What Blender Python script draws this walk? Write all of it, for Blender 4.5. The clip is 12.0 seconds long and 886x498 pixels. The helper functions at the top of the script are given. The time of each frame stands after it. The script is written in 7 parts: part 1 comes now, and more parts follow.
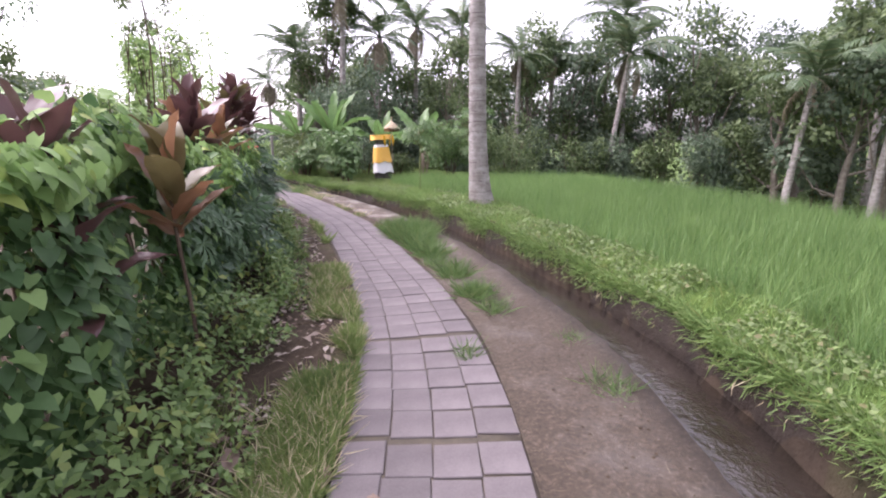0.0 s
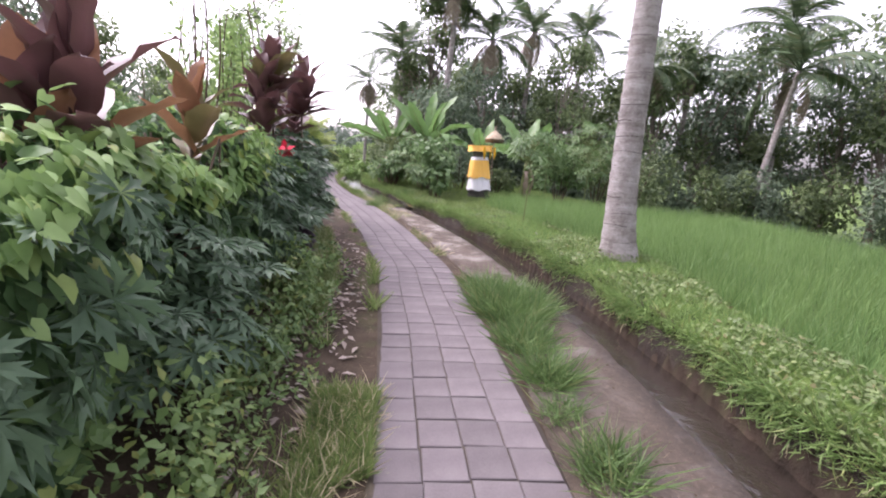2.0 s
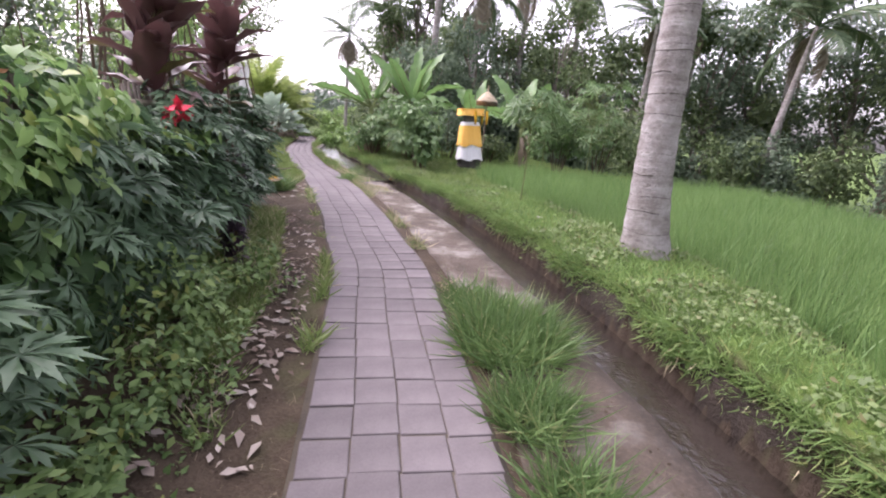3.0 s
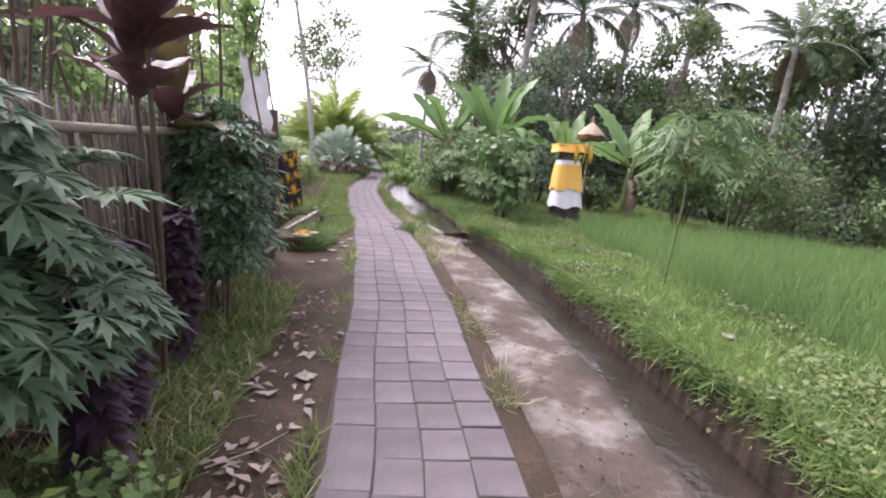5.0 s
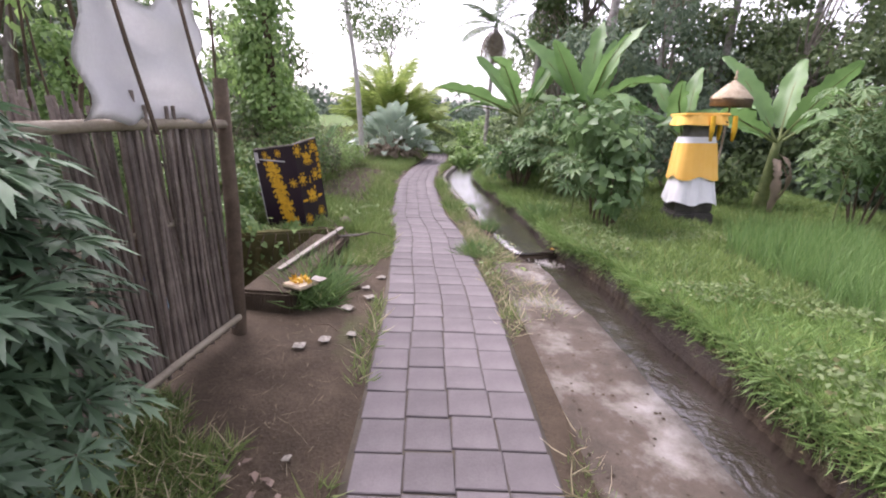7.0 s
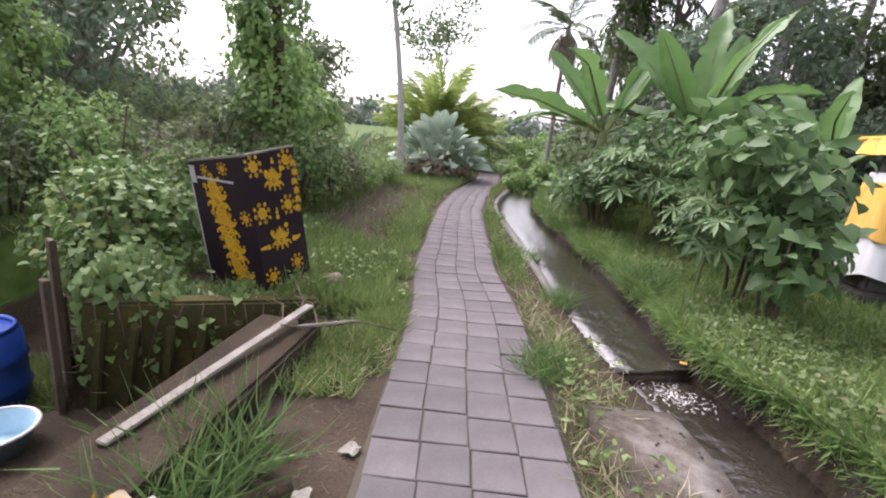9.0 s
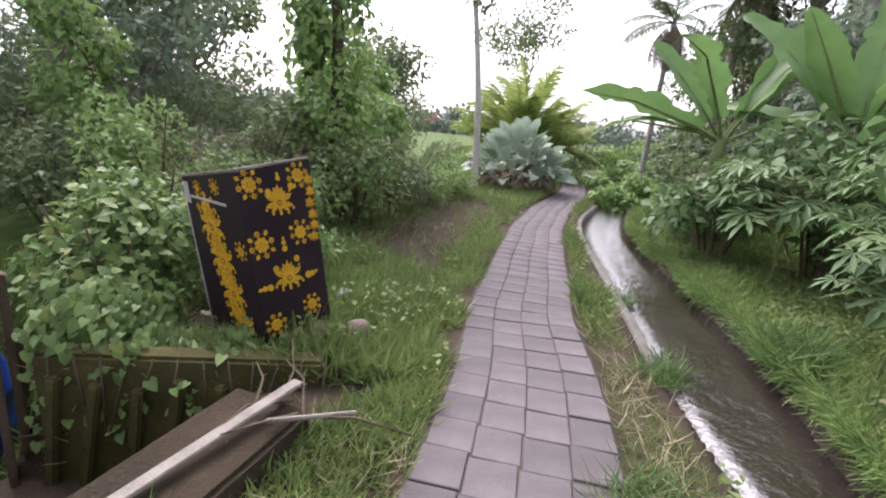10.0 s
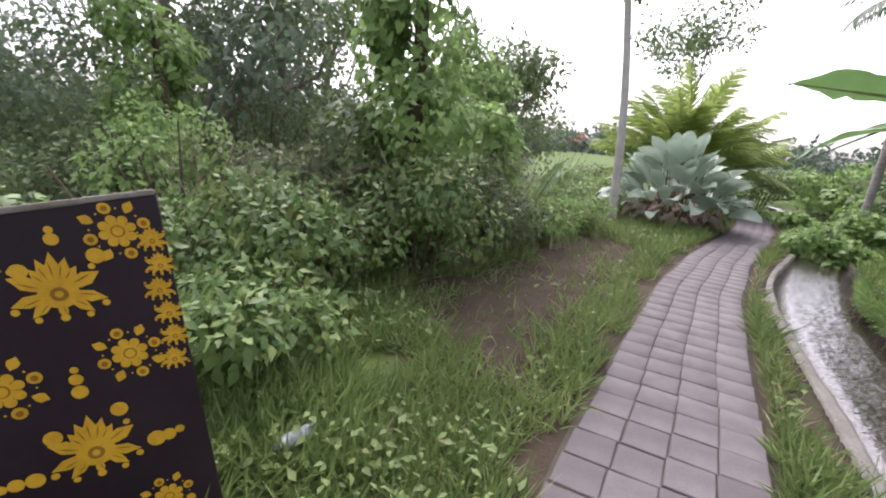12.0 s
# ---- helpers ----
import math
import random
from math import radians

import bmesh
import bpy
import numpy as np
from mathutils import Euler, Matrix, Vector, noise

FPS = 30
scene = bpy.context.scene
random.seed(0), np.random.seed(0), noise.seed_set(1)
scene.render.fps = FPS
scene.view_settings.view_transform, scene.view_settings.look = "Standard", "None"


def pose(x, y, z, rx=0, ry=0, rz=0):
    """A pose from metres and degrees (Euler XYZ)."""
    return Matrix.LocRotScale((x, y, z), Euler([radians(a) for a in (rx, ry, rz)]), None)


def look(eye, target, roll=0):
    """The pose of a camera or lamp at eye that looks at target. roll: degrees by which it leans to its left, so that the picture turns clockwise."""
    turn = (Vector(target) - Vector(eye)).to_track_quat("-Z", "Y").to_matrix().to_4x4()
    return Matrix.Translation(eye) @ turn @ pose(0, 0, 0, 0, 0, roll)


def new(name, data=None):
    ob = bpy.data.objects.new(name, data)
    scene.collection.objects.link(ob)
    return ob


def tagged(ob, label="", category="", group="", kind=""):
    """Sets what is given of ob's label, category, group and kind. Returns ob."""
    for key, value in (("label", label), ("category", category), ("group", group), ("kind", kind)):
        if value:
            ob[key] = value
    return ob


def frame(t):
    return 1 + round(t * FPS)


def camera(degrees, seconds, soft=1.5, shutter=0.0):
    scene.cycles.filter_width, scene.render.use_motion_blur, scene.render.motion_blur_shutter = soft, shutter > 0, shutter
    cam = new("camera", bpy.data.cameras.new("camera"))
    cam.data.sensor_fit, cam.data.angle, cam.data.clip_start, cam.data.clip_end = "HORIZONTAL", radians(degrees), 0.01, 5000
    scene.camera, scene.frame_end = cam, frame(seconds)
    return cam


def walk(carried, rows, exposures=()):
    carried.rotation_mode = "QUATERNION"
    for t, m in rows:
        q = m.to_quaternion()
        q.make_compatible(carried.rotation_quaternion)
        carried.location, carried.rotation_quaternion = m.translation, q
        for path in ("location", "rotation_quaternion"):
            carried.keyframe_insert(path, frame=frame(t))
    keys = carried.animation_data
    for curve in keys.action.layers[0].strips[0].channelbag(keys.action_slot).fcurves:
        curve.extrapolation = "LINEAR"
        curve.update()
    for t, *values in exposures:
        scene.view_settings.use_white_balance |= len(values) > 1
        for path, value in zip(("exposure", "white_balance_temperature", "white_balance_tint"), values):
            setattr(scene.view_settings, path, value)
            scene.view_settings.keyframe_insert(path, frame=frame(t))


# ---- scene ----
cam = camera(88.0, 12.0, 2.0)
METRES, EYE, TILT, LEAN, TURN = 14.5, 1.46, -13.2, 0.0, 0.0
ROWS = [
    (0.0, 0.0, 0.0, 0.0, -0.0, 0.0, -0.0),
    (0.5, 0.0005, 0.0475, 0.012, 0.93, -2.66, -2.94),
    (1.0, -0.0095, 0.0926, 0.0237, 8.67, -1.44, -2.62),
    (1.5, -0.0173, 0.1417, 0.0354, 15.67, -0.68, -6.7),
    (2.0, -0.0264, 0.1895, 0.045, 10.65, 0.84, -7.28),
    (2.5, -0.03, 0.2373, 0.0561, 10.62, -0.13, -3.15),
    (3.0, -0.0366, 0.2845, 0.0667, 9.62, -3.17, -7.04),
    (3.5, -0.047, 0.3271, 0.0792, 15.67, -1.35, -5.25),
    (5.5, -0.1024, 0.4873, 0.1112, 19.24, -0.37, -10.24),
    (6.0, -0.1181, 0.5255, 0.1205, 22.75, -3.93, -6.47),
    (6.5, -0.1352, 0.5658, 0.1323, 24.87, -7.34, -11.76),
    (7.0, -0.1566, 0.5986, 0.1422, 27.11, -4.63, -9.0),
    (9.0, -0.2358, 0.7385, 0.1677, 33.15, -3.93, -12.67),
    (9.5, -0.2531, 0.7656, 0.1743, 38.18, -2.23, -10.81),
    (10.0, -0.2666, 0.7976, 0.1811, 43.65, -5.33, -14.23),
    (10.5, -0.2869, 0.8247, 0.1863, 43.48, -4.54, -13.53),
    (11.0, -0.3032, 0.8527, 0.1923, 47.4, -4.74, -12.96),
    (11.5, -0.32, 0.8762, 0.1968, 55.75, -6.47, -17.38),
    (12.0, -0.3395, 0.8979, 0.2026, 61.78, -7.76, -16.51),
]
walk(cam, [(t, pose(0, 0, EYE, TILT, LEAN, TURN) @ pose(METRES * x, METRES * y, METRES * z, 90 + pitch, roll, yaw)) for t, x, y, z, yaw, pitch, roll in ROWS], [(0.0, 1.31, 6260, 32), (6.5, 1.31, 6260, 31), (9.0, 1.11, 6290, 24), (12.0, 1.11, 6270, 24)])

# ---- world, sun, exposure ----
world = bpy.data.worlds.new("overcast_sky")
scene.world = world
world.use_nodes = True
wn, wl = world.node_tree.nodes, world.node_tree.links
sky = wn.new("ShaderNodeTexSky")
sky.sky_type = "NISHITA"
sky.sun_disc = False
sky.sun_elevation, sky.sun_rotation = radians(52), radians(-60)
sky.air_density, sky.dust_density, sky.ozone_density = 1.0, 4.0, 1.0
grey = wn.new("ShaderNodeHueSaturation")
grey.inputs["Saturation"].default_value = 0.22
wl.new(sky.outputs["Color"], grey.inputs["Color"])
wl.new(grey.outputs["Color"], wn["Background"].inputs["Color"])
wn["Background"].inputs["Strength"].default_value = 0.2
sun_data = bpy.data.lights.new("sun", "SUN")
sun_data.energy, sun_data.angle, sun_data.color = 1.2, radians(25), (1.0, 0.97, 0.92)
sun_lamp = new("sun", sun_data)
sun_lamp.matrix_world = look((-10, 6, 14), (0, 8, 0))


# ---- materials ----
def nodes_of(name):
    m = bpy.data.materials.new(name)
    m.use_nodes = True
    return m, m.node_tree.nodes, m.node_tree.links


def noise_node(n, l, coord, scale, detail=4.0, rough=0.55):
    t = n.new("ShaderNodeTexNoise")
    t.inputs["Scale"].default_value = scale
    t.inputs["Detail"].default_value = detail
    t.inputs["Roughness"].default_value = rough
    l.new(coord, t.inputs["Vector"])
    return t.outputs["Fac"]


def ramp_node(n, l, fac, stops):
    r = n.new("ShaderNodeValToRGB")
    e = r.color_ramp.elements
    while len(e) < len(stops):
        e.new(0.5)
    for k, (p, c) in zip(e, stops):
        k.position, k.color = p, (*c, 1)
    l.new(fac, r.inputs["Fac"])
    return r.outputs["Color"]


def mix_node(n, l, fac, a, b, mode="MIX"):
    m = n.new("ShaderNodeMix")
    m.data_type, m.blend_type = "RGBA", mode
    for sock, val in ((m.inputs[0], fac), (m.inputs[6], a), (m.inputs[7], b)):
        if isinstance(val, (int, float)):
            sock.default_value = val
        elif isinstance(val, tuple):
            sock.default_value = (*val, 1)
        else:
            l.new(val, sock)
    return m.outputs[2]


def bump_node(n, l, height, strength, dist):
    b = n.new("ShaderNodeBump")
    b.inputs["Strength"].default_value, b.inputs["Distance"].default_value = strength, dist
    l.new(height, b.inputs["Height"])
    return b.outputs["Normal"]


def surface(name, dark, mid, light, scale=6.0, fine=60.0, rough=0.8, bump=0.4, depth=0.01, per_object=0.0, metallic=0.0, coarse=1.2, spec=0.3):
    """Rough matter with stains at a coarse scale and grain at a fine one."""
    m, n, l = nodes_of(name)
    p = n["Principled BSDF"]
    co = n.new("ShaderNodeTexCoord").outputs["Object"]
    a = noise_node(n, l, co, scale, 6)
    b = noise_node(n, l, co, fine, 4, 0.7)
    c = noise_node(n, l, co, coarse, 3)
    col = ramp_node(n, l, a, ((0.3, dark), (0.5, mid), (0.72, light)))
    col = mix_node(n, l, 0.35, col, ramp_node(n, l, b, ((0.3, dark), (0.7, light))))
    col = mix_node(n, l, 0.3, col, ramp_node(n, l, c, ((0.35, dark), (0.65, mid))))
    if per_object:
        info = n.new("ShaderNodeObjectInfo")
        hsv = n.new("ShaderNodeHueSaturation")
        mr = n.new("ShaderNodeMapRange")
        mr.inputs[3].default_value, mr.inputs[4].default_value = 1 - per_object, 1 + per_object
        l.new(info.outputs["Random"], mr.inputs[0])
        l.new(mr.outputs[0], hsv.inputs["Value"])
        l.new(col, hsv.inputs["Color"])
        col = hsv.outputs["Color"]
    l.new(col, p.inputs["Base Color"])
    p.inputs["Roughness"].default_value, p.inputs["Metallic"].default_value = rough, metallic
    p.inputs["Specular IOR Level"].default_value = spec
    add = n.new("ShaderNodeMath")
    add.operation = "ADD"
    l.new(a, add.inputs[0])
    l.new(b, add.inputs[1])
    l.new(bump_node(n, l, add.outputs[0], bump, depth), p.inputs["Normal"])
    return m


def soften(c, lift=1.52, grey_share=0.24):
    """Puts haze into leaf colour: lighter and a little greyer than the pure hue."""
    y = 0.3 * c[0] + 0.55 * c[1] + 0.15 * c[2]
    return tuple(min(0.8, lift * (k * (1 - grey_share) + y * grey_share)) for k in c)


def leaf_material(name, dark, mid, light, through_light=0.3, rough=0.5, odd=None, spec=0.35):
    """Leaves whose colour differs from leaf to leaf, with some light coming through."""
    m, n, l = nodes_of(name)
    p = n["Principled BSDF"]
    geo = n.new("ShaderNodeNewGeometry")
    dark, mid, light = [soften(k) for k in (dark, mid, light)]
    stops = [(0.0, dark), (0.45, mid), (0.9, light)]
    if odd:
        stops = [(0.0, dark), (0.45, mid), (0.86, light), (0.97, odd)]
    col = ramp_node(n, l, geo.outputs["Random Per Island"], stops)
    co = n.new("ShaderNodeTexCoord").outputs["Object"]
    big = noise_node(n, l, co, 1.7, 3)
    fine = noise_node(n, l, co, 40, 3)
    col = mix_node(n, l, 0.45, col, ramp_node(n, l, big, ((0.3, dark), (0.7, light))))
    col = mix_node(n, l, 0.2, col, ramp_node(n, l, fine, ((0.3, dark), (0.7, mid))))
    l.new(col, p.inputs["Base Color"])
    p.inputs["Roughness"].default_value = rough
    p.inputs["Specular IOR Level"].default_value = spec
    tr = n.new("ShaderNodeBsdfTranslucent")
    l.new(col, tr.inputs["Color"])
    mx = n.new("ShaderNodeMixShader")
    mx.inputs[0].default_value = through_light
    l.new(p.outputs[0], mx.inputs[1])
    l.new(tr.outputs[0], mx.inputs[2])
    l.new(mx.outputs[0], n["Material Output"].inputs["Surface"])
    return m


M_TILE = surface("paving_concrete", (0.088, 0.078, 0.079), (0.138, 0.122, 0.123), (0.185, 0.166, 0.166), 5, 90, 0.85, 0.4, 0.006, per_object=0.13)
M_JOINT = surface("joint_earth", (0.05, 0.042, 0.034), (0.085, 0.073, 0.056), (0.12, 0.105, 0.07), 8, 60, 0.95)
M_KERB = surface("pale_concrete", (0.08, 0.075, 0.06), (0.17, 0.16, 0.138), (0.28, 0.268, 0.24), 5, 60, 0.85)
M_BLOCK = surface("mossy_concrete", (0.024, 0.02, 0.011), (0.066, 0.047, 0.029), (0.12, 0.09, 0.06), 4, 50, 0.95, 1.0, 0.03)
M_MOSS = surface("mossy_wall", (0.03, 0.035, 0.012), (0.075, 0.07, 0.025), (0.15, 0.13, 0.04), 6, 40, 0.95, 0.7, 0.015)
M_STONE = surface("dark_stone", (0.025, 0.024, 0.022), (0.06, 0.056, 0.05), (0.12, 0.11, 0.1), 6, 60, 0.9)
M_BARK = surface("grey_bark", (0.09, 0.075, 0.06), (0.2, 0.17, 0.14), (0.33, 0.3, 0.26), 7, 50, 0.9, 0.8, 0.02)
M_RING = surface("trunk_scar", (0.055, 0.046, 0.04), (0.115, 0.098, 0.087), (0.2, 0.18, 0.165), 12, 80, 0.9)
M_PALEBARK = surface("pale_bark", (0.3, 0.28, 0.25), (0.48, 0.46, 0.43), (0.62, 0.6, 0.57), 5, 50, 0.85)
M_STEM = surface("green_stem", (0.07, 0.1, 0.03), (0.15, 0.19, 0.07), (0.24, 0.27, 0.11), 10, 60, 0.7)
M_TWIG = surface("brown_twig", (0.045, 0.034, 0.024), (0.11, 0.08, 0.055), (0.19, 0.145, 0.1), 9, 60, 0.9)
M_CANE = surface("weathered_cane", (0.075, 0.058, 0.047), (0.19, 0.155, 0.128), (0.34, 0.3, 0.25), 7, 60, 0.75, per_object=0.4)
M_BAMBOO = surface("dry_bamboo", (0.17, 0.14, 0.1), (0.31, 0.27, 0.2), (0.44, 0.4, 0.32), 5, 50, 0.7)
M_PLANK = surface("weathered_plank", (0.12, 0.105, 0.088), (0.26, 0.235, 0.2), (0.42, 0.39, 0.35), 7, 70, 0.85)
M_STRAW = surface("dry_thatch", (0.22, 0.17, 0.11), (0.42, 0.34, 0.24), (0.58, 0.5, 0.38), 12, 70, 0.95)
M_WHITECLOTH = surface("white_cloth", (0.66, 0.66, 0.68), (0.78, 0.78, 0.79), (0.83, 0.83, 0.83), 3, 120, 0.9, 0.25, 0.004)
M_ORANGE = surface("orange_cloth", (0.8, 0.42, 0.07), (0.86, 0.51, 0.12), (0.89, 0.58, 0.19), 4, 120, 0.85, 0.25, 0.004)
M_TARP = surface("white_tarpaulin", (0.62, 0.62, 0.63), (0.76, 0.76, 0.77), (0.83, 0.83, 0.83), 3, 60, 0.6, 0.35, 0.01)
M_PANEL = surface("dark_painted_board", (0.012, 0.006, 0.012), (0.02, 0.01, 0.019), (0.034, 0.019, 0.029), 4, 40, 0.4, 0.2, 0.003, spec=0.35)
M_GOLD = surface("yellow_paint", (0.45, 0.24, 0.012), (0.66, 0.38, 0.02), (0.74, 0.46, 0.04), 14, 80, 0.55, 0.2, 0.002)
M_GOLDDARK = surface("ochre_paint", (0.2, 0.09, 0.008), (0.3, 0.15, 0.012), (0.38, 0.2, 0.02), 14, 80, 0.6)
M_WORN = surface("peeled_paint", (0.3, 0.28, 0.29), (0.5, 0.48, 0.48), (0.65, 0.63, 0.62), 9, 60, 0.8)
M_BLUE = surface("blue_plastic", (0.015, 0.05, 0.26), (0.025, 0.08, 0.38), (0.04, 0.12, 0.45), 3, 30, 0.4, 0.1, 0.003)
M_PALEBLUE = surface("pale_blue_plastic", (0.2, 0.36, 0.48), (0.3, 0.5, 0.62), (0.4, 0.6, 0.7), 3, 30, 0.4, 0.1, 0.003)
M_PAPER = surface("dirty_paper", (0.15, 0.135, 0.11), (0.28, 0.26, 0.22), (0.45, 0.425, 0.385), 6, 50, 0.9)
M_HUSK = surface("coconut_husk", (0.1, 0.075, 0.055), (0.24, 0.19, 0.15), (0.4, 0.35, 0.29), 8, 70, 0.95, 0.8, 0.015)
M_RED = surface("red_petal", (0.5, 0.02, 0.05), (0.7, 0.04, 0.08), (0.8, 0.1, 0.12), 8, 60, 0.6)
M_CLEAR = surface("clouded_plastic", (0.16, 0.18, 0.2), (0.28, 0.31, 0.34), (0.45, 0.48, 0.5), 12, 60, 0.2, 0.3, 0.004, spec=0.6)
M_ROOF = surface("clay_roof", (0.2, 0.06, 0.035), (0.32, 0.1, 0.06), (0.4, 0.15, 0.09), 4, 30, 0.85)
M_PLASTER = surface("pale_plaster", (0.4, 0.37, 0.32), (0.55, 0.52, 0.46), (0.65, 0.62, 0.56), 2, 30, 0.9)

L_VINE = leaf_material("vine_leaf", (0.014, 0.045, 0.014), (0.044, 0.122, 0.03), (0.13, 0.26, 0.065), 0.38, 0.45)
L_VINELIGHT = leaf_material("young_vine_leaf", (0.06, 0.14, 0.025), (0.12, 0.24, 0.04), (0.22, 0.36, 0.07), 0.35, 0.5, odd=(0.35, 0.36, 0.06))
L_PAPAYA = leaf_material("chaya_leaf", (0.022, 0.056, 0.024), (0.05, 0.112, 0.048), (0.11, 0.2, 0.09), 0.28, 0.45)
L_TI = leaf_material("ti_leaf_purple", (0.036, 0.016, 0.018), (0.075, 0.03, 0.032), (0.15, 0.062, 0.05), 0.25, 0.35, spec=0.5)
L_TIRED = leaf_material("ti_leaf_copper", (0.1, 0.04, 0.018), (0.19, 0.078, 0.028), (0.29, 0.13, 0.045), 0.3, 0.35, spec=0.5)
L_TIGREEN = leaf_material("ti_leaf_olive", (0.05, 0.04, 0.012), (0.1, 0.08, 0.02), (0.16, 0.13, 0.03), 0.25, 0.35, spec=0.5)
L_COLEUS = leaf_material("coleus_leaf", (0.018, 0.009, 0.016), (0.035, 0.016, 0.028), (0.075, 0.04, 0.06), 0.15, 0.55)
L_CREEPER = leaf_material("creeper_leaf", (0.05, 0.088, 0.017), (0.088, 0.14, 0.028), (0.15, 0.215, 0.048), 0.3, 0.55, odd=(0.26, 0.17, 0.1))
L_GRASS = leaf_material("bank_grass", (0.05, 0.105, 0.014), (0.1, 0.195, 0.026), (0.18, 0.3, 0.05), 0.35, 0.55, odd=(0.34, 0.31, 0.12))
L_LAWN = leaf_material("shaded_grass", (0.05, 0.098, 0.014), (0.104, 0.178, 0.026), (0.195, 0.275, 0.048), 0.35, 0.55, odd=(0.3, 0.28, 0.12))
L_DRYGRASS = leaf_material("dry_grass", (0.22, 0.17, 0.08), (0.36, 0.3, 0.16), (0.5, 0.44, 0.26), 0.2, 0.7)
L_STRAW = leaf_material("old_straw", (0.08, 0.06, 0.035), (0.14, 0.11, 0.065), (0.22, 0.18, 0.11), 0.1, 0.8)
L_RICE = leaf_material("rice_blade", (0.0473, 0.12, 0.0176), (0.086, 0.188, 0.0288), (0.1548, 0.264, 0.048), 0.4, 0.5)
L_WEED = leaf_material("verge_weed", (0.035, 0.085, 0.014), (0.085, 0.17, 0.028), (0.18, 0.29, 0.05), 0.3, 0.5, odd=(0.34, 0.33, 0.07))
L_TREE = leaf_material("tree_leaf", (0.038, 0.068, 0.022), (0.073, 0.12, 0.035), (0.15, 0.21, 0.062), 0.45, 0.5)
L_DARKTREE = leaf_material("dark_tree_leaf", (0.044, 0.078, 0.048), (0.082, 0.136, 0.075), (0.16, 0.22, 0.12), 0.5, 0.5)
L_BRIGHT = leaf_material("sunlit_leaf", (0.058, 0.13, 0.022), (0.128, 0.245, 0.04), (0.24, 0.37, 0.07), 0.42, 0.5)
L_YELLOWPALM = leaf_material("yellow_palm_leaf", (0.1, 0.17, 0.02), (0.2, 0.29, 0.035), (0.34, 0.4, 0.06), 0.4, 0.5)
L_FROND = leaf_material("coconut_frond", (0.028, 0.06, 0.022), (0.06, 0.11, 0.04), (0.12, 0.185, 0.075), 0.25, 0.4, odd=(0.24, 0.2, 0.1))
L_DEADFROND = leaf_material("dead_frond", (0.1, 0.075, 0.045), (0.19, 0.15, 0.095), (0.3, 0.25, 0.17), 0.15, 0.8)
L_BANANA = leaf_material("banana_leaf", (0.036, 0.1, 0.018), (0.076, 0.18, 0.03), (0.14, 0.27, 0.05), 0.36, 0.4, spec=0.5)
L_BANANADRY = leaf_material("dry_banana_leaf", (0.09, 0.065, 0.04), (0.17, 0.125, 0.08), (0.27, 0.21, 0.15), 0.15, 0.85)
L_SILVER = leaf_material("silver_leaf", (0.13, 0.2, 0.14), (0.22, 0.3, 0.21), (0.34, 0.42, 0.32), 0.25, 0.4)
L_CASSAVA = leaf_material("cassava_leaf", (0.038, 0.09, 0.024), (0.075, 0.155, 0.038), (0.145, 0.245, 0.07), 0.35, 0.45)
L_TUFT = leaf_material("tuft_grass", (0.03, 0.078, 0.012), (0.062, 0.138, 0.022), (0.13, 0.23, 0.045), 0.3, 0.5, odd=(0.36, 0.33, 0.16))
L_PALELITTER = leaf_material("pale_fallen_leaf", (0.13, 0.095, 0.07), (0.22, 0.175, 0.135), (0.32, 0.28, 0.235), 0.05, 0.85)
L_LITTER = leaf_material("fallen_leaf", (0.045, 0.026, 0.017), (0.12, 0.075, 0.05), (0.26, 0.19, 0.145), 0.1, 0.8, odd=(0.5, 0.46, 0.41))
# distance haze mixed into the leaf colour as a flatter grey-green
L_FAR = leaf_material("hazed_far_leaf", (0.05, 0.08, 0.05), (0.075, 0.11, 0.075), (0.11, 0.15, 0.1), 0.2, 0.6)


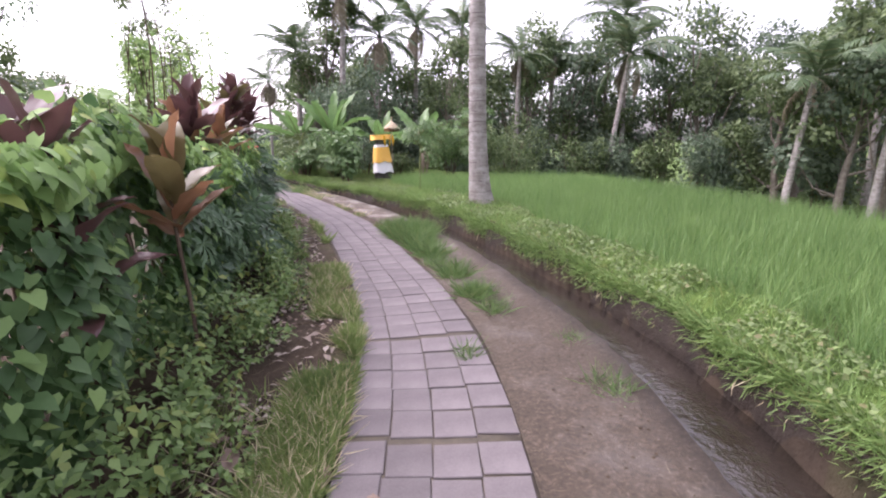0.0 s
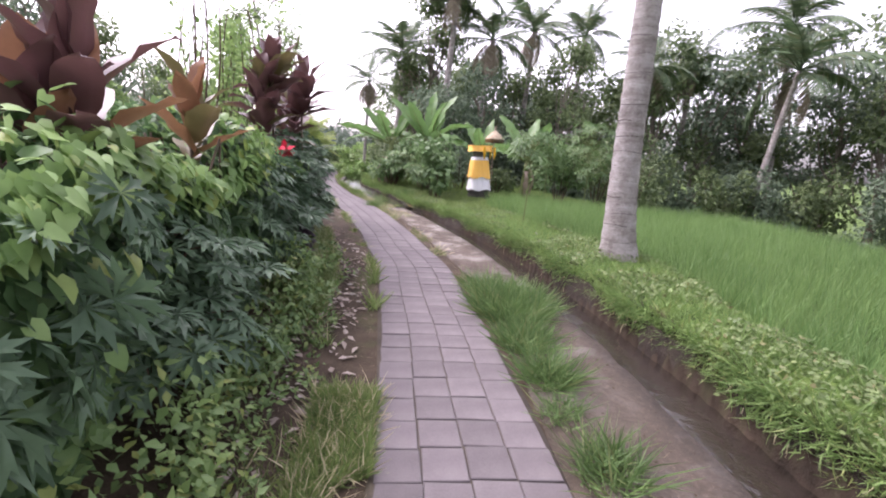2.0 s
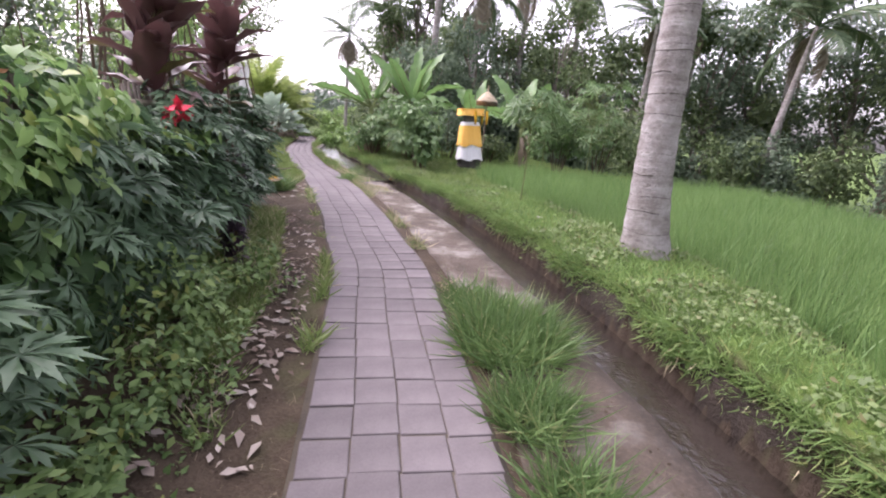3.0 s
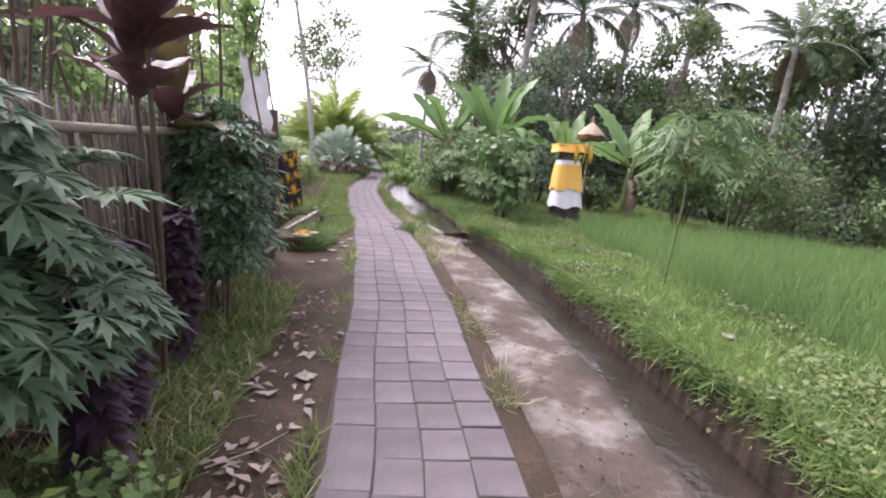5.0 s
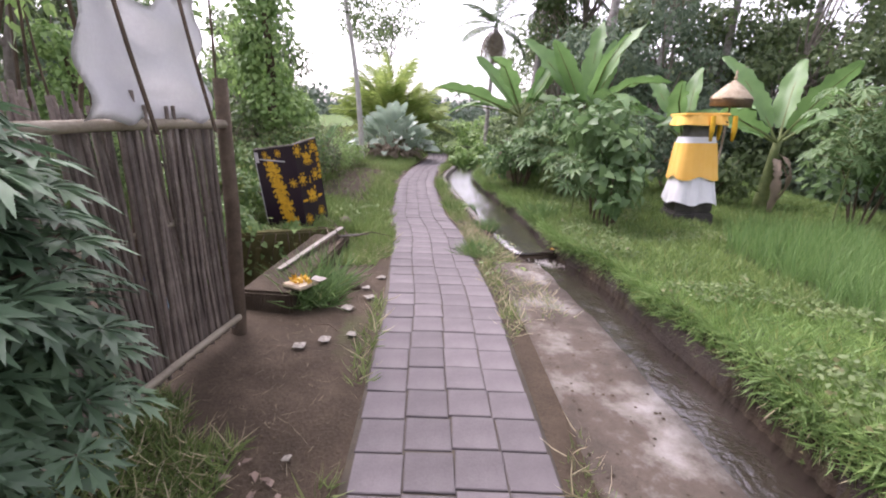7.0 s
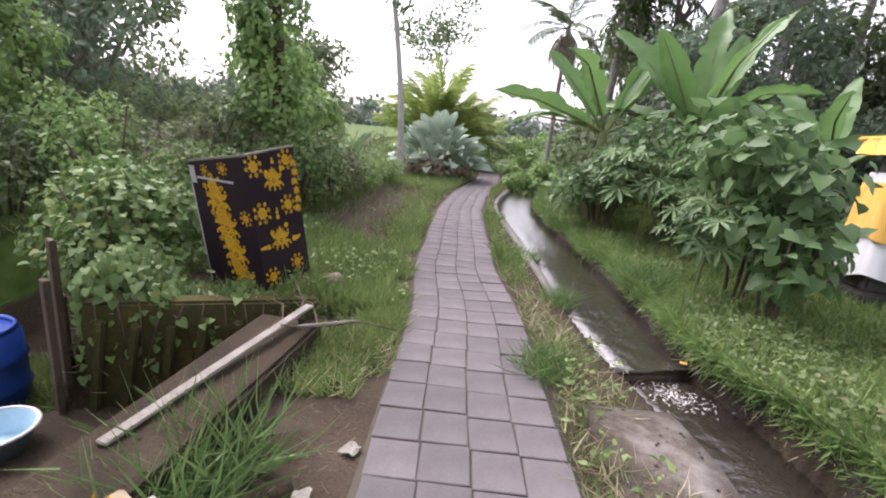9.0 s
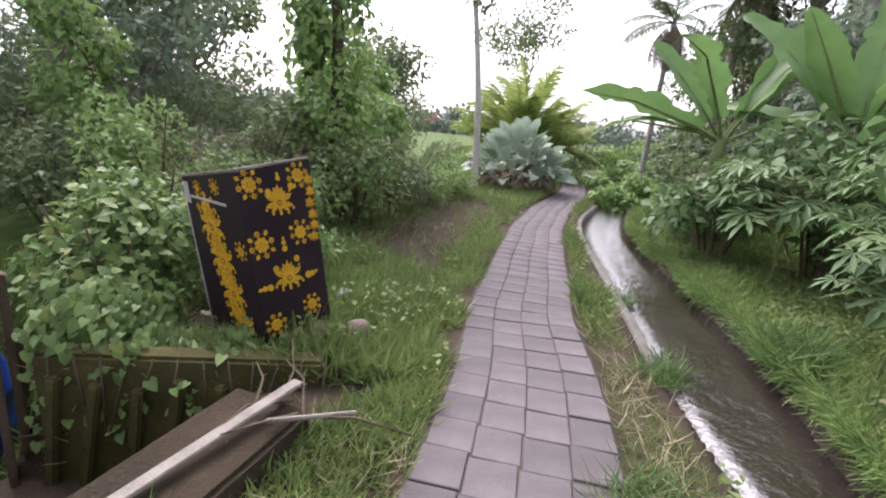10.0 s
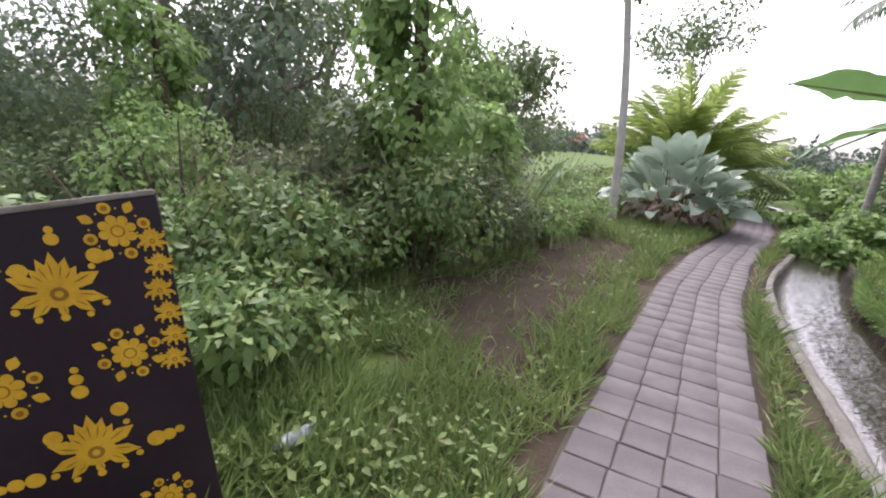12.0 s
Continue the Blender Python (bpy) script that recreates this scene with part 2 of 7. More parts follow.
def ground_material():
    m, n, l = nodes_of("ground_soil")
    p = n["Principled BSDF"]
    co = n.new("ShaderNodeTexCoord").outputs["Object"]
    a, b, c = noise_node(n, l, co, 3.5, 6), noise_node(n, l, co, 55, 4, 0.7), noise_node(n, l, co, 0.9, 4)
    dirt = ramp_node(n, l, a, ((0.28, (0.027, 0.019, 0.012)), (0.5, (0.052, 0.037, 0.024)), (0.75, (0.095, 0.071, 0.05))))
    dirt = mix_node(n, l, 0.35, dirt, ramp_node(n, l, b, ((0.3, (0.028, 0.021, 0.014)), (0.7, (0.13, 0.104, 0.072)))))
    green = ramp_node(n, l, a, ((0.3, (0.035, 0.06, 0.014)), (0.5, (0.07, 0.12, 0.024)), (0.75, (0.12, 0.17, 0.04))))
    mud = ramp_node(n, l, a, ((0.3, (0.018, 0.013, 0.009)), (0.7, (0.055, 0.04, 0.027))))
    attr_g = n.new("ShaderNodeAttribute")
    attr_g.attribute_name = "grassy"
    attr_m = n.new("ShaderNodeAttribute")
    attr_m.attribute_name = "muddy"
    add = n.new("ShaderNodeMath")
    add.operation = "MULTIPLY_ADD"
    l.new(c, add.inputs[0])
    add.inputs[1].default_value = 0.9
    l.new(attr_g.outputs["Fac"], add.inputs[2])
    edge = n.new("ShaderNodeMapRange")
    edge.inputs[1].default_value, edge.inputs[2].default_value = 0.75, 1.1
    l.new(add.outputs[0], edge.inputs[0])
    col = mix_node(n, l, edge.outputs[0], dirt, green)
    col = mix_node(n, l, attr_m.outputs["Fac"], col, mud)
    l.new(col, p.inputs["Base Color"])
    p.inputs["Roughness"].default_value = 0.92
    p.inputs["Specular IOR Level"].default_value = 0.2
    s = n.new("ShaderNodeMath")
    s.operation = "ADD"
    l.new(a, s.inputs[0])
    l.new(b, s.inputs[1])
    l.new(bump_node(n, l, s.outputs[0], 0.7, 0.02), p.inputs["Normal"])
    return m


def cement_material():
    m, n, l = nodes_of("worn_cement")
    p = n["Principled BSDF"]
    co = n.new("ShaderNodeTexCoord").outputs["Object"]
    a, b, c = noise_node(n, l, co, 1.7, 12, 0.68), noise_node(n, l, co, 38, 5, 0.75), noise_node(n, l, co, 0.45, 3)
    base = ramp_node(n, l, a, ((0.36, (0.045, 0.034, 0.023)), (0.5, (0.1, 0.077, 0.057)), (0.57, (0.21, 0.188, 0.162)), (0.68, (0.36, 0.34, 0.315))))
    brown = ramp_node(n, l, b, ((0.3, (0.024, 0.017, 0.011)), (0.55, (0.064, 0.047, 0.03)), (0.8, (0.19, 0.155, 0.12))))
    sep = n.new("ShaderNodeSeparateXYZ")
    l.new(co, sep.inputs[0])
    far = n.new("ShaderNodeMapRange")
    far.inputs[1].default_value, far.inputs[2].default_value, far.inputs[3].default_value, far.inputs[4].default_value = 4.5, 10.0, 0.3, -0.25
    l.new(sep.outputs["Y"], far.inputs[0])
    mx = n.new("ShaderNodeMath")
    mx.operation = "ADD"
    l.new(c, mx.inputs[0])
    l.new(far.outputs[0], mx.inputs[1])
    edge = n.new("ShaderNodeMapRange")
    edge.inputs[1].default_value, edge.inputs[2].default_value, edge.inputs[3].default_value, edge.inputs[4].default_value = 0.35, 0.75, 0.2, 0.85
    l.new(mx.outputs[0], edge.inputs[0])
    col = mix_node(n, l, edge.outputs[0], base, brown)
    l.new(col, p.inputs["Base Color"])
    p.inputs["Roughness"].default_value = 0.85
    s = n.new("ShaderNodeMath")
    s.operation = "ADD"
    l.new(a, s.inputs[0])
    l.new(b, s.inputs[1])
    l.new(bump_node(n, l, s.outputs[0], 0.9, 0.02), p.inputs["Normal"])
    return m


def water_material():
    m, n, l = nodes_of("brown_water")
    p = n["Principled BSDF"]
    co = n.new("ShaderNodeTexCoord").outputs["Object"]
    col = ramp_node(n, l, noise_node(n, l, co, 1.5, 3), ((0.3, (0.022, 0.017, 0.013)), (0.7, (0.042, 0.034, 0.028))))
    l.new(col, p.inputs["Base Color"])
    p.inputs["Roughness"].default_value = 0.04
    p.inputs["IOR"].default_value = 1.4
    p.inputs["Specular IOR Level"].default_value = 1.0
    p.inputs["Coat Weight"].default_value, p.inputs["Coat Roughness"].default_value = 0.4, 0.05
    s = n.new("ShaderNodeMath")
    s.operation = "MULTIPLY_ADD"
    l.new(noise_node(n, l, co, 22, 3), s.inputs[0])
    s.inputs[1].default_value = 0.5
    l.new(noise_node(n, l, co, 6, 3), s.inputs[2])
    ripple = bump_node(n, l, s.outputs[0], 0.7, 0.025)
    l.new(ripple, p.inputs["Normal"])
    l.new(ripple, p.inputs["Coat Normal"])
    return m


def palm_bark():
    """Pale trunk skin with streaky level bands, mottled with lichen."""
    m, n, l = nodes_of("coconut_bark")
    p = n["Principled BSDF"]
    co = n.new("ShaderNodeTexCoord").outputs["Object"]
    mp = n.new("ShaderNodeMapping")
    mp.inputs["Scale"].default_value = (1.0, 1.0, 7.0)
    l.new(co, mp.inputs["Vector"])
    a, b, c = noise_node(n, l, mp.outputs[0], 2.6, 8, 0.65), noise_node(n, l, co, 30, 5, 0.7), noise_node(n, l, co, 5, 5, 0.6)
    col = ramp_node(n, l, a, ((0.34, (0.1, 0.085, 0.075)), (0.47, (0.25, 0.225, 0.205)), (0.6, (0.36, 0.335, 0.315)), (0.72, (0.5, 0.48, 0.46))))
    col = mix_node(n, l, 0.4, col, ramp_node(n, l, b, ((0.35, (0.14, 0.12, 0.105)), (0.65, (0.42, 0.39, 0.37)))))
    col = mix_node(n, l, 0.35, col, ramp_node(n, l, c, ((0.4, (0.12, 0.1, 0.085)), (0.62, (0.46, 0.44, 0.42)))))
    l.new(col, p.inputs["Base Color"])
    p.inputs["Roughness"].default_value = 0.9
    s = n.new("ShaderNodeMath")
    s.operation = "ADD"
    l.new(a, s.inputs[0])
    l.new(b, s.inputs[1])
    l.new(bump_node(n, l, s.outputs[0], 0.9, 0.02), p.inputs["Normal"])
    return m


M_PALMBARK = palm_bark()
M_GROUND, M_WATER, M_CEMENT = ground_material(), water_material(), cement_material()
M_MUD = surface("wet_earth", (0.014, 0.01, 0.007), (0.034, 0.025, 0.018), (0.065, 0.048, 0.035), 6, 45, 0.8, 0.9, 0.03)
M_FOAM = surface("water_foam", (0.4, 0.38, 0.35), (0.6, 0.58, 0.55), (0.75, 0.74, 0.72), 20, 90, 0.5)


# ---- mesh tools ----
rng = np.random.default_rng(7)


def tri_mesh(name, verts, tris, mats, smooth=False):
    verts, tris = np.asarray(verts, np.float32), np.asarray(tris, np.int32)
    me = bpy.data.meshes.new(name)
    me.vertices.add(len(verts))
    me.vertices.foreach_set("co", verts.ravel())
    me.loops.add(tris.size)
    me.loops.foreach_set("vertex_index", tris.ravel())
    me.polygons.add(len(tris))
    me.polygons.foreach_set("loop_start", np.arange(0, tris.size, 3, dtype=np.int32))
    if smooth:
        me.polygons.foreach_set("use_smooth", np.ones(len(tris), bool))
    me.update(calc_edges=True)
    for m in mats if isinstance(mats, (list, tuple)) else [mats]:
        me.materials.append(m)
    return me


def bm_mesh(name, bm, mat, smooth=False):
    me = bpy.data.meshes.new(name)
    bmesh.ops.recalc_face_normals(bm, faces=bm.faces)
    bm.to_mesh(me)
    bm.free()
    if smooth:
        for f in me.polygons:
            f.use_smooth = True
    me.materials.append(mat)
    return me


def part(name, data, parent, label="", m=None):
    ob = new(name, data)
    ob.parent = parent
    if m is not None:
        ob.matrix_basis = m
    if label:
        ob["label"] = label
    return ob


def thing(name, x, y, z, label, category, group="", kind="", data=None, rz=0.0):
    ob = new(name, data)
    ob.matrix_basis = pose(x, y, z, 0, 0, rz)
    return tagged(ob, label, category, group, kind)


def join(pieces):
    v, t, k = [], [], 0
    for a, b in pieces:
        a, b = np.asarray(a, float).reshape(-1, 3), np.asarray(b, int).reshape(-1, 3)
        v.append(a)
        t.append(b + k)
        k += len(a)
    return np.concatenate(v), np.concatenate(t)


def tube(points, radii, sides=8):
    """A tapered tube along points, closed at its end."""
    pts = [Vector(p) for p in points]
    v, t = [], []
    side = Vector((1, 0, 0))
    for i, p in enumerate(pts):
        d = (pts[min(i + 1, len(pts) - 1)] - pts[max(i - 1, 0)]).normalized()
        side = side - d * side.dot(d)
        if side.length < 1e-3:
            side = d.orthogonal()
        side.normalize()
        up = d.cross(side)
        r = radii[i] if hasattr(radii, "__len__") else radii
        for k in range(sides):
            a = 2 * math.pi * k / sides
            v.append(p + (side * math.cos(a) + up * math.sin(a)) * r)
    for i in range(len(pts) - 1):
        for k in range(sides):
            a, b = i * sides + k, i * sides + (k + 1) % sides
            t += [(a, b, b + sides), (a, b + sides, a + sides)]
    v.append(pts[-1])
    e = (len(pts) - 1) * sides
    t += [(e + k, e + (k + 1) % sides, len(v) - 1) for k in range(sides)]
    return np.array([tuple(q) for q in v]), np.array(t)


def box(x0, y0, z0, x1, y1, z1, bevel=0.0, mat=None, name="box", jitter=0.0):
    bm = bmesh.new()
    bmesh.ops.create_cube(bm, size=1)
    for w in bm.verts:
        w.co = Vector(((x0 + x1) / 2 + w.co.x * (x1 - x0), (y0 + y1) / 2 + w.co.y * (y1 - y0), (z0 + z1) / 2 + w.co.z * (z1 - z0)))
    if bevel:
        bmesh.ops.bevel(bm, geom=bm.edges[:], offset=bevel, segments=2, affect="EDGES")
    if jitter:
        for w in bm.verts:
            w.co += Vector(noise.noise_vector(w.co * 3)) * jitter
    return bm_mesh(name, bm, mat)


def lathe(profile, sides=20, wobble=0.0, seed=0):
    """Turned shape: profile of (radius, height)."""
    v, t = [], []
    for r, z in profile:
        for k in range(sides):
            a = 2 * math.pi * k / sides
            q = r * (1 + wobble * noise.noise(Vector((math.cos(a) * 2 + seed, math.sin(a) * 2, z * 3))))
            v.append((q * math.cos(a), q * math.sin(a), z))
    for i in range(len(profile) - 1):
        for k in range(sides):
            a, b = i * sides + k, i * sides + (k + 1) % sides
            t += [(a, b, b + sides), (a, b + sides, a + sides)]
    return np.array(v), np.array(t)


def unit(a):
    return a / np.maximum(np.linalg.norm(a, axis=-1, keepdims=True), 1e-9)


def spread(template, pos, fwd, nrm, size, width=1.0):
    """Copies a leaf template (verts, tris) to each pos; y of the template runs along fwd, z along nrm."""
    tv, tt = template
    f = unit(np.asarray(fwd, float))
    nrm = np.asarray(nrm, float)
    nn = unit(nrm - f * np.sum(nrm * f, axis=1, keepdims=True))
    r = np.cross(f, nn)
    size = np.broadcast_to(np.asarray(size, float), (len(pos),))[:, None, None]
    width = np.broadcast_to(np.asarray(width, float), (len(pos),))[:, None, None]
    local = tv[None, :, 0:1] * r[:, None, :] * width + tv[None, :, 1:2] * f[:, None, :] + tv[None, :, 2:3] * nn[:, None, :]
    v = (np.asarray(pos)[:, None, :] + local * size).reshape(-1, 3)
    t = (tt[None] + (np.arange(len(pos)) * len(tv))[:, None, None]).reshape(-1, 3)
    return v, t


def smooth_line(pts, step=0.1):
    """Catmull-Rom through pts, resampled at even steps."""
    p = np.array(pts, float)
    p = np.vstack([2 * p[0] - p[1], p, 2 * p[-1] - p[-2]])
    out = []
    for i in range(1, len(p) - 2):
        for u in np.linspace(0, 1, 24, endpoint=False):
            a, b, c, d = p[i - 1], p[i], p[i + 1], p[i + 2]
            out.append(0.5 * (2 * b + (c - a) * u + (2 * a - 5 * b + 4 * c - d) * u * u + (3 * b - a - 3 * c + d) * u ** 3))
    out = np.array(out + [p[-2]])
    s = np.concatenate([[0], np.cumsum(np.linalg.norm(np.diff(out, axis=0), axis=1))])
    q = np.arange(0, s[-1], step)
    return np.stack([np.interp(q, s, out[:, k]) for k in range(out.shape[1])], 1)


def side_of(line, x, y):
    """Signed distance from a line (right of it is positive) and the index of its nearest point."""
    pts = np.stack([np.ravel(x), np.ravel(y)], 1)
    tan = np.gradient(line, axis=0)
    tan /= np.linalg.norm(tan, axis=1, keepdims=True)
    dist, idx = np.empty(len(pts)), np.empty(len(pts), int)
    for k in range(0, len(pts), 4000):
        q = pts[k:k + 4000]
        dd = ((q[:, None, :] - line[None]) ** 2).sum(2)
        i = dd.argmin(1)
        rel = q - line[i]
        sgn = np.where(rel[:, 0] * tan[i, 1] - rel[:, 1] * tan[i, 0] >= 0, 1, -1)
        dist[k:k + 4000], idx[k:k + 4000] = np.sqrt(dd.min(1)) * sgn, i
    return dist.reshape(np.shape(x)), idx.reshape(np.shape(x))


def step01(a, b, x):
    u = np.clip((x - a) / (b - a), 0, 1)
    return u * u * (3 - 2 * u)


# ---- the plan ----
PATH_LINE = smooth_line([(0.02, -8), (0, -3), (-0.02, 0), (-0.05, 1.7), (-0.09, 2.5), (-0.22, 3.5), (-0.66, 5.1), (-1.18, 6.6), (-1.74, 8.1), (-2.4, 9.4), (-3.05, 10.6), (-3.75, 11.8),
                         (-4.5, 13.0), (-5.2, 14.05), (-5.9, 15.0), (-6.65, 16.2), (-7.4, 17.4), (-8.1, 18.7), (-8.8, 20.2), (-9.55, 22.0), (-10.2, 23.4), (-10.9, 24.6), (-12.0, 26.2), (-14.0, 28.2), (-18, 31)])
CHANNEL = smooth_line([(1.3, -8), (1.38, -3), (1.44, 0), (1.5, 1.7), (1.53, 2.4), (1.42, 3.5), (0.97, 5.1), (0.67, 6.13), (0.33, 7.05), (-0.1, 8.17), (-0.8, 9.62), (-1.31, 10.54), (-1.73, 11.29), (-2.38, 12.34), (-3.19, 13.55),
                       (-3.98, 14.4), (-4.6, 15.35), (-5.6, 16.75), (-6.9, 18.6), (-7.7, 20.3), (-8.5, 22.4), (-9.2, 24.0), (-9.9, 25.6), (-11.0, 27.6), (-13, 30), (-17, 33)])
FIELD_EDGE = smooth_line([(9, -60), (7.8, -10), (7.2, 2), (6.9, 8), (5.9, 14), (4.2, 17.4), (1.5, 18.9), (-0.5, 21), (-2, 26), (-3, 45), (-3, 80)], 0.5)
BANK_EDGE = smooth_line([(2.5, -8), (2.42, 0), (2.38, 2.8), (2.15, 4.4), (1.65, 6.2), (1.3, 8.6), (0.95, 9.8), (0.35, 10.8), (-0.2, 11.7), (-0.75, 12.9), (-1.3, 13.9), (-1.75, 15.0), (-1.6, 16.0)])
BLOCK_A, BLOCK_B = np.array((-4.7, 11.2)), np.array((-5.42, 12.75))
WALL_A, WALL_B = np.array((-6.7, 11.92)), np.array((-5.85, 12.95))
HALF_CHANNEL = 0.27


def half_channel(y):
    """The channel is wider past the weir, and narrows again far off."""
    return HALF_CHANNEL + 0.1 * step01(14.3, 15.0, np.asarray(y, float)) - 0.07 * step01(19.5, 22.0, np.asarray(y, float))


def paver(y):
    """Width of one paving stone along the path; the far stretch is laid narrower."""
    return float(np.interp(y, (12.5, 15.0, 18.0, 23.0), (0.2225, 0.205, 0.19, 0.168)))


def ground_z(x, y):
    x, y = np.asarray(x, float), np.asarray(y, float)
    dc, _ = side_of(CHANNEL, x, y)
    dp, _ = side_of(PATH_LINE, x, y)
    de, _ = side_of(FIELD_EDGE, x, y)
    db, _ = side_of(BANK_EDGE, x, y)
    rough_ = np.sin(x * 3.1 + y * 1.7) * 0.012 + np.sin(x * 7.3 - y * 5.1) * 0.008
    bank = 0.22 - 0.17 * step01(10, 16, y)
    right = bank + rough_ * 2.2 + 0.02 * np.sin(x * 4.1 + 1) * np.sin(y * 3.3) + 0.05 * np.sin(np.clip((dc - 0.3) * 2.2, 0, 3.1))
    field = step01(0.0, 0.25, db) * (y < 16.2)
    right = right * (1 - field) + 0.04 * field
    right = right - 2.0 * step01(0.3, 9, de)
    left = rough_ * step01(0.42, 0.7, -dp) + 0.12 * step01(1.2, 2.2, -dp) * (y < 11) - 0.35 * step01(3.0, 5.0, -dp) * step01(5, 8, y) * (1 - step01(10.8, 12.5, y))
    # the sunken washing place beside the fence
    n1 = np.array([-(BLOCK_B - BLOCK_A)[1], (BLOCK_B - BLOCK_A)[0]])
    n1 /= np.linalg.norm(n1)
    n2 = np.array([-(WALL_B - WALL_A)[1], (WALL_B - WALL_A)[0]])
    n2 /= np.linalg.norm(n2)
    s1 = (x - BLOCK_A[0]) * n1[0] + (y - BLOCK_A[1]) * n1[1]
    s2 = (x - WALL_A[0]) * n2[0] + (y - WALL_A[1]) * n2[1]
    pit = step01(0.44, 0.54, s1) * (1 - step01(0.02, 0.1, s2)) * step01(10.6, 11.1, y) * (1 - step01(12.85, 13.0, y)) * (1 - step01(8.6, 9.6, -x))
    pit2 = step01(6.75, 6.95, -x) * (1 - step01(8.6, 9.6, -x)) * step01(10.6, 11.1, y) * (1 - step01(12.2, 12.6, y))
    left = left * (1 - np.maximum(pit, pit2)) - np.maximum(0.62 * pit, 0.92 * pit2)
    left = left - 0.9 * step01(14, 40, -dp)
    z = np.where(dc > 0, right, left)
    wide = half_channel(y)
    bed = 1 - step01(wide - 0.02, wide + 0.05, np.abs(dc))
    return z * (1 - bed) - 0.34 * bed


def ground_at(x, y):
    return float(ground_z(np.array([x]), np.array([y]))[0])


def axis(lo, hi, fine, far, growth=1.22):
    a = list(np.arange(lo, hi, fine))
    for sgn, q in ((-1, a[0]), (1, a[-1])):
        d = fine
        while abs(q) < far:
            d *= growth
            q += sgn * d
            a.append(q)
    return np.array(sorted(a))


gx, gy = axis(-9.3, 3.2, 0.055, 2500), axis(0.9, 21, 0.055, 2500)
GX, GY = np.meshgrid(gx, gy)
GZ = ground_z(GX, GY)
nx, ny = len(gx), len(gy)
I = (np.arange(ny - 1)[:, None] * nx + np.arange(nx - 1)[None]).ravel()
ground_tris = np.concatenate([np.stack([I, I + 1, I + nx + 1], 1), np.stack([I, I + nx + 1, I + nx], 1)])
ground_mesh = tri_mesh("ground", np.stack([GX, GY, GZ], 2).reshape(-1, 3), ground_tris, M_GROUND, True)
gdc, _ = side_of(CHANNEL, GX, GY)
gdp, _ = side_of(PATH_LINE, GX, GY)
gdb, _ = side_of(BANK_EDGE, GX, GY)
grassy = np.where(gdc > 0.3, 0.85, 0.0) + np.where((gdp < -1.15) & ((GY > 12.9) | (GX < -9)), 0.7, 0) + np.where((gdp > 0.45) & (gdc < -0.25) & (GY > 13.7), 0.3, 0) + np.where((gdp < -0.45) & (gdp > -0.75), 0.3, 0)
bare = np.exp(-((gdp + 1.35) / 0.95) ** 4) * step01(14.0, 14.9, GY) * (1 - step01(18.8, 19.6, GY))
grassy = np.maximum(grassy, np.maximum(step01(6, 12, np.abs(gdp)), np.maximum(step01(24.5, 26, GY), step01(12.5, 14, -GX))))
grassy = np.clip(grassy - bare * 0.9, 0, 1)
muddy = np.clip(1 - step01(0.0, 0.12, np.abs(gdc) - half_channel(GY) - 0.03), 0, 1) * 0.9 + 0.55 * ((gdb > 0.05) & (gdb < 9) & (GY < 16.2))
for att, val in (("grassy", grassy), ("muddy", np.clip(muddy, 0, 1))):
    ground_mesh.attributes.new(att, "FLOAT", "POINT").data.foreach_set("value", val.astype(np.float32).ravel())
tagged(new("ground", ground_mesh), "brown soil and grass ground with a sunken water channel", "ground", kind="structure")


def ribbon(line, d0, d1, z, thick, i0, i1, wave=0.0, top_noise=0.0, step=1):
    """A slab that follows a line between two offsets to its right; wave roughens its second edge."""
    tan = np.gradient(line, axis=0)
    tan /= np.linalg.norm(tan, axis=1, keepdims=True)
    nrm = np.stack([tan[:, 1], -tan[:, 0]], 1)
    v, t = [], []
    idx = list(range(i0, i1, step))
    for i in idx:
        a, b = (d0(i) if callable(d0) else d0), (d1(i) if callable(d1) else d1)
        w = wave * (noise.noise(Vector((i * 0.13, 0, 3.3))) + 0.5 * noise.noise(Vector((i * 0.5, 5, 3.3))))
        p, q = line[i] + nrm[i] * a, line[i] + nrm[i] * (b + w)
        for k in range(5):
            c = p + (q - p) * k / 4
            zz = z + top_noise * noise.noise(Vector((c[0] * 4, c[1] * 4, 1)))
            v.append((c[0], c[1], zz))
        v += [(q[0], q[1], z - thick), (p[0], p[1], z - thick)]
    for r in range(len(idx) - 1):
        o = r * 7
        for k in range(7):
            a, b = o + k, o + (k + 1) % 7
            t += [(a, b, b + 7), (a, b + 7, a + 7)]
    for o, rev in ((0, False), ((len(idx) - 1) * 7, True)):
        t += [(o, o + k, o + k + 1) if rev else (o, o + k + 1, o + k) for k in range(1, 6)]
    return np.array(v), np.array(t)


def index_at(line, y):
    return int(np.abs(line[:, 1] - y).argmin())


def channel_left(i):
    """Offset, right of the path's middle, of the channel's near edge."""
    p = PATH_LINE[i]
    return abs(float(side_of(CHANNEL, np.array([p[0]]), np.array([p[1]]))[0][0])) - float(half_channel(p[1]))


v, t = ribbon(PATH_LINE, lambda i: 0.46 + 0.15 * float(step01(4.5, 7.0, PATH_LINE[i][1])), channel_left, 0.017, 0.2, index_at(PATH_LINE, -2.5), index_at(PATH_LINE, 13.0), 0.05, 0.012)
tagged(new("cement_verge", tri_mesh("cement_verge", v, t, M_CEMENT, False)), "brown stained cement strip beside the paved path", "pavement", kind="structure")
v, t = ribbon(CHANNEL, lambda i: -float(half_channel(CHANNEL[i][1])) - 0.075, lambda i: -float(half_channel(CHANNEL[i][1])) - 0.005, 0.022, 0.45, index_at(CHANNEL, 15.0), index_at(CHANNEL, 21.5), 0.02, 0.01)
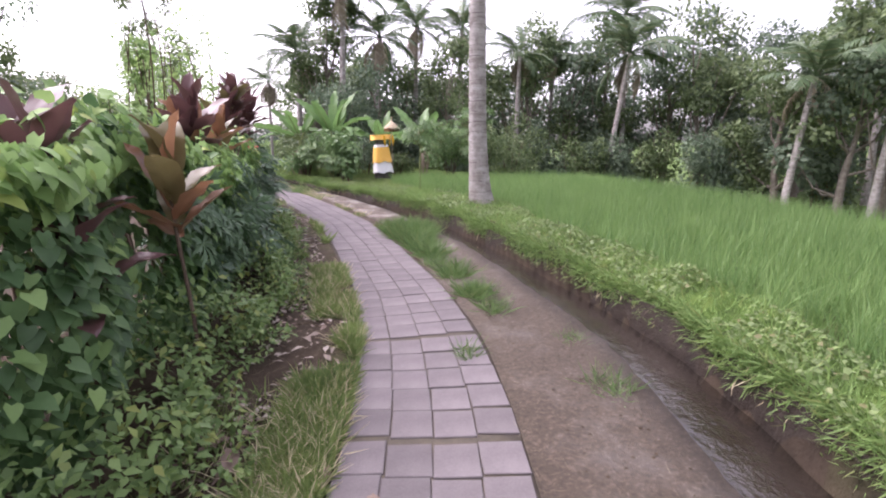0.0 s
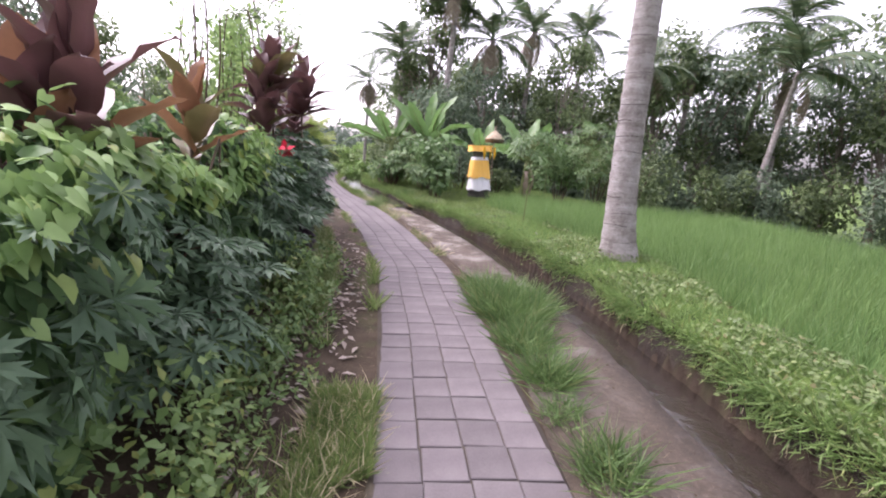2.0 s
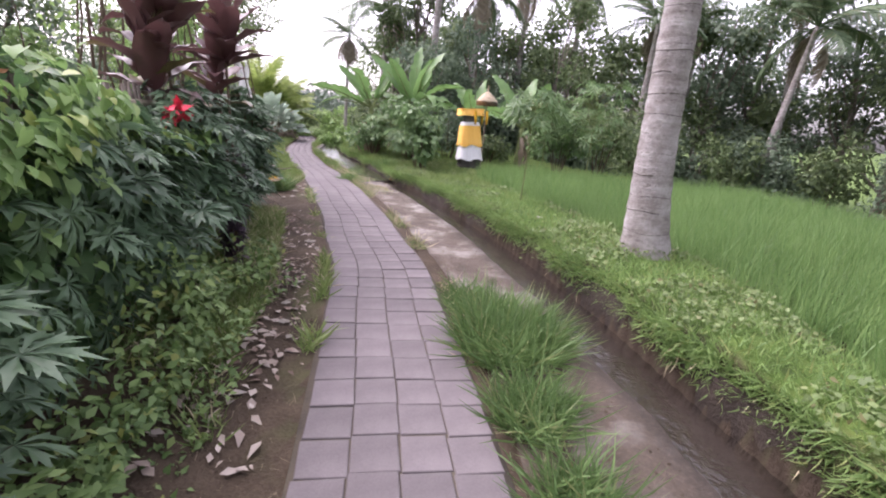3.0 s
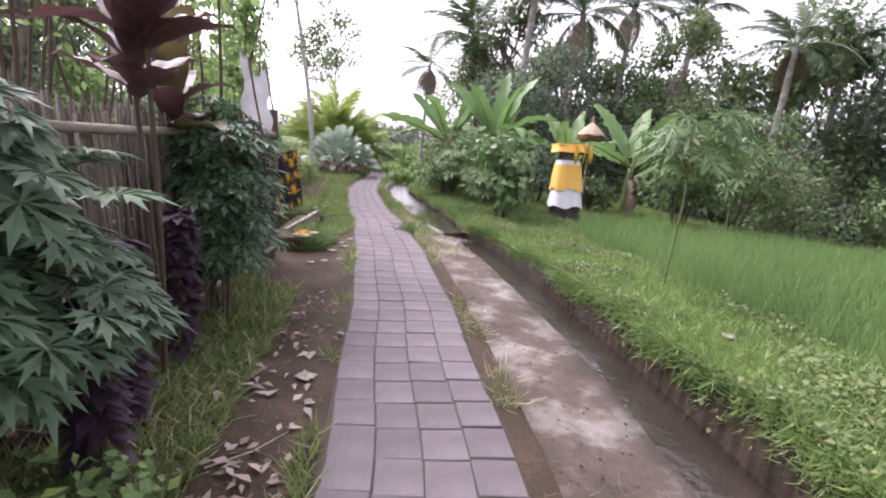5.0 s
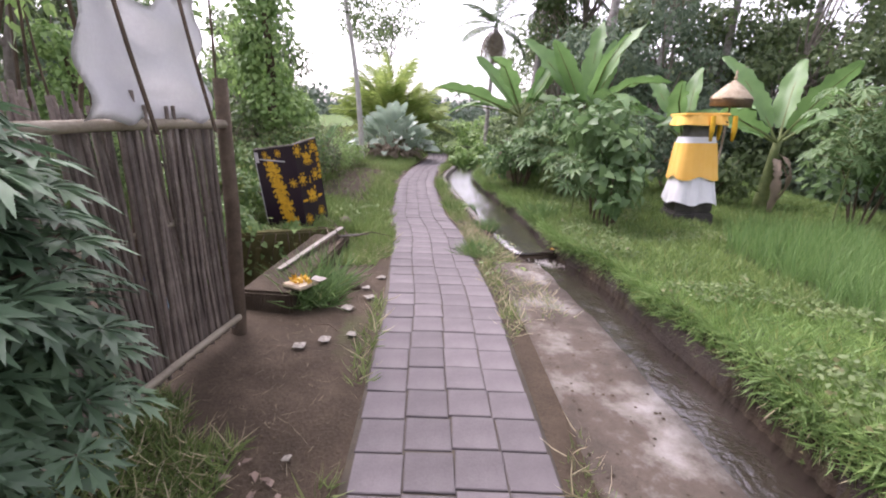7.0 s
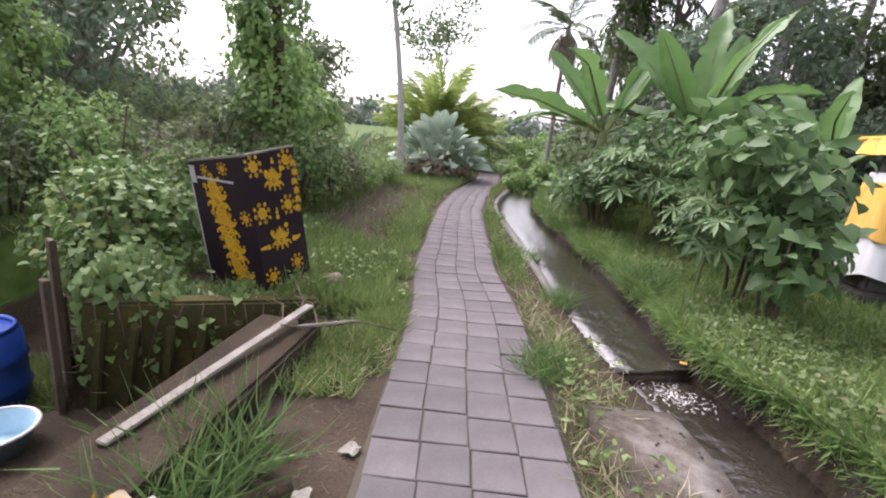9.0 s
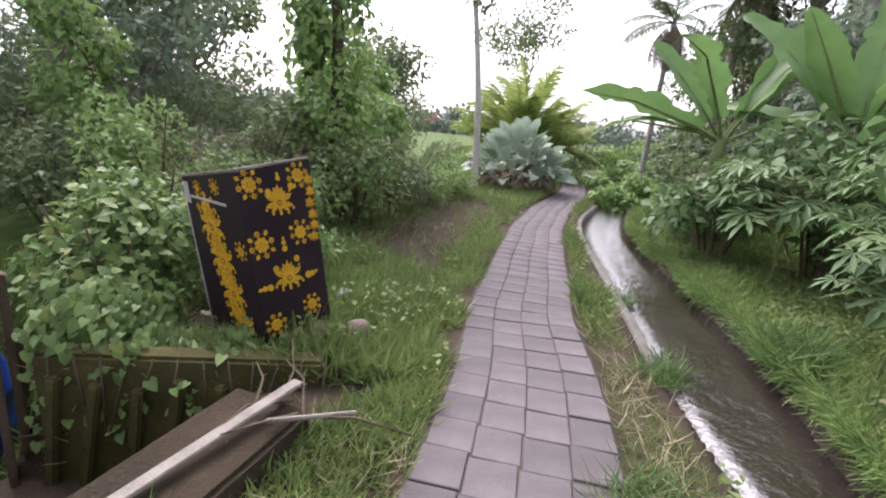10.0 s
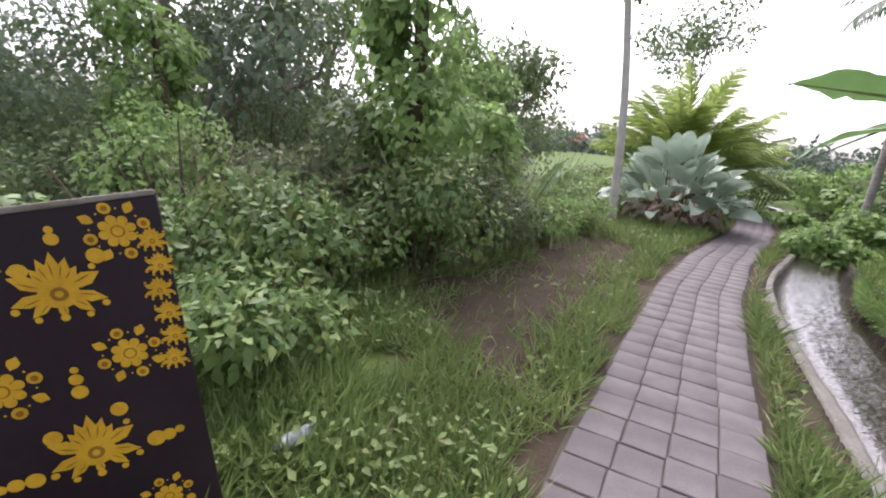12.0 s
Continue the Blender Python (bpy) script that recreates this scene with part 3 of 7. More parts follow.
tagged(new("channel_kerb", tri_mesh("channel_kerb", v, t, M_KERB)), "pale weathered concrete kerb of the water channel", "kerb", kind="structure")
v, t = ribbon(CHANNEL, 0.5, 0.285, 0.155, 0.5, index_at(CHANNEL, -7), index_at(CHANNEL, 10.5), 0.05, 0.03)
v2, t2 = ribbon(CHANNEL, lambda i: float(half_channel(CHANNEL[i][1])) + 0.23, lambda i: float(half_channel(CHANNEL[i][1])) + 0.015, 0.06, 0.5, index_at(CHANNEL, 10.4), index_at(CHANNEL, 24), 0.05, 0.03)
tagged(new("earth_bank", tri_mesh("earth_bank", *join([(v, t), (v2, t2)]), M_MUD, True)), "dark wet earth side of the water channel", "bank", kind="structure")
WEIR = index_at(CHANNEL, 14.15)
v, t = ribbon(CHANNEL, -0.3, 0.3, -0.12, 0.04, index_at(CHANNEL, -7), WEIR + 1)
v2, t2 = ribbon(CHANNEL, lambda i: -float(half_channel(CHANNEL[i][1])) - 0.03, lambda i: float(half_channel(CHANNEL[i][1])) + 0.03, -0.045, 0.04, WEIR - 1, len(CHANNEL))
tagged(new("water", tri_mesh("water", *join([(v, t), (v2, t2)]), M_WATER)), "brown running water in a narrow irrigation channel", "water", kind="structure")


# ---- leaf shapes ----
def shape(v, t):
    return np.array(v, float), np.array(t, int)


OVATE = shape([(0, 0, 0), (-0.28, 0.36, 0.07), (0, 0.45, 0), (0.28, 0.36, 0.07), (0, 1, -0.1)], [(0, 2, 1), (0, 3, 2), (1, 2, 4), (2, 3, 4)])
HEART = shape([(0, 0.08, 0), (-0.28, -0.1, 0.05), (-0.46, 0.18, 0.1), (-0.3, 0.6, 0.05), (0, 1, -0.14), (0.3, 0.6, 0.05), (0.46, 0.18, 0.1), (0.28, -0.1, 0.05), (0, 0.45, 0)],
              [(8, k, (k + 1)) for k in range(0, 7)] + [(8, 7, 0)])
DIAMOND = shape([(0, 0, 0), (-0.3, 0.45, 0.06), (0, 1, -0.05), (0.3, 0.45, 0.06)], [(0, 2, 1), (0, 3, 2)])
BLADE = shape([(-0.5, 0, 0), (0.5, 0, 0), (-0.4, 0.5, 0.06), (0.4, 0.5, 0.06), (0, 1, 0.26)], [(0, 1, 3), (0, 3, 2), (2, 3, 4)])
LEAFLET = shape([(-0.5, 0, 0), (0.5, 0, 0), (-0.42, 0.55, -0.05), (0.42, 0.55, -0.05), (0, 1, -0.16)], [(0, 1, 3), (0, 3, 2), (2, 3, 4)])


def palmate(lobes, reach, toothed, narrow=0.13):
    v, t = [(0, 0, 0)], []
    for k in range(lobes):
        a = radians(-reach + 2 * reach * k / (lobes - 1))
        ln = 1.0 - 0.42 * abs(a) / radians(reach)
        d, s = np.array((math.sin(a), math.cos(a))), np.array((math.cos(a), -math.sin(a)))
        row = [(0.34, -narrow * 0.7), (0.34, narrow * 0.7), (0.62, -narrow), (0.62, narrow), (0.66, 0), (1.0, 0)]
        if toothed:
            row += [(0.74, -narrow * 2.5), (0.74, narrow * 2.5)]
        o = len(v)
        for r, w in row:
            q = d * r * ln + s * w * (1 if toothed else ln)
            v.append((q[0], q[1], 0.05 - 0.2 * (r * ln) ** 2 + (0.03 if w else 0)))
        t += [(0, o + 4, o), (0, o + 1, o + 4), (o, o + 4, o + 2), (o + 4, o + 1, o + 3), (o + 2, o + 4, o + 5), (o + 4, o + 3, o + 5)]
        if toothed:
            t += [(o, o + 2, o + 6), (o + 1, o + 7, o + 3)]
    return shape(v, t)


CHAYA = palmate(7, 125, True, 0.075)
CASSAVA = palmate(7, 115, False, 0.1)


def strap(length, width, droop, seg=7, fold=0.2, wave=0.0, seed=0, torn=0.0):
    """A long leaf from the origin along +y, its tip bending down."""
    v, t = [], []
    q = random.Random(seed)
    for i in range(seg + 1):
        u = i / seg
        w = width * (math.sin(math.pi * min(1, u * 0.93 + 0.07)) ** 0.62) * (1 if u < 1 else 0.05)
        y = length * (u - 0.25 * droop * u ** 3)
        z = length * (0.1 * u - droop * 0.6 * u ** 2.2)
        e = wave * math.sin(u * 17 + seed)
        cut = 1 - torn * q.random()
        v += [(-w * cut, y - torn * 0.04 * length * q.random(), z + fold * w + e), (-w * 0.5, y, z + fold * w * 0.6 + e * 0.5), (0, y, z), (w * 0.5, y, z + fold * w * 0.6 - e * 0.5), (w * (1 - torn * q.random()), y, z + fold * w - e)]
    for i in range(seg):
        for k in range(4):
            a = i * 5 + k
            t += [(a, a + 1, a + 6), (a, a + 6, a + 5)]
    return shape(v, t)


def rand_dirs(n, r=rng):
    return unit(r.normal(size=(n, 3)))


def leaf_cloud(template, centre, radii, n, size, shell=0.35, droop=0.5, r=rng, width=1.0):
    """Leaves through an ellipsoid, mostly near its outside, facing out and hanging."""
    d = rand_dirs(n, r)
    k = (shell + (1 - shell) * r.random(n)) ** 0.6
    pos = np.asarray(centre) + d * np.asarray(radii) * k[:, None]
    fwd = d * 0.6 + rand_dirs(n, r) * 0.9 - np.array((0, 0, droop))
    nrm = d + np.array((0, 0, 0.8)) + rand_dirs(n, r) * 0.4
    return spread(template, pos, fwd, nrm, size * r.uniform(0.65, 1.3, n), width)


# ---- kinds of plants ----
def coconut_fronds():
    """Three frond meshes that the palms share: a bowed midrib with hanging leaflets."""
    made = []
    for s, (ln, up, fall) in enumerate(((3.0, 0.3, 0.65), (2.8, 0.15, 0.85), (3.2, 0.45, 0.5))):
        r = np.random.default_rng(s)
        u = np.linspace(0, 1, 15)
        rib = np.stack([0.05 * np.sin(u * 3), ln * (u - 0.2 * fall * u ** 3), ln * (up * u - fall * 0.75 * u ** 2.1)], 1)
        pieces = [tube(rib, 0.035 * (1 - 0.85 * u) + 0.004, 5)]
        k = 40
        w = np.linspace(0.16, 0.99, k)
        p = np.stack([np.interp(w, u, rib[:, c]) for c in range(3)], 1)
        tan = unit(np.stack([np.interp(w, u, np.gradient(rib[:, c])) for c in range(3)], 1))
        for sgn in (-1, 1):
            f = tan * 0.75 + np.array((sgn * 1.0, 0, -0.35)) + r.normal(size=(k, 3)) * 0.1
            pieces.append(spread(LEAFLET, p, f, np.array((0, 0, 1.0)) + np.zeros((k, 3)), 0.85 * (np.sin(w * 2.6 + 0.35) * 0.8 + 0.2) * r.uniform(0.85, 1.1, k), 0.075))
        made.append(join(pieces))
    return made


FRONDS = coconut_fronds()
FROND_GREEN = [tri_mesh("frond", v, t, L_FROND) for v, t in FRONDS]
FROND_DEAD = [tri_mesh("dead_frond", v, t, L_DEADFROND) for v, t in FRONDS[:2]]


def coconut_palm(x, y, height, lean=(0.0, 0.0), size=1.0, count=17, seed=0, dead=3, label="tall grey-trunked coconut palm with drooping fronds", base=None, radius=0.14):
    z = ground_at(x, y) if base is None else base
    palm = thing("coconut_palm", x, y, z, label, "palm tree", "coconut palms at the wood's edge")
    r = random.Random(seed)
    u = np.linspace(0, 1, 12)
    mid = np.stack([lean[0] * u ** 1.4, lean[1] * u ** 1.4, height * u - 0.1 * (1 - u)], 1)
    v, t = tube(mid, radius * (1.25 - 0.45 * u) + 0.08 * radius * (np.arange(12) % 2), 9)
    part("trunk", tri_mesh("trunk", v, t, M_PALMBARK, True), palm)
    top = Vector(mid[-1])
    for k in range(count):
        m = Matrix.Translation(top) @ pose(0, 0, 0, 70 - 100 * (k / count) + r.uniform(-10, 10), r.uniform(-14, 14), k * 137.5 + r.uniform(-15, 15)) @ Matrix.Scale(size * r.uniform(0.85, 1.1), 4)
        part("frond", FROND_GREEN[k % 3], palm, m=m)
    for k in range(dead):
        m = Matrix.Translation(top) @ pose(0, 0, 0, r.uniform(-75, -45), 0, r.uniform(0, 360)) @ Matrix.Scale(size * 0.8, 4)
        part("dead_frond", FROND_DEAD[k % 2], palm, "brown dried hanging frond", m)
    return palm


def tree(name, x, y, height, spread_r, leaf, n, mat, size, label, category="tree", group="", clumps=9, trunk_r=0.12, bark=None, low=0.35, seed=0, template=DIAMOND, base=None, squash=0.75, lean=(0, 0)):
    """A tapered trunk with limbs that carry clumps of leaves of uneven outline."""
    z = ground_at(x, y) if base is None else base
    r = np.random.default_rng(seed + 100)
    ob = thing(name, x, y, z, label, category, group)
    tall = height * 0.8
    u = np.linspace(0, 1, 7)
    mid = np.stack([lean[0] * u + 0.06 * height * np.sin(u * 3 + seed) * u, lean[1] * u + 0.05 * height * np.sin(u * 4 + seed * 2) * u, tall * u - 0.1 * (1 - u)], 1)
    wood, crown = [tube(mid, trunk_r * (1.2 - u), 8)], []
    per = max(12, n // clumps)
    for k in range(clumps):
        a, q = k * 2.4 + r.uniform(-0.5, 0.5), math.sqrt((k + 0.5) / clumps)
        h = height * (low + (1 - low) * (0.15 + 0.8 * r.random()))
        rim = spread_r * q * (1.1 - 0.55 * abs(h / height - 0.55))
        c = np.array((math.cos(a) * rim + lean[0] * h / height, math.sin(a) * rim + lean[1] * h / height, h))
        s = mid[int(np.clip((h / height - 0.25) * 7, 1, 5))]
        bend = (s + c) / 2 + np.array((0, 0, -0.08 * height))
        wood.append(tube([s, bend, c], [trunk_r * 0.42, trunk_r * 0.28, trunk_r * 0.08], 5))
        cr = spread_r * r.uniform(0.34, 0.6)
        crown.append(leaf_cloud(template, c, (cr, cr, cr * squash), int(per * r.uniform(0.7, 1.3)), size, 0.25, leaf, r))
    part("trunk", tri_mesh("trunk", *join(wood), bark or M_BARK, True), ob)
    part("crown", tri_mesh("crown", *join(crown), mat), ob)
    return ob


def bush(name, x, y, z0, z1, rad, n, mat, size, label, category="shrub", group="", template=OVATE, seed=0, stems=7, droop=0.5, clumps=6, stretch=(1, 1)):
    """Stems from the ground with leaf clumps to the foot."""
    r = np.random.default_rng(seed + 500)
    g = ground_at(x, y)
    ob = thing(name, x, y, g, label, category, group)
    wood, leaves = [], []
    for k in range(stems):
        a = k * 2.4
        e = np.array((math.cos(a) * rad * 0.6 * stretch[0], math.sin(a) * rad * 0.6 * stretch[1], (z1 - g) * r.uniform(0.6, 0.92)))
        wood.append(tube([(e[0] * 0.2, e[1] * 0.2, -0.05), e * np.array((0.5, 0.5, 0.5)), e], [0.02, 0.016, 0.006], 5))
    for k in range(clumps):
        a, q = k * 2.4 + 0.4, math.sqrt((k + 0.4) / clumps) * 0.72
        zz = z0 + (z1 - z0) * (0.2 + 0.65 * r.random()) - g
        c = (math.cos(a) * rad * q * stretch[0], math.sin(a) * rad * q * stretch[1], zz)
        cr = rad * r.uniform(0.42, 0.62)
        leaves.append(leaf_cloud(template, c, (cr * stretch[0], cr * stretch[1], max(0.12, (z1 - z0) * 0.3)), n // clumps, size, 0.3, droop, r))
    v, t = join(leaves)
    v[:, 2] = np.where(v[:, 2] < 0.01, 0.01 + 0.1 * np.abs(np.sin(v[:, 0] * 50)), v[:, 2])
    part("stem", tri_mesh("stem", *join(wood), M_TWIG), ob)
    part("foliage", tri_mesh("foliage", v, t, mat), ob)
    return ob


def banana_leaf_mesh(name, length, width, droop, seed, mat, torn):
    v, t = strap(length, width, droop, 24, 0.3, 0.025, seed, torn)
    st = tube([(0, -0.35, -0.05), (0, 0, 0), (0, length * 0.5, length * (0.05 - droop * 0.6 * 0.5 ** 2.2)), (0, length * (1 - 0.25 * droop) * 0.95, length * (0.095 - droop * 0.6 * 0.95 ** 2.2))], [0.03, 0.026, 0.016, 0.004], 6)
    return tri_mesh(name, v, t, mat, True), tri_mesh("midrib", *st, M_STEM, True)


BANANA = [banana_leaf_mesh("leaf", 2.0, 0.26, 0.35, 1, L_BANANA, 0.4), banana_leaf_mesh("leaf", 2.2, 0.26, 0.75, 2, L_BANANA, 0.5), banana_leaf_mesh("leaf", 1.75, 0.27, 0.2, 3, L_BANANA, 0.2)]
BANANA_DRY = banana_leaf_mesh("dry_leaf", 1.3, 0.12, 1.5, 4, L_BANANADRY, 0.6)


def banana_plant(x, y, stem, leaves, seed=0, size=1.0, dry=5, label="green banana plant with broad upright leaves"):
    """leaves: rows of azimuth, rise above level and mesh."""
    r = random.Random(seed)
    ob = thing("banana_plant", x, y, ground_at(x, y), label, "banana plant", "banana plants beside the shrine")
    u = np.linspace(0, 1, 6)
    part("stem", tri_mesh("stem", *tube(np.stack([0.05 * u, 0.03 * u, stem * u - 0.05], 1), 0.13 - 0.06 * u, 9), M_STEM, True), ob)
    for az, rise, k in leaves:
        m = Matrix.Translation((0.05, 0.03, stem * 0.95)) @ pose(0, 0, 0, rise, r.uniform(-40, 40), az - 90) @ Matrix.Translation((0, 0.3, 0)) @ Matrix.Scale(size * r.uniform(0.9, 1.08), 4)
        part("midrib", BANANA[k][1], part("leaf", BANANA[k][0], ob, m=m), "pale green midrib")
    for k in range(dry):
        m = Matrix.Translation((0.03, 0.02, stem * r.uniform(0.5, 0.9))) @ pose(0, 0, 0, r.uniform(-50, -15), 0, r.uniform(0, 360)) @ Matrix.Translation((0, 0.12, 0)) @ Matrix.Scale(r.uniform(0.7, 1.0), 4)
        part("dry_leaf", BANANA_DRY[0], ob, "brown withered hanging leaf", m)
    return ob


TI_LEAVES = [tri_mesh("leaf", *strap(0.5, 0.09, d, 8, 0.34, 0.012, k), m, True) for k, (d, m) in enumerate(((0.3, L_TI), (0.6, L_TI), (0.15, L_TIRED), (0.45, L_TIGREEN), (0.25, L_TI)))]


def ti_plant(x, y, top, heads=1, mix=(0, 1, 3, 4), seed=0, size=1.0, label="purple-leaved ti plant on a thin ringed stem", count=16):
    r = random.Random(seed + 40)
    g = ground_at(x, y)
    ob = thing("ti_plant", x, y, g, label, "ti plant", "ti plants in the hedge")
    for h in range(heads):
        off = Vector((r.uniform(-0.14, 0.14), r.uniform(-0.2, 0.2), 0)) * (h > 0)
        tip = Vector((0, 0, top - g - 0.3 * size - 0.22 * h)) + off
        u = np.linspace(0, 1, 14)
        mid = np.stack([off.x * u + 0.02 * np.sin(u * 5), off.y * u, tip.z * u - 0.05 * (1 - u)], 1)
        part("stem", tri_mesh("stem", *tube(mid, 0.011 + 0.002 * (np.arange(14) % 2), 6), M_TWIG), ob)
        for k in range(count):
            down = k / count
            m = Matrix.Translation(tip - Vector((0, 0, 0.34 * down * size))) @ pose(0, 0, 0, 84 - 66 * down + r.uniform(-12, 12), 0, k * 137.5 + r.uniform(-20, 20)) @ Matrix.Scale(size * r.uniform(0.8, 1.1), 4)
            part("leaf", TI_LEAVES[r.choice(mix)], ob, m=m)
    return ob


# ---- the hedge beside the path ----
HEDGE = smooth_line([(-1.75, -1.5), (-1.72, 0.5), (-1.74, 1.7), (-1.88, 3.0), (-2.12, 4.3), (-2.5, 5.6), (-2.95, 6.8), (-3.25, 7.5)])


def hedge_leaves(n, template, size, y0, y1, z0, z1, front, back, seed, out=0.8, hang=0.9):
    """Leaves over a hedge's face and top between two stretches of its line."""
    r = np.random.default_rng(seed)
    i = r.integers(index_at(HEDGE, y0), index_at(HEDGE, y1), n)
    tan = np.gradient(HEDGE, axis=0)
    tan /= np.linalg.norm(tan, axis=1, keepdims=True)
    nr = np.stack([tan[:, 1], -tan[:, 0]], 1)[i]
    u = r.random(n)
    on_face = u < 0.62
    bulge = np.array([0.34 * noise.noise(Vector((k * 0.14, 2, 0))) for k in i])
    crest = np.array([0.34 * noise.noise(Vector((k * 0.11, 7, 0))) for k in i]) + z1
    z = np.where(on_face, z0 + (crest - z0) * r.random(n), crest + r.normal(size=n) * 0.06)
    belly = 0.16 * np.sin(np.clip((z - z0) / (crest - z0), 0, 1) * 2.6)
    off = np.where(on_face, front + bulge + belly - np.abs(r.normal(size=n)) * 0.12, front + bulge - (back + front) * r.random(n))
    pos = np.concatenate([HEDGE[i] + nr * off[:, None] + tan[i] * r.uniform(-0.05, 0.05, (n, 1)), z[:, None]], 1)
    o3 = np.concatenate([nr, np.zeros((n, 1))], 1)
    fwd = o3 * 0.45 + rand_dirs(n, r) * 0.7 + np.array((0, 0, -1.0)) * np.where(on_face, hang, 0.2)[:, None]
    nrm = o3 * np.where(on_face, out, 0.2)[:, None] + np.array((0, 0, 0.75)) + rand_dirs(n, r) * 0.35
    return spread(template, pos, fwd, nrm, size * r.uniform(0.6, 1.25, n))


def hedge_stems(y0, y1, n, seed, top):
    r = random.Random(seed)
    out = []
    for k in range(n):
        p = HEDGE[index_at(HEDGE, r.uniform(y0, y1))]
        x, y = p[0] - r.uniform(0.1, 0.9), p[1] + r.uniform(-0.2, 0.2)
        a = r.uniform(0, 6.28)
        out.append(tube([(x, y, ground_at(x, y) - 0.05), (x + 0.1 * math.cos(a), y + 0.1 * math.sin(a), top * 0.5), (x + 0.3 * math.cos(a), y + 0.3 * math.sin(a), top * 0.95)], [0.018, 0.014, 0.006], 5))
    return join(out)


vine = thing("vine_hedge", 0, 0, 0, "dense hedge overgrown with dark heart-leaved vines", "hedge")
part("stem", tri_mesh("stem", *hedge_stems(-1, 7.2, 90, 3, 1.5), M_TWIG), vine)
part("vine_foliage", tri_mesh("vine_foliage", *join([hedge_leaves(2600, HEART, 0.085, 5.4, 7.3, 0.1, 1.3, -0.02, 1.2, 21), hedge_leaves(4600, HEART, 0.08, 3.0, 5.6, 0.1, 1.26, 0.0, 1.3, 22), hedge_leaves(9800, HEART, 0.08, -1.4, 3.4, 0.1, 1.4, 0.06, 1.3, 1), hedge_leaves(5000, OVATE, 0.085, -1.4, 7.3, 0.05, 1.3, -0.12, 1.2, 2)]), L_VINE), vine)
part("young_foliage", tri_mesh("young_foliage", *join([hedge_leaves(2400, HEART, 0.085, -1.4, 3.2, 1.2, 1.5, 0.1, 1.3, 3), hedge_leaves(2600, HEART, 0.08, 3.0, 7.2, 1.05, 1.34, 0.06, 1.3, 33), hedge_leaves(800, HEART, 0.085, -1.4, 7.2, 0.25, 1.2, 0.12, 0.2, 4)]), L_VINELIGHT, ), vine, "fresh light green leaves")
part("lobed_foliage", tri_mesh("lobed_foliage", *join([hedge_leaves(120, CHAYA, 0.21, 2.7, 4.6, 0.5, 1.25, 0.16, 0.7, 30, 1.2, 0.4), hedge_leaves(240, CHAYA, 0.18, 4.4, 6.8, 0.2, 1.15, 0.14, 0.9, 31, 1.2, 0.4)]), L_PAPAYA), vine, "deeply cut dark green leaves")
weeds = thing("verge_weeds", 0, 0, 0, "low leafy yellow-green weeds at the hedge's foot", "weeds", kind="stuff")
part("weed_foliage", tri_mesh("weed_foliage", *join([hedge_leaves(9000, OVATE, 0.062, -1.4, 7.4, 0.02, 0.4, 0.42, 0.5, 5, 0.4, 0.2), hedge_leaves(3500, OVATE, 0.05, -1.4, 7.4, 0.01, 0.14, 0.6, 0.3, 6, 0.2, 0.0)]), L_WEED), weeds)


def chaya_shrub(x, y, z0, z1, rad, n, size, seed, label="dark green shrub with deeply lobed leaves"):
    """Lobed leaves on long stalks that droop round a few stems."""
    r = np.random.default_rng(seed)
    g = ground_at(x, y)
    ob = thing("lobed_leaf_shrub", x, y, g, label, "shrub", "lobed-leaf shrubs in the hedge")
    wood = [tube([(0.1 * math.cos(k), 0.1 * math.sin(k), -0.05), (rad * 0.3 * math.cos(k * 2), rad * 0.3 * math.sin(k * 2), (z1 - g) * 0.5), (rad * 0.5 * math.cos(k * 2), rad * 0.5 * math.sin(k * 2), (z1 - g) * 0.85)], [0.013, 0.011, 0.007], 6) for k in range(7)]
    d = rand_dirs(n, r)
    d[:, 2] = np.where(d[:, 2] < -0.6, -d[:, 2], d[:, 2])
    k = r.uniform(0.4, 1.15, n)
    half = (z1 - z0) / 2
    pos = np.stack([d[:, 0] * rad * k, d[:, 1] * rad * k, (z0 + z1) / 2 - g + d[:, 2] * half * k], 1)
    for a, e in zip(pos[:: 3], d[:: 3]):
        wood.append(tube([a * np.array((0.35, 0.35, 0.9)), a], [0.006, 0.004], 4))
    fwd = d * np.array((1, 1, 0.2)) + np.array((0, 0, -0.4)) + rand_dirs(n, r) * 0.3
    nrm = d * 1.2 + np.array((0, 0, 0.65)) + rand_dirs(n, r) * 0.25
    inner = leaf_cloud(DIAMOND, (0, 0, (z0 + z1) / 2 - g), (rad * 0.6, rad * 0.6, half * 0.75), n * 4, size * 0.4, 0.3, 0.6, r)
    part("stem", tri_mesh("stem", *join(wood), M_TWIG), ob)
    part("lobed_foliage", tri_mesh("lobed_foliage", *spread(CHAYA, pos, fwd, nrm, size * r.uniform(0.7, 1.15, n)), L_PAPAYA), ob)
    part("inner_foliage", tri_mesh("inner_foliage", *inner, L_PAPAYA), ob)
    return ob


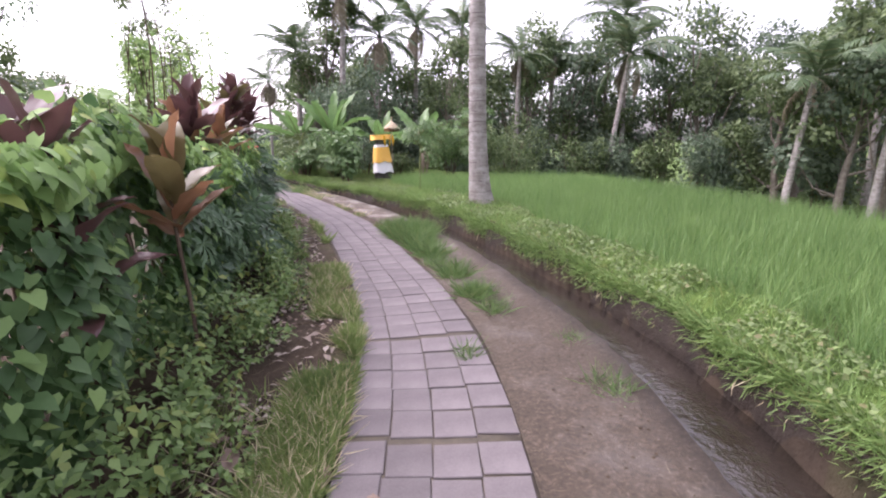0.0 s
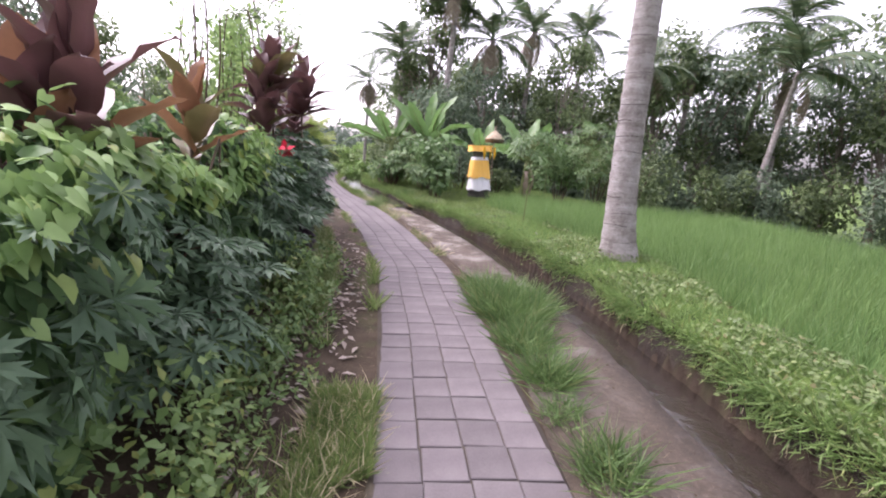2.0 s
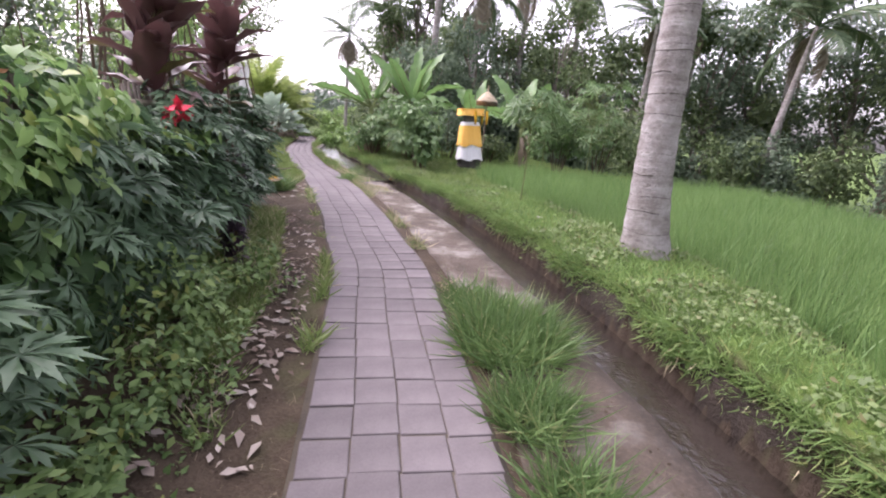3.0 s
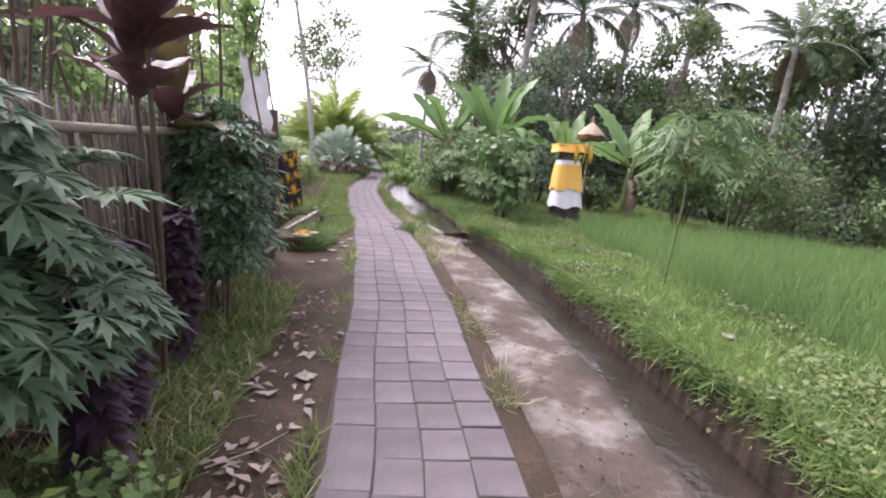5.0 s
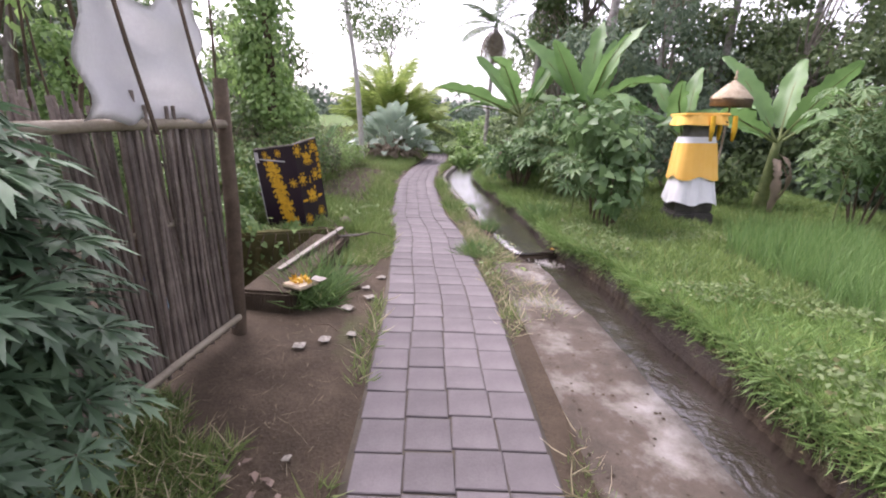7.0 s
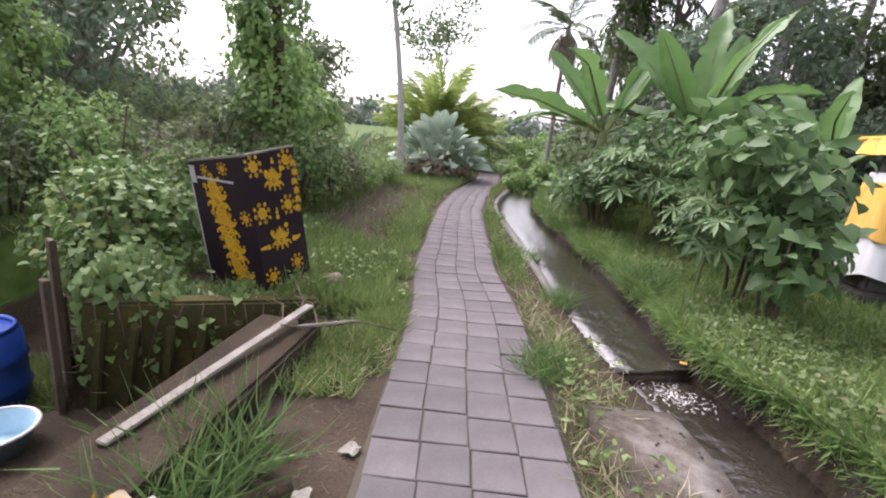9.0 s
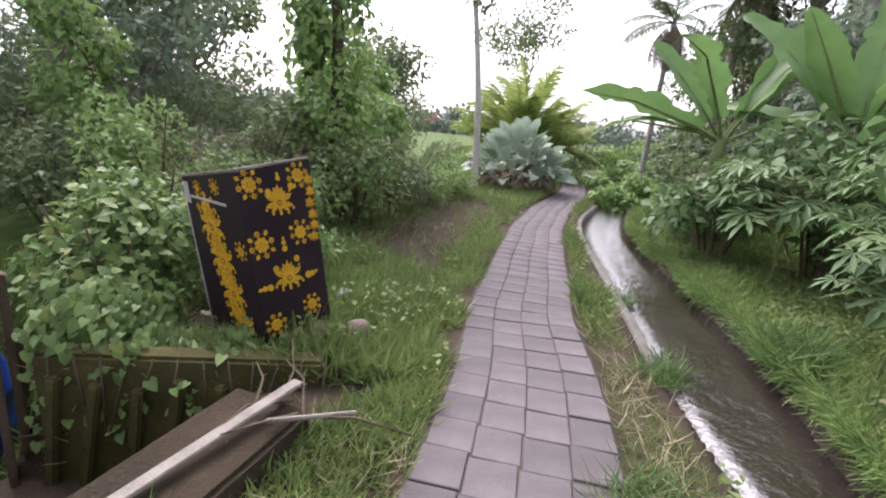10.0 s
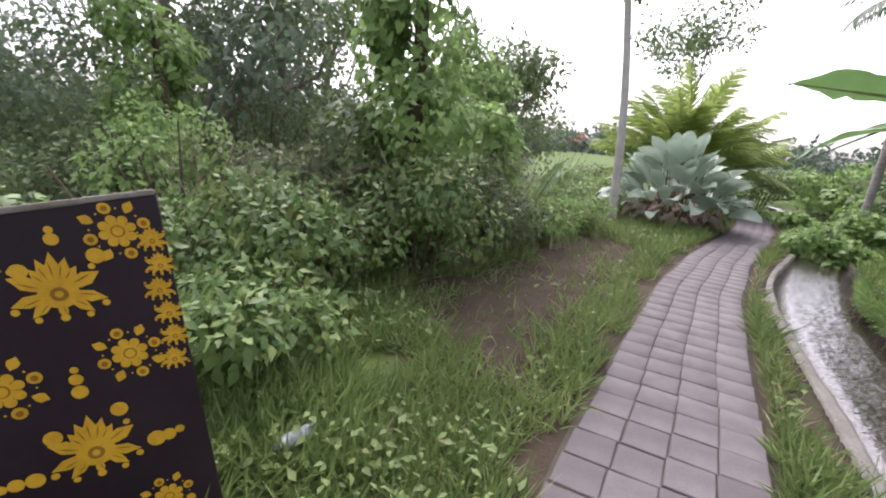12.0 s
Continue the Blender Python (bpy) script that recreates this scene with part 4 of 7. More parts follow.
# a loose tendril with heart-shaped leaves, and cream blossom in the hedge
tendril = thing("vine_tendril", -1.62, 3.05, 0.9, "loose vine tendril with pale green heart-shaped leaves", "vine")
line = np.array([(0.01 * math.sin(k * 2), 0.2 - 0.045 * k, 0.32 - 0.012 * k - 0.05 * math.sin(k * 0.7) - 0.003 * k * k) for k in range(9)])
part("stem", tri_mesh("stem", *tube([(-0.25, 0.3, 0.2)] + [tuple(q) for q in line], 0.004, 5), M_TWIG), tendril)
part("foliage", tri_mesh("foliage", *spread(HEART, line + rand_dirs(9) * 0.02, np.array((0.4, -0.3, -0.8)) + rand_dirs(9) * 0.4, np.array((1.0, -0.6, 0.5)) + rand_dirs(9) * 0.35, np.linspace(0.1, 0.055, 9)), L_VINELIGHT), tendril)
for x, y, z in ((-2.0, 3.85, 1.37), (-2.0, 4.09, 1.31), (-2.0, 4.21, 1.22)):
    ob = thing("blossom_cluster", x, y, z, "small cream blossom cluster in the hedge", "flower", "cream blossoms in the hedge")
    part("petals", tri_mesh("petals", *leaf_cloud(OVATE, (0, 0, 0), (0.035, 0.035, 0.03), 60, 0.02, 0.3, 0.0), M_PAPER), ob)
    part("stem", tri_mesh("stem", *tube([(-0.16, 0.02, -0.3), (-0.05, 0.01, -0.1), (0, 0, 0)], 0.003, 4), M_TWIG), ob)


chaya_shrub(-2.35, 4.75, 0.15, 1.0, 0.58, 190, 0.2, 1)
chaya_shrub(-2.85, 6.35, 0.3, 1.35, 0.5, 330, 0.21, 5)
chaya_shrub(-3.18, 7.4, 0.3, 1.45, 0.52, 420, 0.2, 2)
chaya_shrub(-3.9, 9.2, 0.12, 1.5, 0.4, 620, 0.165, 3, "dark green lobed-leaf shrub growing against the cane fence")
ti_plant(-1.47, 2.51, 1.5, 1, (3, 2, 3, 2), 1, 0.92, "olive and copper ti plant on a thin ringed stem", 12)
ti_plant(-1.75, 2.0, 1.62, 1, (0, 4, 1), 2, 1.0, count=12)
ti_plant(-1.55, 1.85, 1.2, 1, (0, 1, 4), 3, 0.9, "low ti plant with dusky purple leaves", 9)
ti_plant(-2.35, 4.5, 1.98, 2, (0, 2, 4, 2), 4, 1.15, "copper-red and purple ti plant rising over the hedge", 13)
ti_plant(-2.55, 5.42, 1.85, 1, (2, 2, 3), 5, 0.95, "copper-red ti plant rising over the hedge", 12)
ti_plant(-3.25, 7.45, 2.45, 3, (0, 1, 3, 4), 6, 1.0, "tall purple ti plant with several leafy heads", 17)
ti_plant(-3.4, 8.35, 2.35, 2, (0, 1, 4, 4), 7, 1.0, "tall dark purple ti plant beside the fence", 16)
ti_plant(-4.0, 8.95, 2.02, 1, (0, 3, 1, 3), 8, 1.1, "purple and olive ti plant beside the fence", 16)
for k, (x, y, h) in enumerate(((-3.25, 8.05, 0.95), (-3.5, 8.55, 1.0), (-3.0, 7.75, 0.8))):
    r = np.random.default_rng(k)
    ob = thing("coleus", x, y, ground_at(x, y), "dark purple leafy spike growing at the fence", "plant", "dark purple plants by the fence")
    part("stem", tri_mesh("stem", *tube([(0, 0, -0.05), (0.03, 0, h * 0.5), (0, 0.03, h * 0.9)], [0.015, 0.012, 0.006], 6), M_TWIG), ob)
    nn = 260
    zz = r.random(nn) ** 0.8 * h * 0.85 + 0.1 * h
    a = r.random(nn) * 6.283
    rad = 0.1 * (1.15 - zz / h)
    d = np.stack([np.cos(a), np.sin(a), 0.1 + 0 * a], 1)
    part("foliage", tri_mesh("foliage", *spread(OVATE, np.stack([np.cos(a) * rad * 0.4, np.sin(a) * rad * 0.4, zz], 1), d + np.array((0, 0, -0.35)), d * 0.3 + np.array((0, 0, 1.0)), 0.11 * r.uniform(0.7, 1.2, nn), 1.15), L_COLEUS), ob)
flower = thing("hedge_flower", -2.9, 7.05, 1.28, "small bright red blossom at a hedge shrub's tip", "flower")
part("blossom", tri_mesh("blossom", *leaf_cloud(OVATE, (0, 0, 0.05), (0.05, 0.05, 0.07), 34, 0.085, 0.2, -0.2), M_RED), flower)
part("stalk", tri_mesh("stalk", *tube([(-0.25, 0.3, -0.5), (-0.1, 0.1, -0.15), (0, 0, 0.03)], [0.008, 0.006, 0.004], 5), M_STEM), flower)

# ---- cane fence with a tarpaulin ----
FENCE_A, FENCE_B = Vector((-2.75, 5.9)), Vector((-4.75, 10.75))
fence = thing("cane_fence", -4.75, 10.75, ground_at(-4.75, 10.75), "weathered grey-brown cane fence with bamboo rails", "fence")
fdir = (FENCE_B - FENCE_A).normalized()
flen = (FENCE_B - FENCE_A).length
inv = fence.matrix_basis.inverted()
cane = tri_mesh("cane", *tube([(0, 0, 0), (0.004, 0.003, 0.45), (-0.003, 0.004, 0.9), (0, 0, 1.35)], [0.0125, 0.012, 0.0115, 0.0095], 5), M_CANE)
r = random.Random(4)
k = 0
cane_back = tri_mesh("cane", *tube([(0, 0, 0), (0.006, 0.004, 0.5), (-0.004, 0.005, 0.95), (0, 0, 1.36)], [0.009, 0.009, 0.008, 0.006], 5), M_CANE)
while k * 0.0112 < flen:
    q = FENCE_A + fdir * k * 0.0112
    z = 0.1 + r.uniform(-0.03, 0.03)
    m = inv @ pose(q.x + r.uniform(-0.014, 0.014), q.y + r.uniform(-0.014, 0.014), z) @ pose(0, 0, 0, r.uniform(2, 6), r.uniform(-3, 3), 0) @ pose(0, 0, 0, 0, 0, r.uniform(0, 360)) @ Matrix.Diagonal((1, 1, r.uniform(0.96, 1.04), 1))
    part("cane", cane if k % 3 else cane_back, fence, m=m)
    k += 1
for z, off, rad in ((0.13, 0.035, 0.022), (0.85, -0.03, 0.016), (1.36, 0.035, 0.026)):
    side = Vector((fdir.y, -fdir.x)) * off
    pts = [inv @ Vector((*(FENCE_A + fdir * flen * u + side), z + 0.015 * math.sin(u * 9))) for u in np.linspace(0, 1, 12)]
    part("rail", tri_mesh("rail", *tube(pts, rad, 7), M_BAMBOO, True), fence, "pale split bamboo rail")
part("post", tri_mesh("post", *tube([inv @ Vector((-4.77, 10.79, -0.1)), inv @ Vector((-4.75, 10.8, 0.8)), inv @ Vector((-4.74, 10.78, 1.62))], [0.05, 0.045, 0.04], 9), M_TWIG, True), fence)
tarp = thing("tarpaulin", -4.4, 9.98, 1.4, "white plastic tarpaulin tied above the cane fence", "tarpaulin")
bm = bmesh.new()
grid = []
for i in range(25):
    for j in range(19):
        u, w = i / 24, j / 18
        q = FENCE_A + fdir * (flen - 0.98 + 0.82 * u)
        sag = -0.1 * max(0, math.sin(u * math.pi * 2 - 1.2)) * w if u > 0.3 else 0.06 * w
        zz = 1.39 + w * (0.58 + sag) + 0.015 * math.sin(u * 20)
        off = 0.055 + 0.03 * math.sin(u * 9 + w * 3) + 0.012 * math.sin(w * 14 + u * 5)
        edge = 0.03 * math.sin(w * 11)
        grid.append(bm.verts.new(Vector((q.x + fdir.y * off + fdir.x * edge - tarp.location.x, q.y - fdir.x * off + fdir.y * edge - tarp.location.y, zz - 1.4))))
for i in range(24):
    for j in range(18):
        bm.faces.new((grid[i * 19 + j], grid[(i + 1) * 19 + j], grid[(i + 1) * 19 + j + 1], grid[i * 19 + j + 1]))
bmesh.ops.solidify(bm, geom=bm.faces[:], thickness=0.004)
part("sheet", bm_mesh("sheet", bm, M_TARP, True), tarp)
for u, ln in ((0.25, 0.0), (0.78, 0.02)):
    q = FENCE_A + fdir * (flen - 0.98 + 0.82 * u)
    o = Vector((q.x + fdir.y * 0.11, q.y - fdir.x * 0.11, 0)) - tarp.location
    part("batten", tri_mesh("batten", *tube([(o.x + 0.05, o.y + 0.05, -0.06), (o.x, o.y, 0.3), (o.x - 0.03, o.y - 0.04, 0.6)], 0.009, 6), M_TWIG), tarp, "dark stick holding the sheet")
bamboo_group = "bare poles behind the fence"
r = random.Random(9)
pole_meshes = []
for s in range(3):
    rr = np.random.default_rng(s)
    u = np.linspace(0, 1, 9)
    pts = np.stack([0.12 * np.sin(u * 4 + s), 0.1 * np.sin(u * 5 + s * 2), 3.8 * u], 1)
    pole_meshes.append((tri_mesh("pole", *tube(pts, 0.022 - 0.012 * u, 6), M_TWIG), tri_mesh("foliage", *leaf_cloud(OVATE, pts[-3], (0.5, 0.5, 0.9), 130, 0.1, 0.2, 0.6, rr), L_BRIGHT)))
for k in range(30):
    u = r.uniform(0.66, 1.08)
    q = FENCE_A + fdir * flen * u + Vector((-fdir.y, fdir.x)) * r.uniform(0.25, 2.0)
    ob = thing("bare_pole", q.x, q.y, ground_at(q.x, q.y), "thin bare upright stem behind the cane fence", "stem", bamboo_group)
    pm = pole_meshes[k % 3]
    part("stem", pm[0], ob, m=pose(0, 0, -0.05, r.uniform(-6, 6), r.uniform(-6, 6), r.uniform(0, 360)) @ Matrix.Scale(r.uniform(0.55, 0.95), 4))
    if k % 2 == 0:
        part("foliage", pm[1], ob, m=pose(0, 0, -0.05, 0, 0, r.uniform(0, 360)) @ Matrix.Scale(r.uniform(0.7, 1.1), 4))

# ---- the coconut trunk on the bank ----
NX, NY = 0.68, 9.2
near_palm = thing("coconut_palm", NX, NY, ground_at(NX, NY), "tall coconut palm with a ringed grey trunk on the grass bank", "palm tree")
u = np.linspace(0, 1, 90)
hh = 8.5
mid = np.stack([-0.1 * u + 0.10 * np.exp(-u * 12), 0.0 * u, hh * u - 0.08], 1)
rad = 0.17 + 0.085 * np.exp(-u * 14) - 0.05 * u + np.where(np.arange(90) % 2, 0.0, 0.008) + 0.02 * np.exp(-u * 60)
v, t = tube(mid, rad, 18)
part("trunk", tri_mesh("trunk", v, t, M_PALMBARK, True), near_palm)
rings = []
q = random.Random(3)
zz = 0.3
while zz < hh - 0.4:
    w = zz / hh
    c = np.array((-0.1 * w + 0.10 * math.exp(-w * 12), 0, zz - 0.08))
    rr = 0.17 + 0.085 * math.exp(-w * 14) - 0.05 * w + 0.02 * math.exp(-w * 60)
    a0, span = q.uniform(0, 6.28), q.uniform(2.5, 6.2)
    arc = [c + np.array((rr * math.cos(a0 + span * k / 14), rr * math.sin(a0 + span * k / 14), 0.007 * math.sin(k * 0.9 + zz * 9))) for k in range(15)]
    rings.append(tube(arc, 0.0025 + 0.0045 * q.random(), 4))
    zz += q.uniform(0.05, 0.13)
tagged(part("scar_ring", tri_mesh("scar_ring", *join(rings), M_RING), near_palm, "dark rings of old leaf scars"), kind="stuff")
for k in range(16):
    m = Matrix.Translation((-0.1, 0, hh - 0.1)) @ pose(0, 0, 0, random.Random(k).uniform(-25, 45), 0, k * 137.5)
    part("frond", FROND_GREEN[k % 3], near_palm, m=m)

# ---- palms, bananas and trees round the field ----
for k, (x, y, h, lean, s, n) in enumerate(((-8.5, 28, 6.1, (0.3, 0), 0.95, 18), (-1.9, 32, 8.6, (0.2, 0), 1.0, 16), (-5.4, 25.5, 8.8, (0.3, 0.2), 0.9, 15), (10.0, 28.5, 8.4, (0.9, 0), 1.15, 18), (16.0, 21.5, 6.2, (0.5, 0), 0.95, 16),
                                           (4.6, 30, 8.2, (0.1, 0), 0.8, 14), (18.8, 20, 7.6, (0.3, 0), 1.0, 15), (-4.0, 27.5, 7.0, (0.5, 0), 0.9, 15), (12.6, 33, 11.5, (-0.5, 0), 1.1, 16), (1.0, 34, 9.5, (0.3, 0), 1.0, 15), (7.3, 33, 9.0, (0.2, 0), 0.9, 15), (23, 25, 9, (-0.5, 0), 1.0, 14))):
    coconut_palm(x, y, h, lean, s, n, k)
dead = coconut_palm(-8.95, 24.6, 4.3, (0.1, 0.0), 0.52, 12, 77, 12, "slender palm with a drooping half-dry crown", radius=0.065)
banana_plant(-4.45, 19.1, 1.6, ((150, 62, 0), (120, 76, 2), (85, 82, 0), (40, 70, 0), (15, 48, 1), (-20, 60, 0), (-100, 66, 2), (-60, 22, 1), (175, 20, 1), (60, 25, 1)), 1, 0.92, 9, "large banana clump with broad torn green leaves")
banana_plant(-5.75, 18.85, 1.5, ((-141, 24, 0), (170, 62, 2), (110, 76, 0), (50, 60, 2), (-90, 50, 1), (10, 22, 1), (-170, 12, 1)), 2, 0.85, 8)
banana_plant(-0.95, 19.8, 1.35, ((130, 62, 0), (60, 60, 2), (20, 35, 1), (170, 25, 1), (-80, 50, 0), (-120, 30, 1)), 3, 0.95, 4)
banana_plant(-2.6, 21.0, 1.2, ((120, 60, 0), (60, 70, 2), (200, 35, 1), (-70, 45, 0), (0, 40, 1)), 4, 0.95, 4)
banana_plant(-10.2, 17.4, 0.35, ((40, 60, 2), (130, 55, 0), (-60, 50, 2)), 5, 0.42, 0, "small young banana sprout among the bushes")


def silver_clump(x, y):
    r = random.Random(6)
    ob = thing("silver_leaf_clump", x, y, ground_at(x, y), "large clump of upright silvery-green paddle leaves", "plant")
    mesh = [tri_mesh("leaf", *strap(0.56, 0.135, d, 8, 0.25, 0.008, k), L_SILVER, True) for k, d in enumerate((0.2, 0.45, 0.8))]
    for k in range(135):
        a, q = k * 2.4, math.sqrt((k + 0.5) / 135)
        cx, cy = math.cos(a) * q * 1.1, math.sin(a) * q * 0.9
        top = (0.35 + 0.95 * (1 - q ** 2)) * r.uniform(0.75, 1.15)
        part("leaf", mesh[0 if q < 0.45 else (1 if q < 0.8 else 2)], ob, m=Matrix.Translation((cx, cy, top)) @ pose(0, 0, 0, 80 - 45 * q + r.uniform(-22, 22), r.uniform(-35, 35), math.degrees(a) - 90 + r.uniform(-25, 25)) @ Matrix.Scale(r.uniform(0.8, 1.15), 4))
        if k % 3 == 0:
            part("stalk", tri_mesh("stalk", *tube([(cx * 0.5, cy * 0.5, -0.03), (cx, cy, top + 0.02)], [0.014, 0.008], 5), M_TWIG), ob)
    part("dry_foliage", tri_mesh("dry_foliage", *leaf_cloud(OVATE, (0, 0, 0.3), (1.0, 0.85, 0.3), 260, 0.3, 0.4, 1.0, np.random.default_rng(2)), L_BANANADRY), ob, "brown withered lower leaves")


silver_clump(-10.85, 21.5)


def yellow_palm(x, y):
    r = random.Random(8)
    ob = thing("clump_palm", x, y, ground_at(x, y), "bright yellow-green clumping palm with feathery fronds", "palm")
    mesh = [tri_mesh("frond", v * np.array((0.6, 0.7, 0.7)), t, L_YELLOWPALM) for v, t in FRONDS]
    for k in range(95):
        a = k * 137.5
        q = math.sqrt((k + 0.5) / 95)
        stem = Vector((math.cos(radians(a)) * q * 0.9, math.sin(radians(a)) * q * 0.9, 0.5 + 1.7 * (1 - q) * r.uniform(0.6, 1.1)))
        part("frond", mesh[k % 3], ob, m=Matrix.Translation(stem) @ pose(0, 0, 0, 76 - 42 * q + r.uniform(-14, 14), r.uniform(-20, 20), a - 90) @ Matrix.Scale(r.uniform(0.8, 1.15), 4))
        if k % 4 == 0:
            part("cane", tri_mesh("cane", *tube([(stem.x * 0.4, stem.y * 0.4, -0.05), stem], [0.03, 0.02], 6), M_STEM), ob)


yellow_palm(-13.4, 25.2)
wood_label = "tall broad-leaved tree with dark foliage at the wood's edge"
q = random.Random(21)
for k in range(26):
    x = -9 + k * 1.75 + q.uniform(-0.8, 0.8)
    y = 36 - 0.35 * max(0, x - 8) + q.uniform(-3.5, 4)
    h = q.uniform(8.5, 12) if x > 3 else q.uniform(5.5, 7.5)
    tree("forest_tree", x, y, h, q.uniform(2.2, 3.2), 0.4, 3600, L_DARKTREE if k % 3 else L_TREE, 0.3, wood_label, group="trees of the wood", clumps=13, trunk_r=0.2, low=0.12, seed=k)
for k in range(13):
    x = 17 + k * 1.3
    tree("forest_tree", x, 24 - k * 2.2 + q.uniform(-1, 1), q.uniform(7, 10), q.uniform(2.0, 2.8), 0.4, 3000, L_DARKTREE if k % 2 else L_TREE, 0.27, wood_label, group="trees of the wood", clumps=12, trunk_r=0.17, low=0.1, seed=60 + k)
for k in range(22):
    x = -8 + k * 1.35
    y = 27.5 + q.uniform(-1.5, 1.5) - 0.3 * max(0, x - 9)
    bush("undergrowth_bush", x, y, ground_at(x, y), ground_at(x, y) + q.uniform(1.8, 3.4) + 1.3 * (x > 3), 1.3, 1900, L_DARKTREE if k % 3 else L_TREE, 0.22, "dark leafy undergrowth at the wood's edge", group="undergrowth bushes", seed=k)
tree("tall_tree", -6.2, 27.0, 9.0, 1.7, 0.4, 3200, L_TREE, 0.2, "tall slim-trunked leafy tree behind the bananas", clumps=12, trunk_r=0.12, low=0.55, seed=411)
tree("tall_tree", 0.4, 27.5, 7.5, 1.6, 0.4, 2600, L_TREE, 0.2, "tall slim-trunked leafy tree behind the bananas", clumps=11, trunk_r=0.1, low=0.4, seed=412)
# left of the path: dark garden trees, vine-clad trees and bushes
for k, (x, y, h, s, n, mt) in enumerate(((-13.0, 12.9, 5.6, 1.8, 3000, L_DARKTREE), (-20.5, 16.8, 8.0, 2.8, 4800, L_TREE), (-15.0, 20.0, 4.3, 1.5, 3800, L_TREE), (-18.5, 12.0, 7.0, 2.4, 4600, L_DARKTREE),
                                             (-12.6, 17.4, 3.2, 0.9, 1800, L_BRIGHT), (-21, 25.0, 5.0, 1.9, 3200, L_TREE), (-12.4, 10.2, 4.2, 1.3, 3400, L_DARKTREE), (-14.6, 14.6, 4.6, 1.6, 4200, L_TREE))):
    tree("garden_tree", x, y, h, s, 0.45, n, mt, 0.155, "leafy garden tree with dense dark green foliage", group="garden trees", clumps=14, trunk_r=0.13, low=0.2, seed=200 + k, template=OVATE)

q = random.Random(51)
for k in range(9):
    x, y = -18.0 + q.uniform(-1.2, 1.2), 6.5 + 1.9 * k
    tree("garden_tree", x, y, q.uniform(2.5, 3.3), q.uniform(1.5, 1.9), 0.45, 2600, L_DARKTREE if k % 3 else L_TREE, 0.17, "leafy garden tree with dense dark green foliage", group="garden trees", clumps=14, trunk_r=0.12, low=0.04, seed=240 + k, template=OVATE)
for k, (x, y, h, sp) in enumerate(((-7.4, 28.5, 5.6, 1.8), (-5.3, 24.3, 4.4, 1.5), (-8.6, 31.0, 6.4, 2.0), (-3.6, 25.5, 5.0, 1.6))):
    tree("garden_tree", x, y, h, sp, 0.45, 3000, L_DARKTREE if k % 2 else L_TREE, 0.19, "leafy dark green tree beyond the water channel", group="garden trees", clumps=12, trunk_r=0.12, low=0.08, seed=260 + k, template=OVATE)


def vine_tree(x, y, h, rad, n, seed, label):
    r = np.random.default_rng(seed)
    ob = thing("vine_clad_tree", x, y, ground_at(x, y), label, "tree")
    u = np.linspace(0, 1, 8)
    part("trunk", tri_mesh("trunk", *tube(np.stack([0.1 * np.sin(u * 4), 0.1 * np.sin(u * 3), h * u - 0.05], 1), 0.11 - 0.07 * u, 8), M_TWIG, True), ob)
    clouds = []
    for k in range(10):
        w = (k + 0.5) / 10
        rr = rad * (0.75 + 0.4 * math.sin(k * 2.1 + seed)) * (1.0 - 0.25 * w)
        clouds.append(leaf_cloud(HEART if k % 2 else OVATE, (0.25 * math.sin(k * 2.4), 0.25 * math.cos(k * 1.7), h * w), (rr, rr, h * 0.11), n // 6, 0.085, 0.45, 0.9, r))
    part("vine_foliage", tri_mesh("vine_foliage", *join(clouds), L_BRIGHT), ob)
    part("young_foliage", tri_mesh("young_foliage", *leaf_cloud(HEART, (0, 0, h * 0.65), (rad * 0.95, rad * 0.95, h * 0.42), n // 6, 0.11, 0.7, 0.9, r), L_BRIGHT), ob, "sunlit light green vine leaves")


